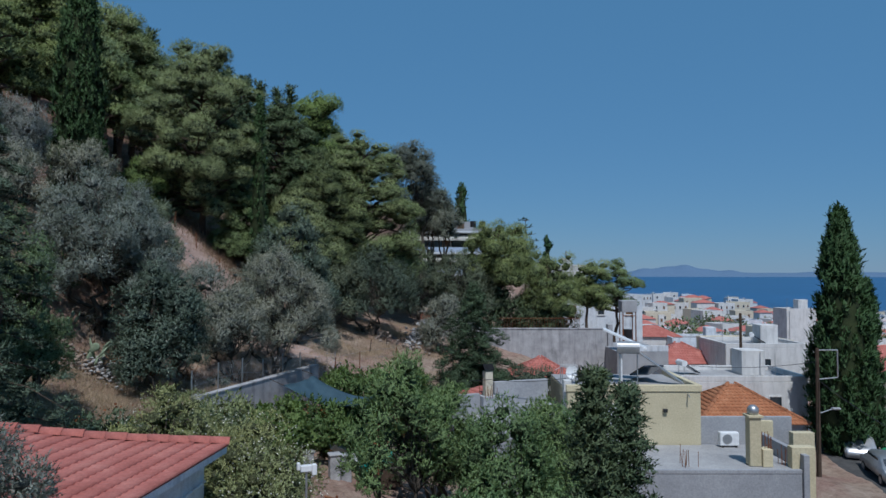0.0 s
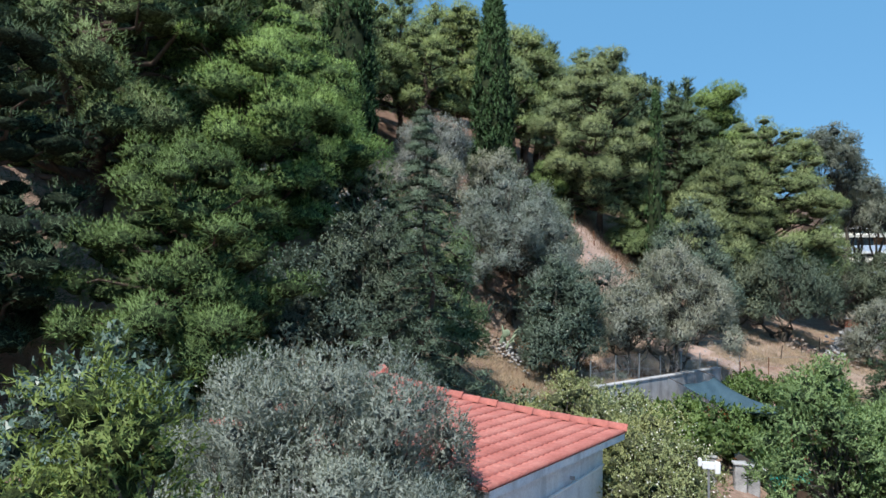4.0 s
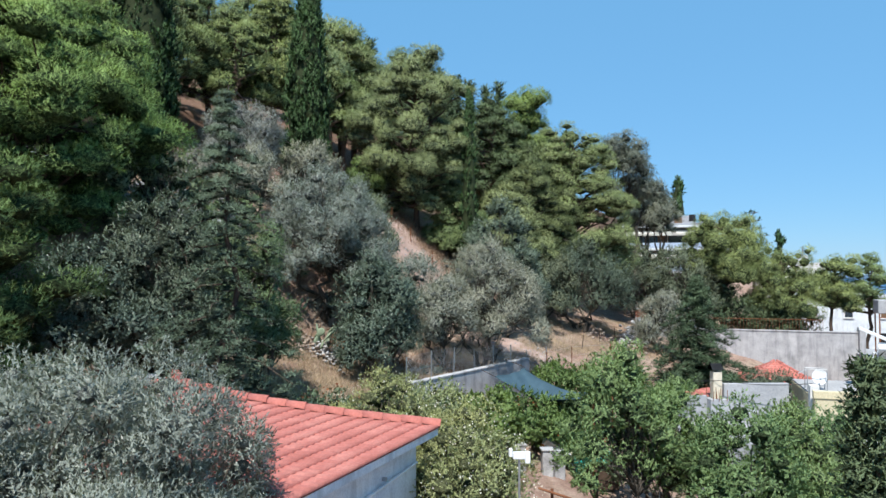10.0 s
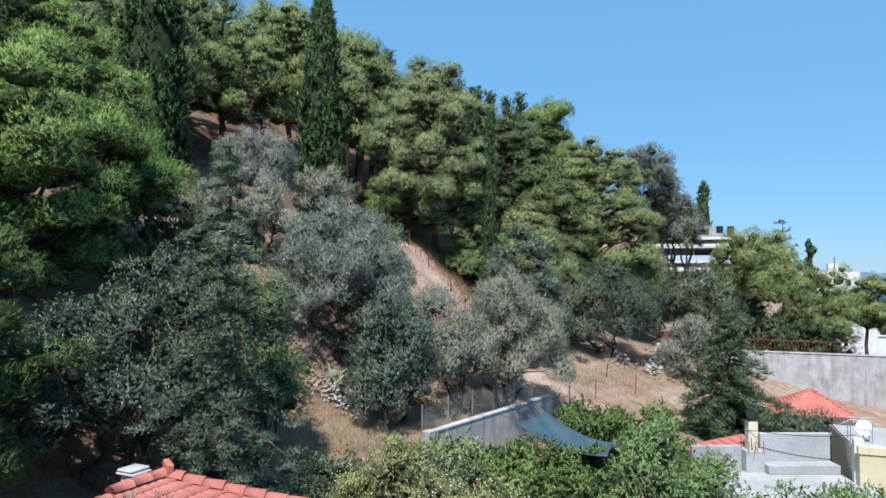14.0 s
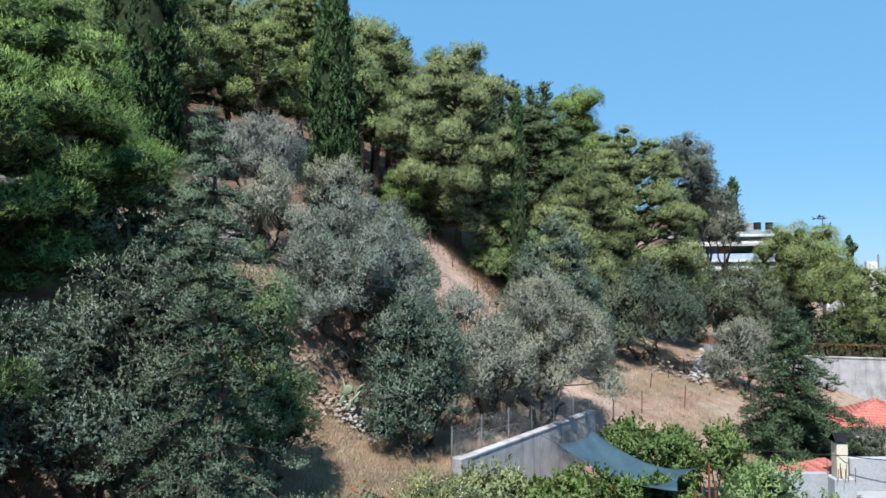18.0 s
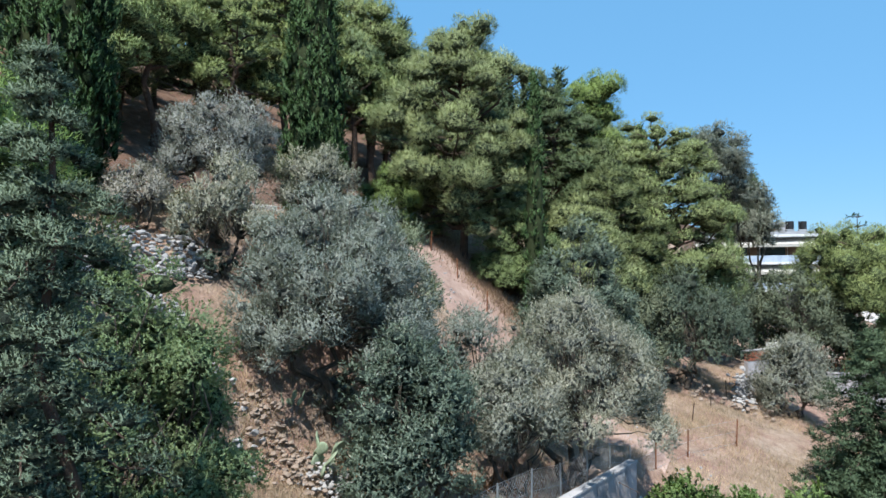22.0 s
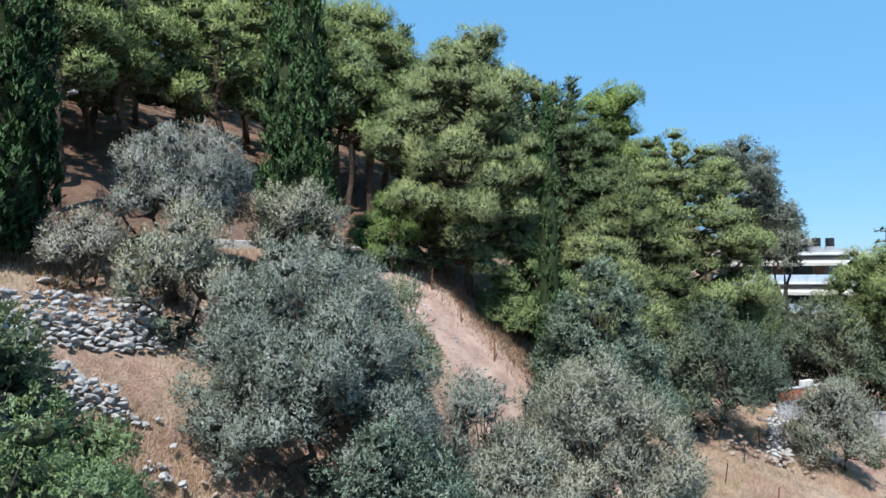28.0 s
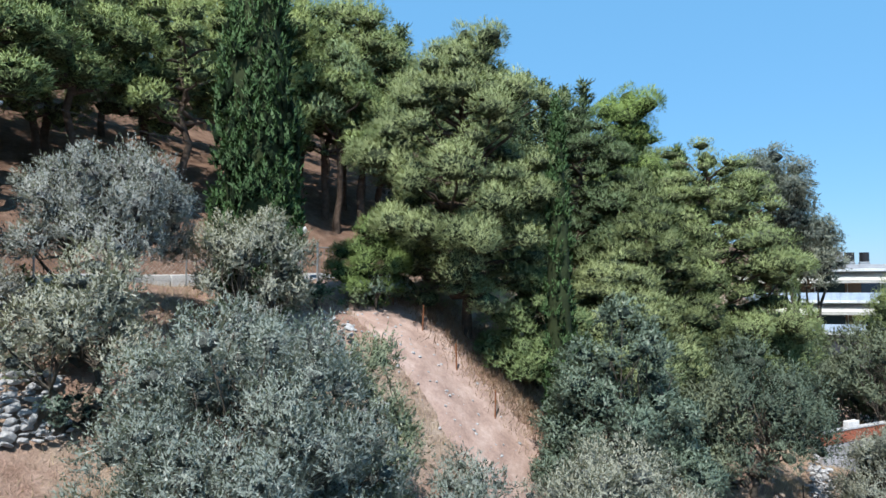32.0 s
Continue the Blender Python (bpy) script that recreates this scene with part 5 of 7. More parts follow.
    part("sack", bm, M["plastic_black"], bag)
    tagged(bag, "dark plastic sack lying on the terrace", "sack")
    # solar water heater
    sh = empty("solar_water_heater", *at(3.2, 1.6, 6.62), TOWN_TURN - 14)
    part("collector", box(-0.5, -1.0, -0.03, 0.5, 1.0, 0.05, 0.01), M["solar"], sh, "", pose(0.9, 1.4, 0.5, 20, 0, 200))
    part("tank", rod((-0.5, 0.2, 1.75), (0.55, 0.2, 1.75), 0.3, None, 18), M["steel"], sh, "dented grey water tank")
    for a in (-0.4, 0.45):
        part("leg", rod((a, 0.05, 0), (a, 0.2, 1.5), 0.03), M["steel"], sh)
        part("leg", rod((a, 0.5, 0), (a, 0.2, 1.5), 0.03), M["steel"], sh)
    part("panel", box(0, 0, 0, 2.3, 1.0, 0.09, 0.01), M["plastic_white"], sh, "long pale collector panel", pose(-1.2, 0.9, 2.5, 0, 24, 0))
    part("panel", box(0, 0, 0, 2.6, 0.5, 0.08, 0.01), M["steel"], sh, "", pose(0.45, 0.3, 1.5, 0, 35, 0))
    part("pipe", rod((-0.3, 0.2, 0.05), (-0.3, 0.2, 1.5), 0.05), M["plastic_white"], sh)
    tagged(sh, "rooftop solar water heater with grey tank and tilted panels", "water heater")
    dish("satellite_dish", 17.5, 28.9, -5.75, 0.42, TOWN_TURN + 10, -12, "white satellite dish on the yellow house")
    dish("satellite_dish", 17.6, 29.7, -4.85, 0.3, TOWN_TURN - 8, -15, "small white satellite dish on a roof frame")
    fr = empty("antenna_frame", 17.0, 29.6, -5.45, TOWN_TURN)
    for a in (0, 0.75):
        for b in (0, 0.5):
            part("post", rod((a, b, 0), (a, b, 0.95), 0.02), M["steel"], fr)
    for a, b in (((0, 0, 0.95), (0.75, 0, 0.95)), ((0, 0.5, 0.95), (0.75, 0.5, 0.95)), ((0, 0, 0.95), (-0.35, 0, 0.75))):
        part("bar", rod(a, b, 0.018), M["steel"], fr)
    tagged(fr, "light steel frame carrying roof antennas", "frame")
    # tall post at the near left corner
    po = empty("corner_post", 16.45, 28.5, -12, TOWN_TURN)
    part("post", box(0, 0, 0, 0.35, 0.35, 7.0, 0.02), M["white"], po)
    tagged(po, "white plastered corner pillar", "pillar")


yellow_house()


def hip_house(d, x, w, depth, z0, eave, rise, wall, roof_mat, label, turn=0.0, windows=2, tiles=True, caps=True):
    px, py = view(d, x)
    ob = empty("house", px, py, z0, TOWN_TURN + turn)
    h = eave - z0
    part("wall", box(-w / 2, 0, 0, w / 2, depth, h, 0.02), M[wall], ob)
    o = 0.3
    c = [(-w / 2 - o, -o, h + 0.01), (w / 2 + o, -o, h + 0.01), (w / 2 + o, depth + o, h + 0.01), (-w / 2 - o, depth + o, h + 0.01)]
    run = min(w, depth) / 2
    if w >= depth:
        p0, p1 = (-w / 2 + run, depth / 2, h + rise), (w / 2 - run, depth / 2, h + rise)
    else:
        p0 = p1 = (0, depth / 2, h + rise)
    bm = bmesh.new()
    pts = [bm.verts.new(q) for q in c] + [bm.verts.new(p0), bm.verts.new((p1[0] + 0.001, p1[1], p1[2]))]
    for f in ((0, 1, 5, 4), (1, 2, 5), (2, 3, 4, 5), (3, 0, 4), (3, 2, 1, 0)):
        bm.faces.new([pts[i] for i in f])
    bmesh.ops.recalc_face_normals(bm, faces=bm.faces)
    roof = part("roof", bm, M[roof_mat], ob)
    if tiles:
        part_mesh("tiles", tile_slope(c[0], c[1], p1, p0, 0.26, 0.33, roof_mat), roof)
        part_mesh("tiles", tile_slope(c[1], c[2], p1, p1, 0.26, 0.33, roof_mat), roof)
        part_mesh("tiles", tile_slope(c[3], c[0], p0, p0, 0.26, 0.33, roof_mat), roof)
        if caps:
            for q, r in ((c[0], p0), (c[1], p1)):
                ridge_caps(roof, (q[0], q[1], q[2] + 0.06), (r[0], r[1], r[2] + 0.06), roof_mat, 0.11, 0.42)
    for i in range(windows):
        window(ob, -w / 2 + w * (i + 0.5) / windows, -0.004, h * 0.42, 0.8, min(1.1, h * 0.4), i % 2 == 1)
    return tagged(ob, label, "house")


hip_house(37.0, 16.3, 5.4, 5.0, -12.0, -8.0, 1.7, "grey_plaster", "old_tile", "house with an old brown clay tile roof", windows=1)
hip_house(52.5, 7.6, 4.2, 4.0, -12.0, -7.9, 1.3, "white", "tile", "small house with a red pyramid tile roof", windows=1)


def boundary_wall():
    px, py = view(64.5, 15.2)
    ob = empty("boundary_wall", px, py, -11.0, TOWN_TURN)
    part("wall", box(-14.0, 0, 0, 0, 0.35, 5.75, 0.02), M["concrete"], ob)
    part("coping", box(-14.0, -0.05, 5.754, 0.05, 0.4, 5.85, 0.01), M["concrete"], ob)
    part("pier", box(0.004, -0.3, 0, 0.45, 0.5, 6.2, 0.02), M["concrete"], ob, "pale rendered end pier")
    rail = part("railing", rod((-13.5, 0.2, 6.75), (-2.5, 0.2, 6.75), 0.025), M["rust"], ob, "rusty iron railing")
    for i in range(45):
        part("baluster", rod((-13.5 + 0.25 * i, 0.2, 5.85), (-13.5 + 0.25 * i, 0.2, 6.75), 0.012, None, 5), M["rust"], rail)
    tagged(ob, "tall weathered grey concrete boundary wall with a railing", "wall")
    # terrace house seen past the end of the wall
    pl = empty("roof_terrace", *view(60.0, 15.0), -12.0, TOWN_TURN)
    part("wall", box(0, 0, 0, 4.4, 8.0, 5.2, 0.03), M["grey_plaster"], pl)
    part("parapet", box(0, 0, 5.204, 4.4, 0.2, 5.7, 0.01), M["pale_blue"], pl)
    tagged(pl, "flat pale grey roof terrace beyond the wall", "terrace")
    tk = empty("water_tank", *view(59.6, 15.4), -6.3, TOWN_TURN)
    for a in (0, 1.1):
        for b in (0, 1.1):
            part("leg", rod((a, b, 0), (a, b, 2.9), 0.05), M["rust"], tk)
    part("tank", box(-0.1, -0.1, 2.9, 1.2, 1.2, 3.9, 0.04), M["grey_plaster"], tk, "square grey cistern")
    part("small_tank", rod((0.5, 0.5, 0.5), (0.5, 0.5, 1.4), 0.42, None, 16), M["plastic_black"], tk, "black plastic drum tank")
    for z in (0.5, 2.6):
        part("brace", rod((0, 0, z), (1.1, 0, z), 0.03), M["rust"], tk)
    tagged(tk, "water tanks on a tall rusty stand", "water tank")


boundary_wall()


def apartment_house():
    x, y = view(84.5, -4.4)
    ob = empty("apartment_house", x, y, -5.4, TOWN_TURN + 4)
    ob.scale = (1.0, 1.0, 0.82)
    w, dep = 11.0, 10.0
    part("wall", box(0, 1.6, -6.0, w, dep, 13.0, 0.03), M["grey_plaster"], ob, "pale grey rendered walls")
    for k, z in enumerate((6.1, 9.3, 12.5)):
        part("balcony_slab", box(-0.9, 0, z, w + 1.2, 1.58, z + 0.28, 0.02), M["pale_blue"], ob)
        if k < 2:
            part("railing", box(-0.85, 0.02, z + 0.284, w + 1.1, 0.1, z + 1.05, 0.01), M["rail_blue"], ob, "pale blue balcony parapet")
            part("window_band", box(0.3, 1.54, z + 0.3, w - 0.3, 1.597, z + 2.6), M["glass"], ob, "dark balcony doors")
            for i in range(3):
                part("shutter", box(1.0 + i * 3.4, 1.5, z + 0.3, 2.2 + i * 3.4, 1.535, z + 2.5), M["shutter"], ob, "brown balcony shutter")
            for i in range(5):
                part("mullion", box(0.5 + i * 2.48, 1.5, z + 0.9, 0.58 + i * 2.48, 1.537, z + 2.6), M["white"], ob)
    for k, z in enumerate((8.75, 11.95)):
        for j, (a, b) in enumerate(((-0.6, 4.6), (4.8, 10.8))):
            bm = bmesh.new()
            vs = [bm.verts.new(c) for c in ((a, 1.5, z + 0.45), (b, 1.5, z + 0.45), (b, -0.35, z - 0.3), (a, -0.35, z - 0.3), (b, -0.35, z - 0.62), (a, -0.35, z - 0.62))]
            bm.faces.new([vs[0], vs[1], vs[2], vs[3]])
            bm.faces.new([vs[3], vs[2], vs[4], vs[5]])
            bmesh.ops.solidify(bm, geom=bm.faces, thickness=0.03)
            part("awning", bm, M["awning"], ob, "pale canvas awning")
    part("parapet", box(-0.3, 1.2, 12.79, w + 0.5, 1.45, 13.2, 0.02), M["grey_plaster"], ob)
    part("stair_head", box(6.0, 5.0, 13.004, 8.5, 7.5, 14.6, 0.02), M["grey_plaster"], ob)
    part("stair_door", box(6.6, 4.96, 13.05, 7.5, 4.995, 14.3), M["shutter"], ob)
    for i in range(4):
        part("antenna", rod((1.5 + 2.3 * i, 6.0, 13.0), (1.5 + 2.3 * i, 6.0, 14.4 + 0.4 * (i % 2)), 0.02), M["steel"], ob)
    for i in range(3):
        part("side_panel", box(w + 0.004, 2.0 + 2.5 * i, 6.5, w + 0.05, 3.2 + 2.5 * i, 8.4), M["shutter"], ob, "brown shuttered window")
    tagged(ob, "white apartment house with blue balconies and pale awnings", "apartment house")
    for i, (a, b) in enumerate(((8.2, 3.0), (9.4, 3.6))):
        tx, ty = x + a * R0[0] + b * A0[0], y + a * R0[1] + b * A0[1]
        t = empty("roof_tank", tx, ty, 5.26, TOWN_TURN)
        part("tank", rod((0, 0, 0.4), (0, 0, 1.2), 0.38, None, 16), M["plastic_black"], t)
        part("stand", box(-0.38, -0.38, 0, 0.38, 0.38, 0.4, 0.02), M["steel"], t)
        tagged(t, "black plastic water tank on a flat roof", "water tank")


apartment_house()


def old_wall():
    ax, ay, bx, by = 0.7, 29.4, 6.6, 37.1
    length = math.hypot(bx - ax, by - ay)
    ob = empty("concrete_wall", ax, ay, -7.7, math.degrees(math.atan2(by - ay, bx - ax)))
    part("wall", box(0, 0, 0, length, 0.26, 2.75, 0.015), M["concrete"], ob)
    part("coping", box(-0.03, -0.03, 2.754, length + 0.02, 0.29, 2.83, 0.012), M["concrete"], ob)
    part("end_pier", box(-0.42, -0.06, 0, -0.004, 0.32, 2.86, 0.02), M["concrete"], ob)
    for i in range(6):
        part("board_mark", box(0.1 + i * 1.6, -0.012, 0.2, 0.16 + i * 1.6, -0.003, 2.7), M["concrete"], ob)
    tagged(ob, "streaked grey concrete retaining wall", "wall")


old_wall()


def wire_fence(points, h, label, spacing=2.0, post_mat="steel", wires=True, mesh=True, tilt=0.0, seed=1):
    """Posts along a line over the ground, with strained wires and a thin diamond mesh between them."""
    rng = np.random.default_rng(seed)
    pts = [np.array((x, y, gz(x, y))) for x, y in points]
    line = [pts[0]]
    for a, b in zip(pts, pts[1:]):
        n = max(1, int(round(np.linalg.norm((b - a)[:2]) / spacing)))
        for i in range(1, n + 1):
            q = a + (b - a) * i / n
            line.append(np.array((q[0], q[1], gz(q[0], q[1]))))
    ob = empty("wire_fence", *line[0])
    o = line[0]
    rel = [p - o for p in line]
    for p in rel:
        t = rng.normal(size=2) * tilt
        part("post", rod((p[0], p[1], p[2] - 0.3), (p[0] + t[0], p[1] + t[1], p[2] + h), 0.028, None, 6), M[post_mat], ob)
    if wires:
        for k in (0.12, 0.55, 0.97):
            line_ = np.array([(*(a + (0, 0, k * h)), 0.006) for a in rel])
            part_mesh("strained_wire", mesh_of("strained_wire", *tubes([line_], 4), M["steel"]), ob)
    if mesh:
        lines = []
        for a, b in zip(rel, rel[1:]):
            n = int(np.linalg.norm(b - a) / 0.14)
            up = np.array((0, 0, h * 0.94))
            k = int(n * h * 0.94 / np.linalg.norm(b - a))
            for i in range(-k, n):
                f0, f1 = i / n, (i + k) / n
                for lo, hi in ((f0, f1), (f1, f0)):
                    p, q = a + (b - a) * lo, a + (b - a) * hi + up
                    u, v = np.array((lo, 0.0)), np.array((hi, 1.0))
                    t0, t1 = 0.0, 1.0
                    d = hi - lo
                    for lim, sgn in ((0.0, 1), (1.0, -1)):
                        if abs(d) > 1e-9:
                            t = (lim - lo) / d
                            if d * sgn > 0:
                                t0 = max(t0, t)
                            else:
                                t1 = min(t1, t)
                    if t1 - t0 > 0.05:
                        s_, e_ = p + (q - p) * t0, p + (q - p) * t1
                        lines.append([(*s_, 0.0035), (*e_, 0.0035)])
        part_mesh("wire_mesh", mesh_of("wire_mesh", *tubes(lines, 3), M["steel"]), ob)
    return tagged(ob, label, "fence")


wire_fence([(0.2, 29.7), (3.4, 33.8), (6.6, 37.9), (8.0, 39.6)], 1.45, "galvanised wire mesh fence along the retaining wall", 1.9, mesh=True, tilt=0.03)
wire_fence([(8.0, 39.6), (9.8, 41.2), (12.6, 43.2)], 1.15, "thin rusty posts of a wire fence on the bare slope", 2.3, "rust", True, False, 0.06, 2)
wire_fence([(11.5, 45.6), (13.4, 48.2), (15.4, 51.2)], 0.9, "short dark fence posts on the dry slope", 2.6, "wood_pole", False, False, 0.05, 3)
wire_fence([(-17.5, 31.8), (-11.6, 39.9), (-5.6, 47.0)], 1.5, "chain-link fence along the hillside lane", 2.4, "steel", True, True, 0.02, 4)
wire_fence([(-3.2, 48.6), (-0.8, 46.2), (1.8, 44.4), (4.4, 42.6)], 1.0, "low posts of a fallen fence beside the footpath", 1.7, "rust", False, False, 0.06, 5)


def gate():
    ob = empty("garden_gate", -5.1, 48.0, gz(-4.5, 48.2), 35)
    for a in (0, 1.5):
        part("gate_post", rod((a, 0, -0.3), (a, 0, 1.65), 0.05), M["steel"], ob)
    leaf = part("gate_frame", rod((0.08, 0, 0.15), (1.42, 0, 0.15), 0.022), M["steel"], ob)
    part("rail", rod((0.08, 0, 1.45), (1.42, 0, 1.45), 0.022), M["steel"], leaf)
    for i in range(8):
        part("upright", rod((0.1 + i * 0.19, 0, 0.15), (0.1 + i * 0.19, 0, 1.45), 0.01, None, 5), M["steel"], leaf)
    tagged(ob, "plain galvanised gate at the head of the footpath", "gate")
    lamp = empty("globe_lamp", -5.8, 48.3, gz(-5.8, 48.3))
    part("pole", rod((0, 0, -0.3), (0, 0, 1.95), 0.045), M["steel"], lamp)
    bm = bmesh.new()
    bmesh.ops.create_uvsphere(bm, u_segments=20, v_segments=12, radius=0.2)
    bmesh.ops.transform(bm, matrix=pose(0, 0, 2.14), verts=bm.verts)
    part("globe", bm, M["plastic_white"], lamp, "white glass globe", None, True)
    tagged(lamp, "park lamp with a white globe among the pines", "lamp post")


gate()


def draped(name, pts, widths, mat, label, lift=0.03, kind="structure", category="path"):
    """A strip that follows the ground along a line."""
    p = np.array(pts, float)
    t = np.linspace(0, len(p) - 1, 14 * len(p))
    x, y = np.interp(t, range(len(p)), p[:, 0]), np.interp(t, range(len(p)), p[:, 1])
    k = np.ones(9) / 9
    x[4:-4], y[4:-4] = np.convolve(x, k, "valid"), np.convolve(y, k, "valid")
    w = np.interp(t, range(len(p)), widths) * (1 + 0.12 * np.sin(5.1 * t) + 0.07 * np.sin(11.7 * t))
    d = unit(np.stack([np.gradient(x), np.gradient(y)], -1))
    n = np.stack([-d[:, 1], d[:, 0]], -1)
    cols = np.linspace(-0.5, 0.5, 9)
    vx = x[:, None] + n[:, 0:1] * w[:, None] * cols
    vy = y[:, None] + n[:, 1:2] * w[:, None] * cols
    edge = lift * (1 - (np.abs(cols) * 2) ** 4) - 0.06 * (np.abs(cols) > 0.49)
    vz = ground(vx, vy) + edge
    v = np.stack([vx, vy, vz], -1).reshape(-1, 3)
    m = len(cols)
    i = np.arange(len(x) - 1)[:, None] * m + np.arange(m - 1)[None]
    f = np.stack([i, i + 1, i + m + 1, i + m], -1).reshape(-1, 4)
    return tagged(new(name, mesh_of(name, v, f, M[mat], True)), label, category, kind=kind)


draped("path", [(-4.4, 48.8), (-2.6, 46.6), (0.2, 44.4), (3.4, 42.8), (6.2, 41.4), (8.6, 40.0)], [3.0, 3.8, 4.8, 4.8, 3.4, 1.4], "path", "bare pinkish earth footpath down the slope", 0.06)
draped("road", [(-24.0, 25.6), (-18.6, 33.0), (-12.7, 41.1), (-6.8, 49.0), (-3.0, 54.2)], [2.6, 2.6, 2.6, 2.6, 2.0], "terrace", "narrow concrete lane across the hillside", 0.08, category="lane")


def lane_edge():
    """The pale kerb of the lane, in lengths."""
    ob = empty("kerb", -17.6, 32.3, gz(-17.6, 32.3), 54)
    for i in range(8):
        x = i * 2.02
        part("kerb_stone", box(x, -0.12, -0.2, x + 1.98, 0.12, 0.32, 0.02), M["white"], ob)
    tagged(ob, "low whitewashed kerb beside the lane", "kerb", kind="structure")


lane_edge()


def shade_net():
    c = np.array([[4.06, 31.5, -5.0], [5.7, 33.4, -4.85], [8.4, 29.5, -5.25], [6.6, 26.5, -5.1]])
    n = 15
    u, v = np.meshgrid(np.linspace(0, 1, n), np.linspace(0, 1, n))
    u_, v_ = u[..., None], v[..., None]
    p = (1 - u_) * (1 - v_) * c[0] + u_ * (1 - v_) * c[3] + u_ * v_ * c[2] + (1 - u_) * v_ * c[1]
    p[..., 2] -= 0.75 * (np.sin(np.pi * u) ** 0.8 * 0.6 + np.sin(np.pi * v) * np.sin(np.pi * u) * 0.5)
    p[..., 2] += 0.03 * np.sin(9 * u + 4 * v) + 0.02 * np.sin(17 * v)
    pull = (c.mean(0) - p) * (0.16 * (np.sin(np.pi * u) * (1 - np.sin(np.pi * v)) + np.sin(np.pi * v) * (1 - np.sin(np.pi * u))))[..., None]
    p[..., :2] += pull[..., :2]
    i = np.arange(n - 1)[:, None] * n + np.arange(n - 1)[None]
    f = np.stack([i, i + 1, i + n + 1, i + n], -1).reshape(-1, 4)
    ob = empty("shade_net", *c[0])
    me = mesh_of("net", p.reshape(-1, 3) - c[0], f, M["net"], True)
    net = part_mesh("net", me, ob)
    mod = net.modifiers.new("thickness", "SOLIDIFY")
    mod.thickness = 0.012
    ends = [(3.5, 31.9, -4.75), (5.2, 34.0, -4.7), (8.8, 29.9, -5.2), (6.9, 25.9, -4.9)]
    for a, b in zip(c, ends):
        part("guy_rope", rod(a - c[0], np.array(b) - c[0], 0.012, None, 5), M["wood_pole"], ob)
    for a in (ends[2], ends[3]):
        part("pole", rod((a[0] - c[0][0], a[1] - c[0][1], gz(a[0], a[1]) - c[0][2]), (a[0] - c[0][0], a[1] - c[0][1], a[2] - c[0][2]), 0.035), M["rust"], ob)
    tagged(ob, "sagging dark blue-green shade net over the garden", "shade net")


shade_net()


def drum(x, y, label, mat, r=0.29, h=0.88, z=None):
    ob = empty("barrel", x, y, gz(x, y) if z is None else z)
    prof = [(0, r * 0.97), (0.02, r), (h * 0.32, r), (h * 0.34, r * 1.04), (h * 0.36, r), (h * 0.64, r), (h * 0.66, r * 1.04), (h * 0.68, r), (h - 0.02, r), (h, r * 0.97)]
    v, f = tubes([[(0, 0, z, q) for z, q in prof]], 18)
    part_mesh("drum", mesh_of("drum", v, f, M[mat], True), ob)
    part("lid", rod((0, 0, h - 0.05), (0, 0, h - 0.03), r * 0.95, None, 18), M[mat], ob)
    tagged(ob, label, "barrel")


drum(5.0, 32.6, "rusty orange oil drum under the shade net", "rust", 0.24, 0.6)


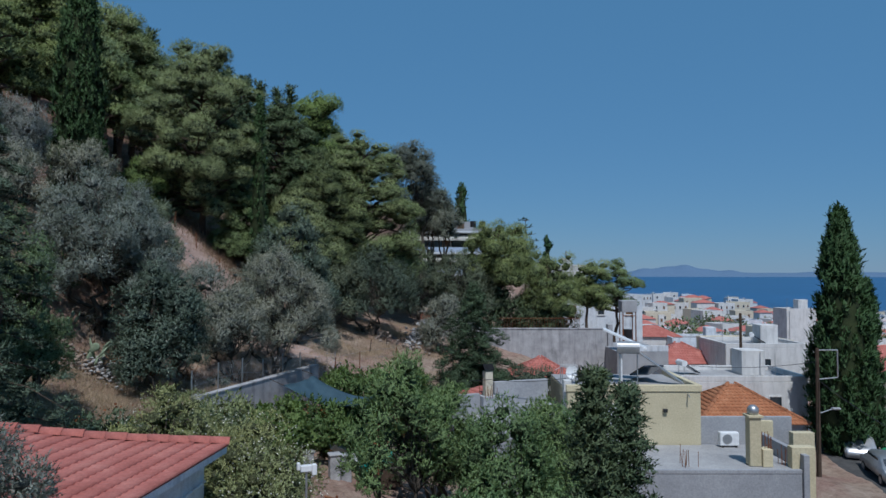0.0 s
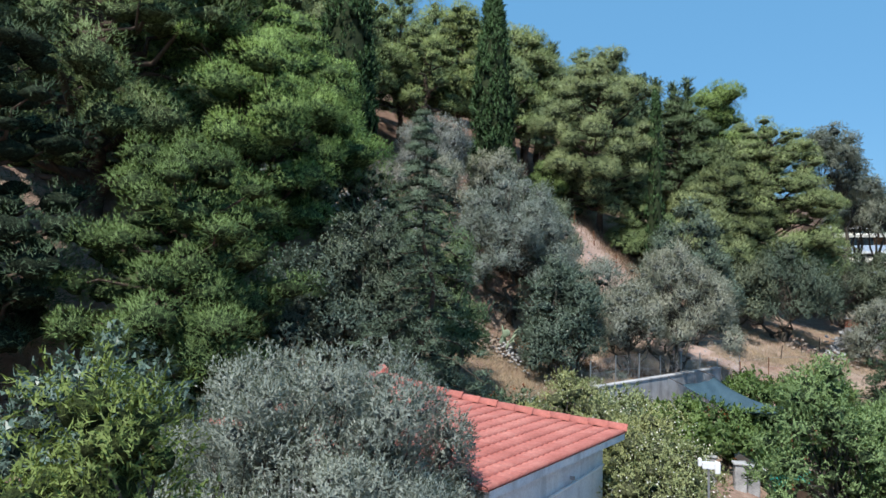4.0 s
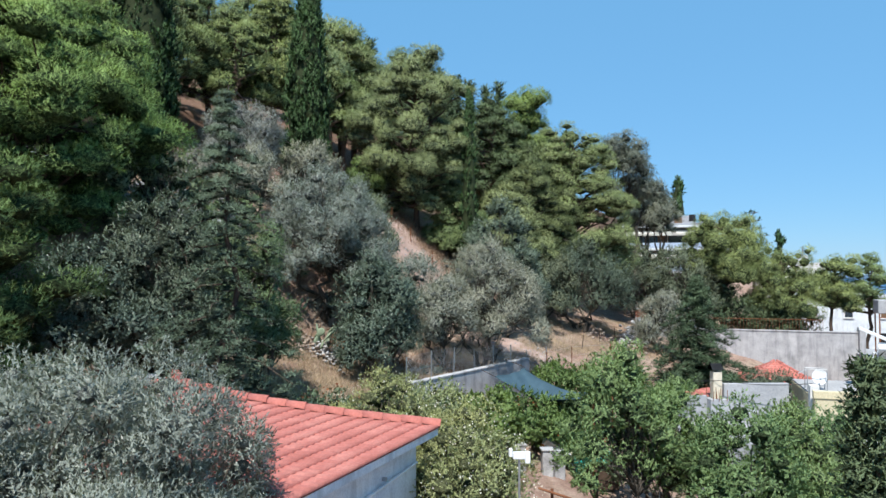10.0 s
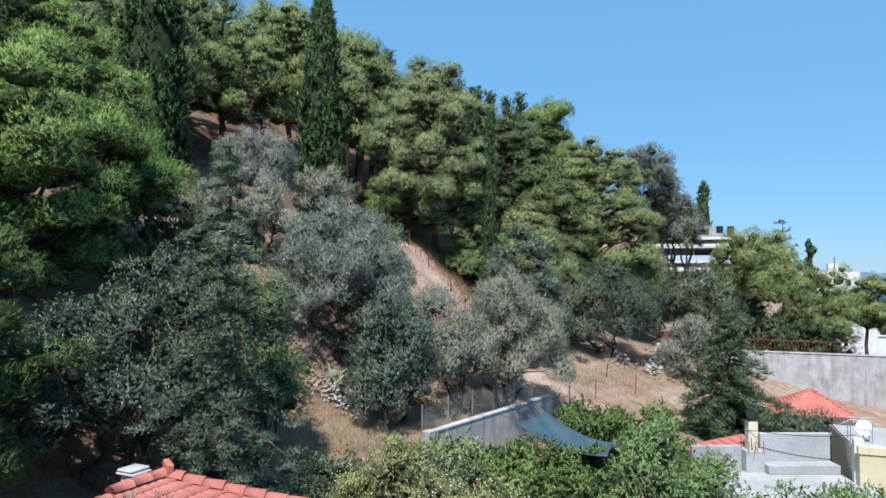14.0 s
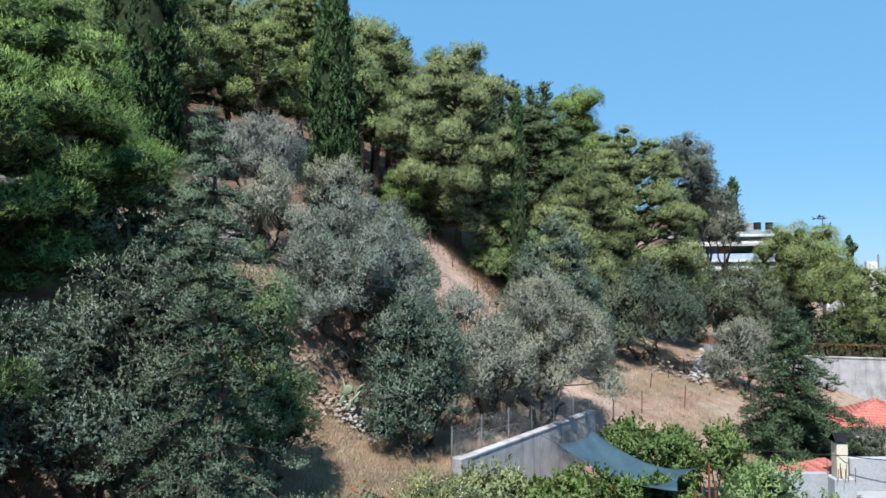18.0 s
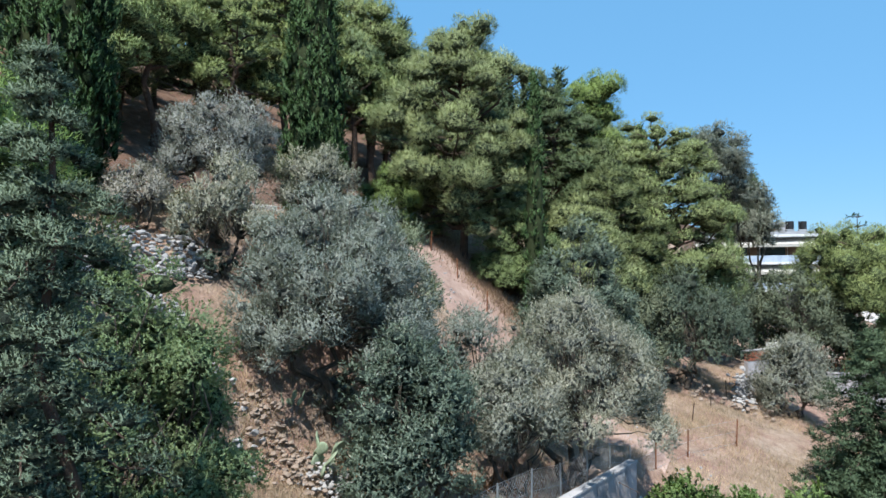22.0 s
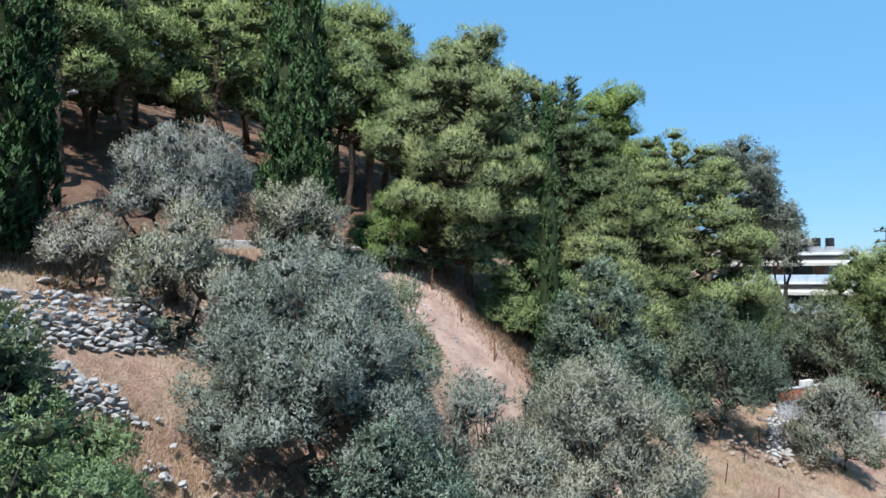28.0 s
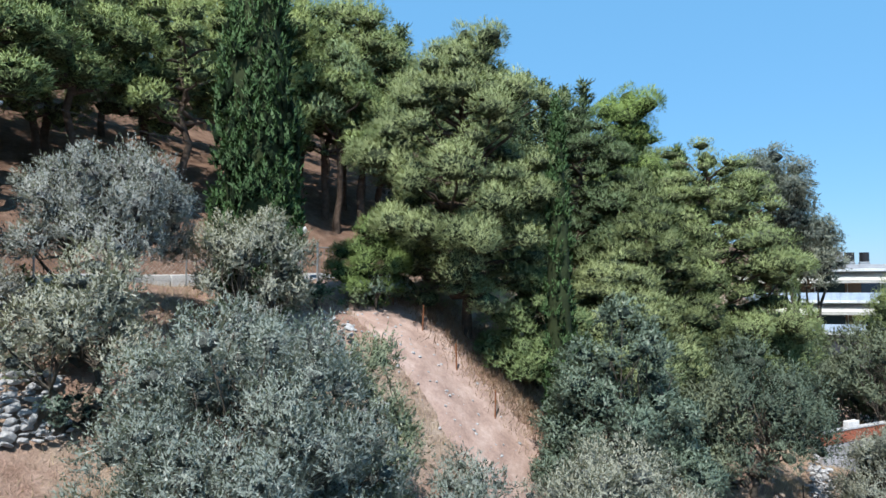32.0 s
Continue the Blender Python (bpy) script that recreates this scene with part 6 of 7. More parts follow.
# ---------------------------------------------------------------- town, street and far houses
def flat_house(d, x, w, depth, top, wall, label, turn=0.0, windows=2, extra=True, seed=0, z0=None):
    px, py = view(d, x)
    z0 = gz(px, py) - 0.6 if z0 is None else z0
    rng = np.random.default_rng(seed)
    ob = empty("house", px, py, z0, TOWN_TURN + turn)
    h = top - z0
    part("wall", box(-w / 2, 0, 0, w / 2, depth, h - 0.35, 0.03), M[wall], ob)
    for a in ((-w / 2, 0, w / 2, 0.2), (-w / 2, depth - 0.2, w / 2, depth), (-w / 2, 0.204, -w / 2 + 0.2, depth - 0.204), (w / 2 - 0.2, 0.204, w / 2, depth - 0.204)):
        part("parapet", box(a[0], a[1], h - 0.346, a[2], a[3], h, 0.01), M[wall], ob)
    part("roof", box(-w / 2 + 0.2, 0.2, h - 0.346, w / 2 - 0.2, depth - 0.2, h - 0.3), M["terrace"], ob)
    for i in range(windows):
        window(ob, -w / 2 + w * (i + 0.5) / windows, -0.004, max(0.5, h - 2.4), 0.85, 1.2, (i + seed) % 2 == 1)
    if d < 130:
        part("roof_door", box(w * 0.12, depth * 0.45, h - 0.3, w * 0.12 + 1.5, depth * 0.45 + 1.6, h + 1.3, 0.02), M[wall], ob, "low stair head on the roof")
        for k in range(3):
            a, b = rng.uniform(-w * 0.4, w * 0.4), rng.uniform(0.6, depth - 0.6)
            part("antenna", rod((a, b, h - 0.3), (a, b, h + rng.uniform(0.7, 1.7)), 0.02, None, 5), M["steel"], ob)
        part("drain_pipe", rod((-w / 2 + 0.4, -0.05, 0.2), (-w / 2 + 0.4, -0.05, h - 0.4), 0.045, None, 6), M["steel"], ob)
    tagged(ob, label, "house")
    if extra:
        a, b = rng.uniform(-w * 0.3, w * 0.3), rng.uniform(1, depth - 1.5)
        tx, ty = px + a * R0[0] + b * A0[0], py + a * R0[1] + b * A0[1]
        t = empty("solar_water_heater", tx, ty, z0 + h - 0.3, TOWN_TURN + rng.uniform(60, 130))
        t.scale = (0.75, 0.75, 0.75)
        part("tank", rod((-0.6, 0.6, 1.0), (0.6, 0.6, 1.0), 0.26, None, 12), M["plastic_white"], t)
        part("collector", box(-0.55, -0.02, 0, 0.55, 1.7, 0.08), M["solar"], t, "", pose(0, -0.8, 0.1, 32))
        for q in (-0.5, 0.5):
            part("leg", rod((q, 0.6, 0), (q, 0.6, 0.8), 0.03), M["steel"], t)
        tagged(t, "small solar water heater on a flat roof", "water heater")
    return ob


flat_house(42.5, 18.2, 8.0, 5.0, -6.3, "white", "white flat-roofed house behind the tiled roof", 0, 2, True, 1)
flat_house(57.0, 26.4, 6.6, 6.0, -5.8, "white", "whitewashed block with a flat roof", 0, 1, True, 2)
flat_house(108.0, 55.6, 4.6, 4.5, -5.6, "white", "tall plain white house block", 0, 0, False, 3)
flat_house(74.0, 33.5, 8.0, 6.0, -7.2, "cream", "cream flat-roofed house beside the street", 6, 3, True, 4)
flat_house(100.0, 37.5, 9.0, 7.0, -9.4, "pale_blue", "pale blue-grey flat-roofed house with terrace", -5, 3, True, 5)
hip_house(61.0, 21.6, 5.6, 5.0, -14.4, -8.0, 1.6, "white", "tile", "house with a red tile roof", 5, 2)
hip_house(104.0, 31.5, 7.5, 6.0, -16.0, -9.6, 1.5, "white", "tile", "white house with a red tile roof", -8, 2, True, False)
hip_house(48.0, 33.0, 7.0, 6.0, -13.0, -6.9, 1.6, "cream", "tile", "house with a red tile roof beside the street", 20, 1)
flat_house(82.0, 18.6, 10.0, 7.0, -2.6, "pale_blue", "pale blue-white house behind the crooked pines", 4, 3, False, 9)
flat_house(128.0, 21.5, 10.0, 8.0, 1.4, "white", "white house high on the slope", 0, 3, False, 6)
flat_house(140.0, 12.0, 9.0, 8.0, 1.8, "white", "white house high on the slope", 10, 3, False, 7)


def town():
    rng = np.random.default_rng(77)
    for i in range(165):
        f = i / 165
        d = 86 + 300 * f**1.3 + rng.uniform(-5, 5)
        q = rng.uniform(0.285, 0.66)
        x = d * q
        px, py = view(d, x)
        far_y = 0.029 + 0.027 * min(1, max(0, (q - 0.4) / 0.1))
        top = -d * (far_y + (0.13 - far_y) * (1 - f) ** 1.6) + rng.uniform(-1.0, 0.8)
        g = min(gz(px, py), top - 3.2)
        w, dep = rng.uniform(5.0, 8.5), rng.uniform(5, 8)
        turn, hip, tone, k = rng.uniform(-25, 25), rng.random() < 0.4, rng.random(), rng.integers(0, 4)
        if (d < 112 and abs(q - 0.5) < 0.07) or (d < 150 and q < 0.36):
            continue
        wall = ("white", "white", "white", "cream", "pale_blue")[int(tone * 5)]
        hue = ("white", "white", "white", "cream", "pale blue")[int(tone * 5)]
        if hip:
            hip_house(d, x, w, min(dep, w), g - 0.8, top - 1.2, 1.3, wall, "tile", hue + " house with a red tile roof in the town", turn, 2 + k % 2, False)
        else:
            flat_house(d, x, w, dep, top, wall, hue + " flat-roofed house in the town", turn, 2 + k % 2, k > 1, i, g - 0.8)
    t, c, k_t = round_tree_meshes(301, 6.0, 2.6, 1.2, 3, 24, 700, 0.5, 0.3, M["broad"], M["olive_bark"], 1.0)
    for i in range(22):
        d = 110 + 260 * rng.random()
        px, py = view(d, d * rng.uniform(0.25, 0.66))
        tree("garden_tree", t, c, px, py, "dark green tree among the town houses", "tree", turn=rng.uniform(0, 360), size=rng.uniform(0.7, 1.3), group="trees of the town")


town()


def araucaria(x, y, h):
    rng = np.random.default_rng(8)
    lines = [[(0, 0, -0.4, 0.22), (0, 0, h * 0.5, 0.14), (0, 0, h, 0.03)]]
    clumps = []
    for k in range(9):
        z = h * (0.35 + 0.62 * k / 8)
        reach = 0.3 * h * (1 - 0.85 * k / 8)
        for j in range(6):
            a = j * math.pi / 3 + k
            end = (math.cos(a) * reach, math.sin(a) * reach, z + 0.22 * reach)
            lines.append([(0, 0, z, 0.05), (*end, 0.02)])
            for q in (0.5, 0.8, 1.0):
                clumps.append((end[0] * q, end[1] * q, z + 0.2 * reach * q * q, 0.22 * reach + 0.1, 0.22 * reach + 0.1, 0.12))
    tv, tf = tubes(lines, 5)
    v, f, nn = puff_leaves(rng, clumps, 3500, 0.35, 0.12, up=0.6)
    tree("araucaria", mesh_of("trunk", tv, tf, M["bark"], True), mesh_of("crown", v, f, M["cypress"], False, nn), x, y, "tiered Norfolk Island pine above the roofs", "araucaria")


araucaria(*view(100.0, 11.9), 14.0)
cypress(*view(108.0, 16.2), 12.5, 0.9, 1800, 38, "small dark cypress among the far houses", length=0.5, width=0.22)


def power_pole(x, y, z0, h, label, arms=(), lamp=None, bracket=False, mat="wood_pole", turn=0.0):
    ob = empty("utility_pole", x, y, z0, turn)
    part("pole", rod((0, 0, -0.5), (0, 0, h), 0.13, 0.09, 10), M[mat], ob)
    for z, w in arms:
        part("cross_arm", box(-w / 2, -0.05, z, w / 2, 0.05, z + 0.1, 0.01), M[mat], ob)
        for q in (-w / 2 + 0.1, 0, w / 2 - 0.1):
            part("insulator", rod((q, 0, z + 0.1), (q, 0, z + 0.28), 0.04, 0.03), M["plastic_white"], ob)
    if bracket:
        for a, b in (((0, 0, h - 0.1), (1.05, 0, h - 0.1)), ((1.05, 0, h - 0.1), (1.05, 0, h - 1.5)), ((0, 0, h - 1.6), (1.05, 0, h - 1.5))):
            part("bracket", rod(a, b, 0.035), M["steel"], ob)
    if lamp:
        part("lamp_arm", rod((0, 0, lamp), (0.75, 0, lamp + 0.25), 0.03), M["steel"], ob)
        part("lamp_head", box(0.7, -0.1, lamp + 0.2, 1.15, 0.1, lamp + 0.32, 0.03), M["steel"], ob)
    return tagged(ob, label, "utility pole")


px_, py_ = view(36.0, 19.3)
power_pole(px_, py_, gz(px_, py_), -3.9 - gz(px_, py_), "dark wooden street pole with steel bracket and lamp", (), 3.2, True, turn=TOWN_TURN)
power_pole(52.6, 90.3, gz(52.6, 90.3), 3.2 - gz(52.6, 90.3), "steel pole with cross arm against the sky", ((10.6, 2.4),), None, False, "steel", TOWN_TURN)
px_, py_ = view(52.0, 22.2)
power_pole(px_, py_, gz(px_, py_), 7.4, "thin dark pole rising between the roofs", ((6.9, 1.0),), None, False, turn=10)
power_pole(-15.4, 43.0, gz(-15.4, 43.0), 5.6, "rust-brown pole with a small lamp beside the lane", (), 4.3, False, "bark", -30)


def cable(points, label, r=0.012, sag=0.35):
    lines = []
    for a, b in zip(points, points[1:]):
        a, b = np.array(a, float), np.array(b, float)
        t = np.linspace(0, 1, 14)[:, None]
        p = a + (b - a) * t
        p[:, 2] -= sag * 4 * t[:, 0] * (1 - t[:, 0])
        lines.append(np.c_[p, np.full(14, r)])
    v, f = tubes(lines, 5)
    tagged(new("overhead_cable", mesh_of("overhead_cable", v, f, M["plastic_black"])), label, "cable")


cable([(9.0, 33.2, -5.2), (13.4, 29.9, -5.0), (17.2, 29.6, -5.1)], "thin black cable across the roofs", 0.014, 0.12)
cable([(*view(36.0, 19.3), -5.5), (*view(27.0, 20.0), -7.4)], "black cable hanging from the street pole", 0.018, 0.3)
cable([(*view(36.0, 19.3), -4.6), (*view(42.0, 15.0), -5.6)], "black cable hanging from the street pole", 0.014, 0.2)
cable([(-15.4, 43.0, gz(-15.4, 43.0) + 5.3), (-8.6, 52.0, gz(-8.6, 52) + 4.6), (-2.0, 58.0, gz(-2, 58) + 4.6)], "black cable through the pines", 0.012, 0.3)


def car(name, x, y, rz, paint, label, covered=False):
    """A small saloon; or the same under a fitted cover."""
    ob = empty(name, x, y, gz(x, y) + 0.02, rz)
    prof = [(-2.0, 0.35), (-2.02, 0.75), (-1.5, 0.9), (-0.95, 1.36), (0.6, 1.4), (1.35, 0.95), (1.95, 0.82), (2.05, 0.4)]
    bm = bmesh.new()
    rings = []
    for y_, k in ((-0.8, 0.94), (-0.68, 1.0), (0.68, 1.0), (0.8, 0.94)):
        rings.append([bm.verts.new((a * (0.985 if abs(y_) > 0.7 else 1), y_ * (1 - 0.13 * max(0, b - 0.9)), (b - 0.35) * k + 0.35 if b > 0.5 else b)) for a, b in prof])
    for r0, r1 in zip(rings, rings[1:]):
        for i in range(len(prof) - 1):
            bm.faces.new([r0[i], r0[i + 1], r1[i + 1], r1[i]])
        bm.faces.new([r0[-1], r0[0], r1[0], r1[-1]])
    bm.faces.new(list(reversed(rings[0])))
    bm.faces.new(rings[-1])
    bmesh.ops.recalc_face_normals(bm, faces=bm.faces)
    bmesh.ops.bevel(bm, geom=bm.edges[:], offset=0.035, segments=2, affect="EDGES")
    part("cover" if covered else "body", bm, M["silver"] if covered else M[paint], ob, "", None, True)
    for a in (-1.3, 1.3):
        for b in (-0.72, 0.72):
            w = part("wheel", rod((a, b - 0.1, 0.3), (a, b + 0.1, 0.3), 0.3, None, 16), M["plastic_black"], ob)
            part("rim", rod((a, b - 0.11, 0.3), (a, b + 0.11, 0.3), 0.18, None, 12), M["steel"], w)
    if not covered:
        for s in (-1, 1):
            part("side_window", box(-0.85, s * 0.75 - 0.02, 0.98, 0.75, s * 0.75 + 0.02, 1.28, 0.03), M["glass"], ob)
        part("rear_window", box(-0.22, -0.6, -0.01, 0.22, 0.6, 0.02), M["glass"], ob, "", pose(-1.24, 0, 1.14, 0, 130, 0))
        part("windscreen", box(-0.3, -0.6, -0.02, 0.3, 0.6, 0.01), M["glass"], ob, "", pose(1.0, 0, 1.2, 0, 32, 0))
    return tagged(ob, label, "car")


car("car", *view(40.5, 23.8), 50, "silver", "parked car under a silver cover", True)
car("car", *view(44.0, 24.4), 50, "silver", "parked car under a pale silver cover", True)
car("car", *view(36.0, 22.9), 55, "steel", "parked grey car on the street")
car("car", 0.4, 53.6, 52, "plastic_black", "dark car parked among the pines by the lane")
bx, by = view(37.5, 23.9)
bin_ = empty("waste_bin", bx, by, gz(bx, by), 20)
part("body", box(-0.5, -0.4, 0.1, 0.5, 0.4, 1.05, 0.04), M["green_paint"], bin_)
part("lid", box(-0.52, -0.42, 1.054, 0.52, 0.42, 1.16, 0.03), M["green_paint"], bin_)
for a in (-0.4, 0.4):
    part("wheel", rod((a, -0.35, 0.1), (a, -0.28, 0.1), 0.1), M["plastic_black"], bin_)
tagged(bin_, "dark green wheeled waste container in the street", "waste bin")
draped("road", [view(22, 21), view(36, 23.2), view(46, 24.8), view(70, 30)], [4.5, 4.5, 4.5, 4.0], "asphalt", "grey asphalt street running down to the town", 0.05, category="street")

# ---------------------------------------------------------------- stones, walls and clutter of the bank
ROCKS = []
for i_ in range(8):
    rng_ = np.random.default_rng(400 + i_)
    bm_ = bmesh.new()
    for q_ in range(16):
        u_ = unit(rng_.normal(size=3)) * rng_.uniform(0.8, 1.05)
        bm_.verts.new(Vector(np.clip(u_, -0.8, 0.8) * np.array((0.62, 0.5, 0.36))))
    made_ = bmesh.ops.convex_hull(bm_, input=bm_.verts[:])
    bmesh.ops.delete(bm_, geom=[g_ for g_ in bm_.verts if not g_.link_faces], context="VERTS")
    bmesh.ops.bevel(bm_, geom=bm_.edges[:], offset=0.03, segments=1, affect="EDGES")
    me_ = bpy.data.meshes.new("stone")
    bm_.to_mesh(me_)
    bm_.free()
    ROCKS.append(me_)
ROCKS_BROWN = []
for me_ in ROCKS:
    me_.materials.append(M["stone"])
    other = me_.copy()
    other.materials[0] = M["stone_brown"]
    ROCKS_BROWN.append(other)


def stone_wall(ax, ay, bx, by, h, size, label, seed, kit=ROCKS, top_fall=0.0, batter=0.55):
    """Dry-laid stones in rough courses, from a to b over the ground."""
    rng = np.random.default_rng(seed)
    z0 = min(gz(ax, ay), gz(bx, by))
    ob = empty("stone_wall", ax, ay, z0)
    length = math.hypot(bx - ax, by - ay)
    ang = math.degrees(math.atan2(by - ay, bx - ax))
    rows = max(1, int(h / (size * 0.58)))
    for r in range(rows):
        t = rng.uniform(0, size * 0.5)
        while t < length * (1 - top_fall * r / rows):
            s = size * rng.uniform(0.65, 1.4)
            q = t / length
            x, y = (bx - ax) * q, (by - ay) * q
            g = gz(ax + x, ay + y) - z0
            back = batter * r * size * 0.56
            m = Matrix.Translation((x - 0.81 * back + rng.uniform(-0.1, 0.1), y + 0.59 * back + rng.uniform(-0.1, 0.1), g + r * size * 0.56 + 0.1)) @ pose(0, 0, 0, rng.uniform(-25, 25), rng.uniform(-25, 25), ang + rng.uniform(-40, 40)) @ Matrix.Diagonal((s * 1.1, s * 0.95, s * rng.uniform(0.8, 1.3), 1))
            part_mesh("stone", kit[rng.integers(0, 8)], ob, "", m)
            t += s * 0.92
    return tagged(ob, label, "stone wall")


def stone_heap(pts, n, size, spread, label, seed, kit=ROCKS, name="rubble_heap", pile=0.25):
    """Loose stones strewn along a line on the bank."""
    rng = np.random.default_rng(seed)
    p = np.array(pts, float)
    ox, oy = p[0]
    oz = gz(ox, oy)
    ob = empty(name, ox, oy, oz)
    for i in range(n):
        t = rng.uniform(0, len(p) - 1)
        x = np.interp(t, range(len(p)), p[:, 0]) + rng.normal() * spread
        y = np.interp(t, range(len(p)), p[:, 1]) + rng.normal() * spread
        s = size * rng.uniform(0.45, 1.5)
        m = Matrix.Translation((x - ox, y - oy, gz(x, y) - oz + s * 0.2 + abs(rng.normal()) * pile)) @ pose(0, 0, 0, rng.uniform(-30, 30), rng.uniform(-30, 30), rng.uniform(0, 360)) @ Matrix.Diagonal((s, s, s, 1))
        part_mesh("stone", kit[rng.integers(0, 8)], ob, "", m)
    return tagged(ob, label, "stones")


stone_wall(-11.5, 30.0, -7.4, 34.4, 1.45, 0.22, "dry stone terrace wall of pale grey limestone", 11)
stone_wall(-8.2, 31.3, -7.1, 32.3, 0.9, 0.2, "broken end of a dry stone wall", 12, ROCKS, 0.4)
stone_heap([(-9.8, 31.0), (-9.3, 31.4), (-8.6, 31.4)], 60, 0.3, 0.22, "fallen grey stones of a terrace edge", 13)
stone_heap([(-7.2, 32.0), (-6.0, 31.6), (-5.4, 30.6)], 40, 0.2, 0.35, "loose pale stones strewn on the bank", 14)
stone_heap([(-5.2, 31.9), (-4.6, 31.9), (-4.0, 31.7), (-3.4, 31.3)], 240, 0.17, 0.4, "heap of broken brown and grey fieldstone", 15, ROCKS_BROWN, pile=0.12)
stone_heap([(-3.6, 31.9), (-3.2, 31.6), (-2.7, 31.3)], 150, 0.15, 0.3, "pale rubble at the foot of the bank", 16)
stone_heap([(18.6, 56.2), (17.6, 54.2), (16.6, 52.0), (15.6, 49.8)], 170, 0.3, 0.28, "slide of white stones beside the terrace", 17)
stone_heap([(12.9, 49.0), (14.2, 49.8), (15.4, 49.6), (17.0, 49.4)], 46, 0.28, 0.25, "line of brown fieldstones across the slope", 18, ROCKS_BROWN)
stone_heap([(-6.4, 41.4), (-6.0, 40.4), (-5.6, 39.6)], 34, 0.26, 0.18, "small pale stone steps on the bank", 19)
stone_heap([(-3.8, 43.6), (-3.0, 42.0), (-1.8, 40.4)], 30, 0.28, 0.3, "pale stones along the footpath", 20)
stone_heap([(-3.2, 46.0), (0.0, 43.6), (4.0, 42.0), (9.0, 41.0)], 290, 0.12, 1.1, "small loose stones on the footpath", 21, ROCKS, "gravel_stones", 0.0)
stone_heap([(-6.0, 28.0), (-3.0, 29.0), (-1.0, 28.6)], 50, 0.13, 1.0, "small stones lying in the dry grass", 22, ROCKS_BROWN, "gravel_stones", 0.0)
stone_heap([(-10.8, 34.5)], 1, 0.95, 0.01, "large grey boulder above the terrace wall", 23, ROCKS, "boulder", 0.0)
stone_heap([(-9.0, 57.0)], 1, 1.6, 0.01, "pale boulder among the pine trunks", 24, ROCKS, "boulder", 0.0)


def brick_terrace():
    ob = empty("brick_terrace", 18.9, 56.5, -7.6, 28)
    part("wall", box(0, 0, 0, 7.0, 0.3, 3.6, 0.02), M["concrete"], ob, "grey concrete lower wall")
    me = None
    for r in range(7):
        for i in range(26):
            if me is None:
                b = part("brick", box(0, -0.03, 0, 0.25, 0.27, 0.075, 0.006), M["brick"], ob)
                me = b.data
            else:
                b = part_mesh("brick", me, ob)
            b.matrix_basis = pose(0.02 + i * 0.262 + 0.13 * (r % 2), 0, 3.61 + r * 0.086)
    part("coping", box(-0.05, -0.06, 4.22, 7.1, 0.32, 4.28), M["concrete"], ob)
    part("vent_box", box(2.1, -0.02, 4.284, 3.0, 0.3, 4.62, 0.02), M["white"], ob, "white box on the coping")
    tagged(ob, "low red brick parapet on a concrete terrace wall", "wall")


brick_terrace()


def prickly_pear(x, y, n, seed, label, size=0.32):
    rng = np.random.default_rng(seed)
    ob = empty("prickly_pear", x, y, gz(x, y))
    bm = bmesh.new()
    bmesh.ops.create_uvsphere(bm, u_segments=10, v_segments=7, radius=0.5)
    for v in bm.verts:
        v.co = Vector((v.co.x * 0.75 * (1 - 0.25 * (v.co.z < 0)), v.co.y * 0.16, v.co.z + 0.5))
    me = bpy.data.meshes.new("pad")
    bm.to_mesh(me)
    bm.free()
    me.materials.append(M["cactus"])
    me.polygons.foreach_set("use_smooth", np.ones(len(me.polygons), bool))
    tips = [Matrix.Translation((rng.uniform(-0.3, 0.3) * size * 3, rng.uniform(-0.3, 0.3) * size * 3, -0.03)) for _ in range(max(2, n // 2))]
    for i in range(n):
        base = tips[i % len(tips)]
        s = size * rng.uniform(0.8, 1.25)
        m = base @ pose(0, 0, 0, rng.uniform(-22, 22), rng.uniform(-34, 34), rng.uniform(0, 180))
        part_mesh("pad", me, ob, "", m @ Matrix.Diagonal((s, s, s, 1)))
        tips[i % len(tips)] = m @ Matrix.Translation((rng.uniform(-0.12, 0.12) * s, 0, 0.92 * s))
    return tagged(ob, label, "cactus")


prickly_pear(-3.6, 32.2, 14, 1, "prickly pear cactus with broad pale green pads", 0.5)
prickly_pear(0.2, 28.4, 22, 2, "grey-green prickly pear beside the wall", 0.34)
prickly_pear(-4.6, 33.0, 8, 3, "small prickly pear on the stone heap", 0.26)


def dead_wood():
    for x, y, h, lean, s in ((-9.6, 38.4, 2.4, 1.4, 1), (6.4, 46.6, 2.4, 0.7, 2), (8.2, 46.8, 2.8, -0.5, 3), (-0.8, 29.6, 1.6, 0.8, 4)):
        rng = np.random.default_rng(500 + s)
        main = bent(rng, (0, 0, -0.2), (-lean, 0.3, h), 0.07, 0.02, 7, 0.12)
        lines = [main]
        for i in range(7):
            k = rng.integers(2, 6)
            a = main[k, :3]
            lines.append(bent(rng, a, a + rng.normal(size=3) * 0.4 + (0, 0, 0.5), 0.025, 0.006, 5, 0.15))
        v, f = tubes(lines)
        ob = new("dead_tree", mesh_of("dead_tree", v, f, M["olive_bark"], True))
        ob.matrix_basis = pose(x, y, gz(x, y))
        tagged(ob, "bare grey dead sapling", "dead tree")


dead_wood()


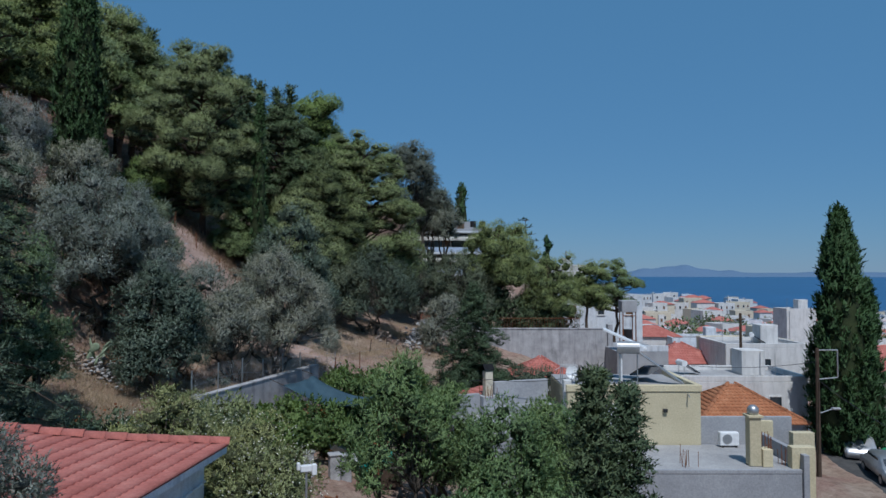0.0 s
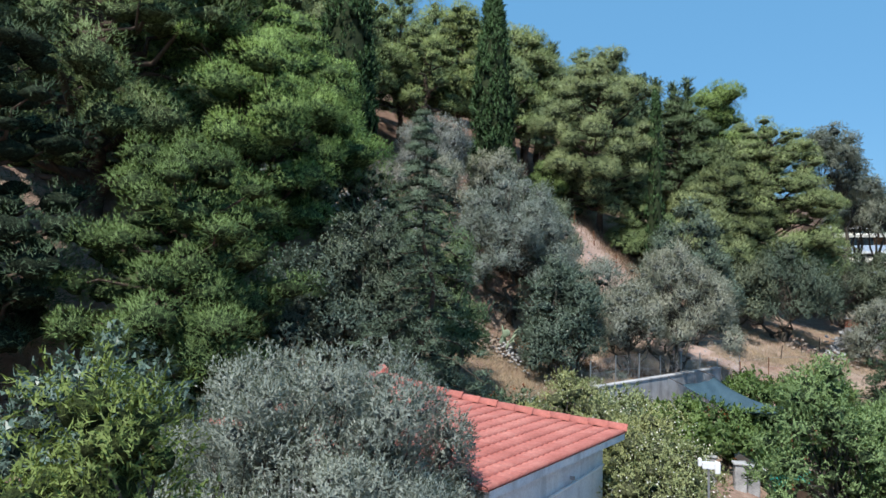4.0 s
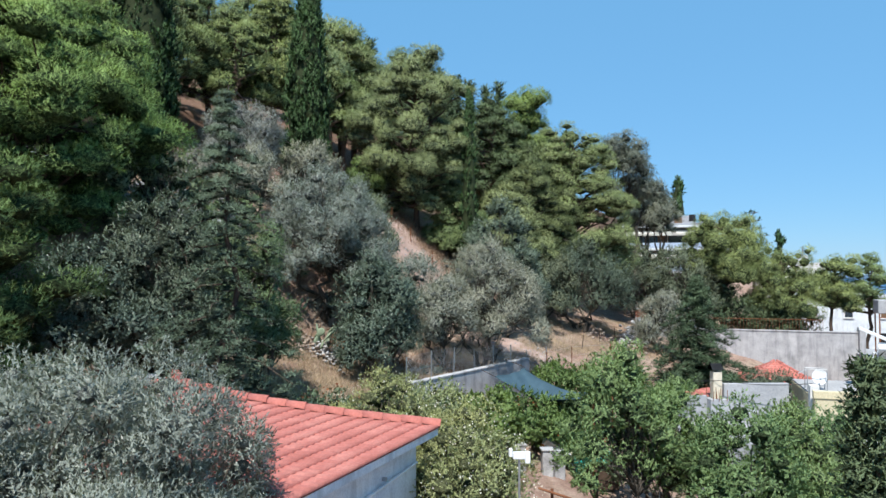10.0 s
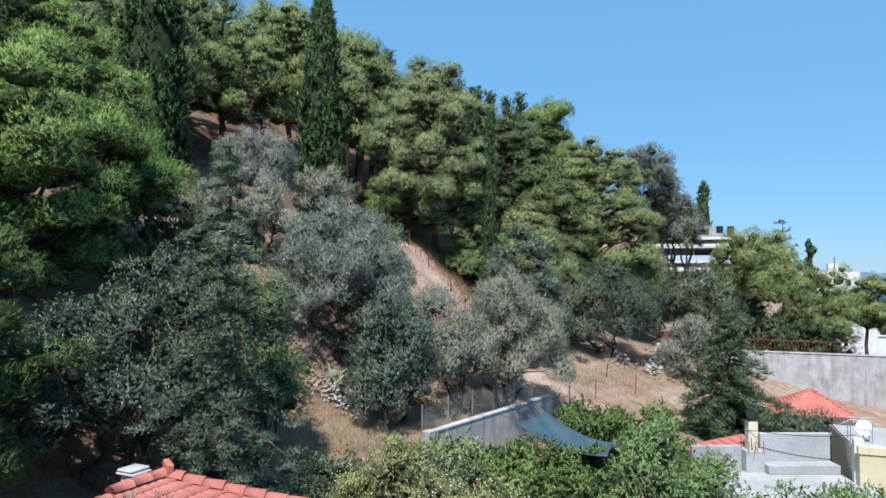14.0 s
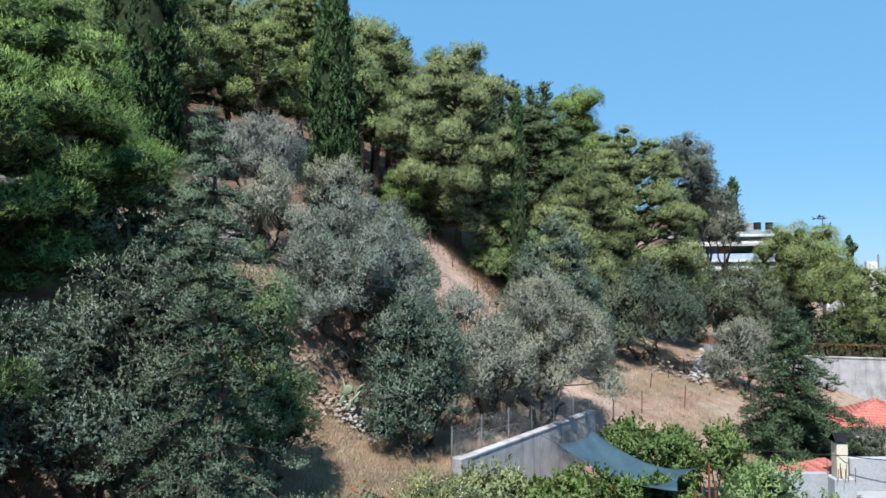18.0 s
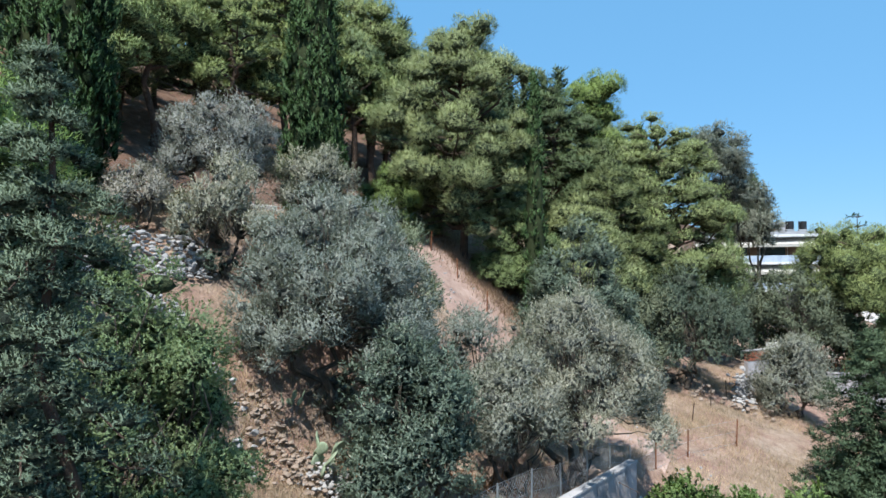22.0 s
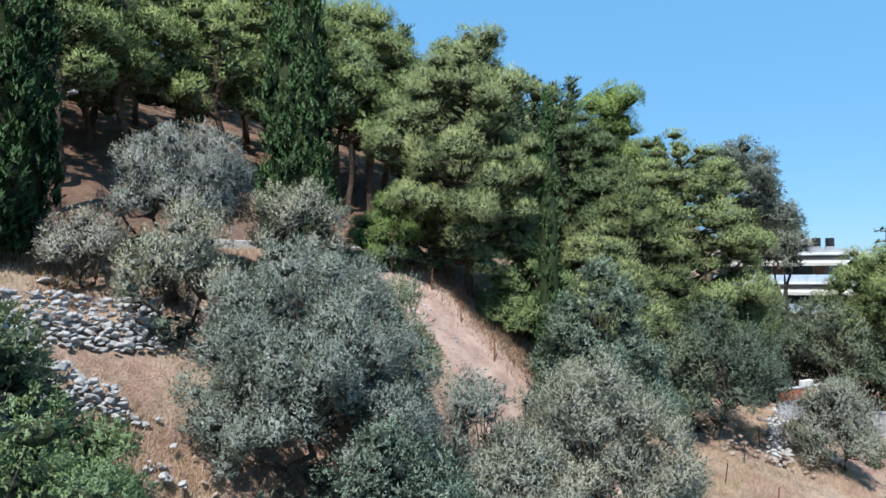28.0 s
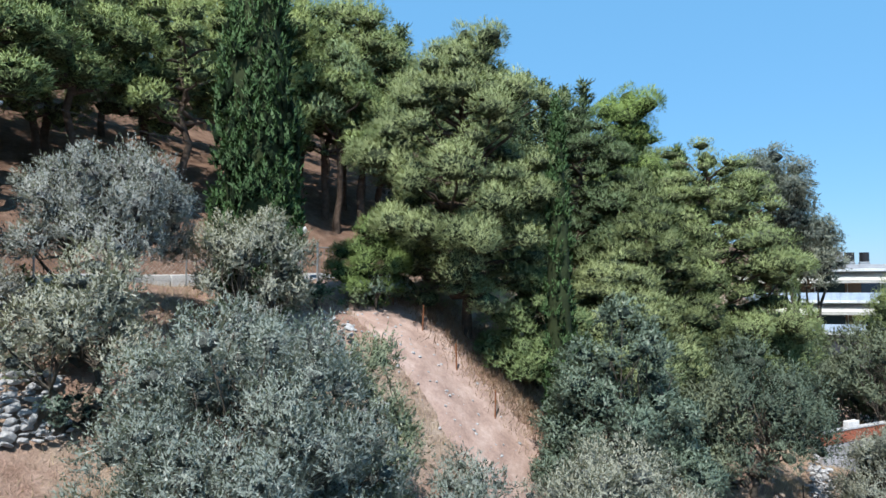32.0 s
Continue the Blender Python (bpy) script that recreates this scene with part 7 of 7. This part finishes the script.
def garden():
    # white meter boxes on a post
    ob = empty("meter_post", 2.25, 13.9, gz(2.25, 13.9))
    top = -3.75 - gz(2.25, 13.9)
    part("post", rod((0, 0, 0), (0, 0, top - 0.05), 0.022), M["steel"], ob)
    part("meter_box", box(-0.12, -0.06, top - 0.16, 0.1, 0.06, top - 0.04, 0.01), M["plastic_white"], ob)
    part("meter_box", box(0.105, -0.05, top - 0.24, 0.2, 0.05, top - 0.03, 0.01), M["plastic_white"], ob)
    part("meter_box", box(-0.19, -0.05, top - 0.12, -0.125, 0.05, top + 0.02, 0.01), M["plastic_white"], ob)
    tagged(ob, "white electricity meter boxes on a post", "meter box")
    for a, b, lab in (((0.3, 13.2, -4.7), (4.4, 12.3, -5.1), "long rusty pipe of a bare pergola"), ((2.7, 14.4, -4.6), (4.6, 13.4, -5.0), "short rusty pipe of a bare pergola")):
        p = new("pergola_pipe", None)
        p.matrix_basis = pose(*a)
        part("pipe", rod((0, 0, 0), (b[0] - a[0], b[1] - a[1], b[2] - a[2]), 0.025), M["rust"], p)
        part("prop", rod((b[0] - a[0], b[1] - a[1], b[2] - a[2] + 0.05), (b[0] - a[0], b[1] - a[1], gz(b[0], b[1]) - a[2]), 0.03), M["rust"], p)
        part("prop", rod((0.25, -0.05, 0), (0.25, -0.05, gz(a[0], a[1]) - a[2]), 0.03), M["rust"], p)
        tagged(p, lab, "pipe")
    for x, y, h in ((4.35, 26.6, 0.62), (5.3, 26.3, 0.5), (5.75, 26.4, 0.4)):
        z = -7.4
        c = empty("concrete_stub", x, y, gz(x, y))
        part("column", box(-0.2, -0.2, -0.1, 0.2, 0.2, z + h - gz(x, y), 0.03), M["stone"], c)
        part("cap", box(-0.24, -0.24, z + h - gz(x, y) + 0.004, 0.24, 0.24, z + h - gz(x, y) + 0.07, 0.02), M["stone"], c)
        tagged(c, "short grey concrete column in the garden", "column")
    heap = empty("scrap_heap", 6.7, 27.8, gz(6.7, 27.8))
    rng = np.random.default_rng(61)
    for i in range(26):
        a = rng.normal(size=2) * 0.6
        m = Matrix.Translation((a[0], a[1], rng.uniform(0.1, 1.0))) @ pose(0, 0, 0, rng.uniform(-50, 50), rng.uniform(-50, 50), rng.uniform(0, 360))
        mat = ("plastic_white", "concrete", "wood_pole", "red_paint", "cream", "plastic_white")[i % 6]
        part(("sheet", "block", "plank", "scrap", "board", "sack")[i % 6], box(-0.35, -0.12, -0.03, 0.35, 0.12, 0.05 + 0.1 * (i % 3), 0.015), M[mat], heap, "", m)
    tagged(heap, "heap of white sacks, boards and scrap under the net", "scrap heap")
    tarp = empty("tarpaulin", 7.2, 26.6, gz(7.2, 26.6))
    n = 10
    u, v = np.meshgrid(np.linspace(-1, 1, n), np.linspace(-1, 1, n))
    z = 1.35 - 0.45 * (u**2 + 0.6 * v**2) + 0.08 * np.sin(5 * u + 3 * v)
    i = np.arange(n - 1)[:, None] * n + np.arange(n - 1)[None]
    f = np.stack([i, i + 1, i + n + 1, i + n], -1).reshape(-1, 4)
    sheet = part_mesh("sheet", mesh_of("sheet", np.stack([u * 0.9, v * 0.7, z], -1).reshape(-1, 3), f, M["net_green"], True), tarp)
    sheet.modifiers.new("thickness", "SOLIDIFY").thickness = 0.015
    part("table", box(-0.7, -0.5, 0, 0.7, 0.5, 1.0, 0.02), M["wood_pole"], tarp)
    tagged(tarp, "crumpled teal tarpaulin over a bench", "tarpaulin")
    fence = empty("garden_fence", 9.2, 31.6, gz(9.2, 31.6), -10)
    for k in range(7):
        part("post", rod((k * 0.42, 0, -0.2), (k * 0.42 + 0.03 * (k % 2), 0, 1.5 + 0.1 * (k % 3)), 0.045), M["rust" if k % 2 else "wood_pole"], fence)
    part("rail", rod((0, 0.03, 0.9), (2.6, 0.03, 0.95), 0.03), M["wood_pole"], fence)
    part("panel", box(-1.3, -0.03, 0.1, -0.1, 0.03, 1.25, 0.01), M["brick"], fence, "dull red metal sheet")
    tagged(fence, "rough garden fence of rusty posts and red sheet", "fence")
    # twigs in flower on the sprawling shrubs and red leaves on the creepers
    rng = np.random.default_rng(66)
    spots = []
    for x, y, z, r in ((1.8, 16.2, -5.6, 1.35), (1.4, 19.2, -5.5, 2.0), (-0.4, 22.0, -5.3, 1.95)):
        u = unit(rng.normal(size=(420, 3)))
        u[:, 2] = np.abs(u[:, 2])
        spots.append(np.array((x, y, z)) + u * np.array((r, r, 1.75)) * rng.uniform(0.9, 1.1, (420, 1)))
    p = np.concatenate(spots)
    v, f = blades(rng, p, unit(rng.normal(size=p.shape)), 0.04, 0.035, True)
    tagged(new("blossom", mesh_of("blossom", v, f, M["flower"])), "tiny white flowers scattered over the shrubs", "flowers", kind="stuff")
    spots = []
    for x, y, z, r in ((-2.2, 23.6, -5.2, 1.8), (0.6, 25.4, -6.0, 1.7), (4.8, 28.4, -6.6, 1.6)):
        u = unit(rng.normal(size=(150, 3)))
        u[:, 2] = np.abs(u[:, 2]) - 0.2
        spots.append(np.array((x, y, z)) + u * np.array((r, r, 1.4)) * rng.uniform(0.85, 1.08, (150, 1)))
    p = np.concatenate(spots)
    v, f = blades(rng, p, unit(rng.normal(size=p.shape)), 0.09, 0.07, True)
    tagged(new("autumn_leaves", mesh_of("autumn_leaves", v, f, M["red_leaf"])), "withered red leaves among the creepers", "leaves", kind="stuff")


garden()
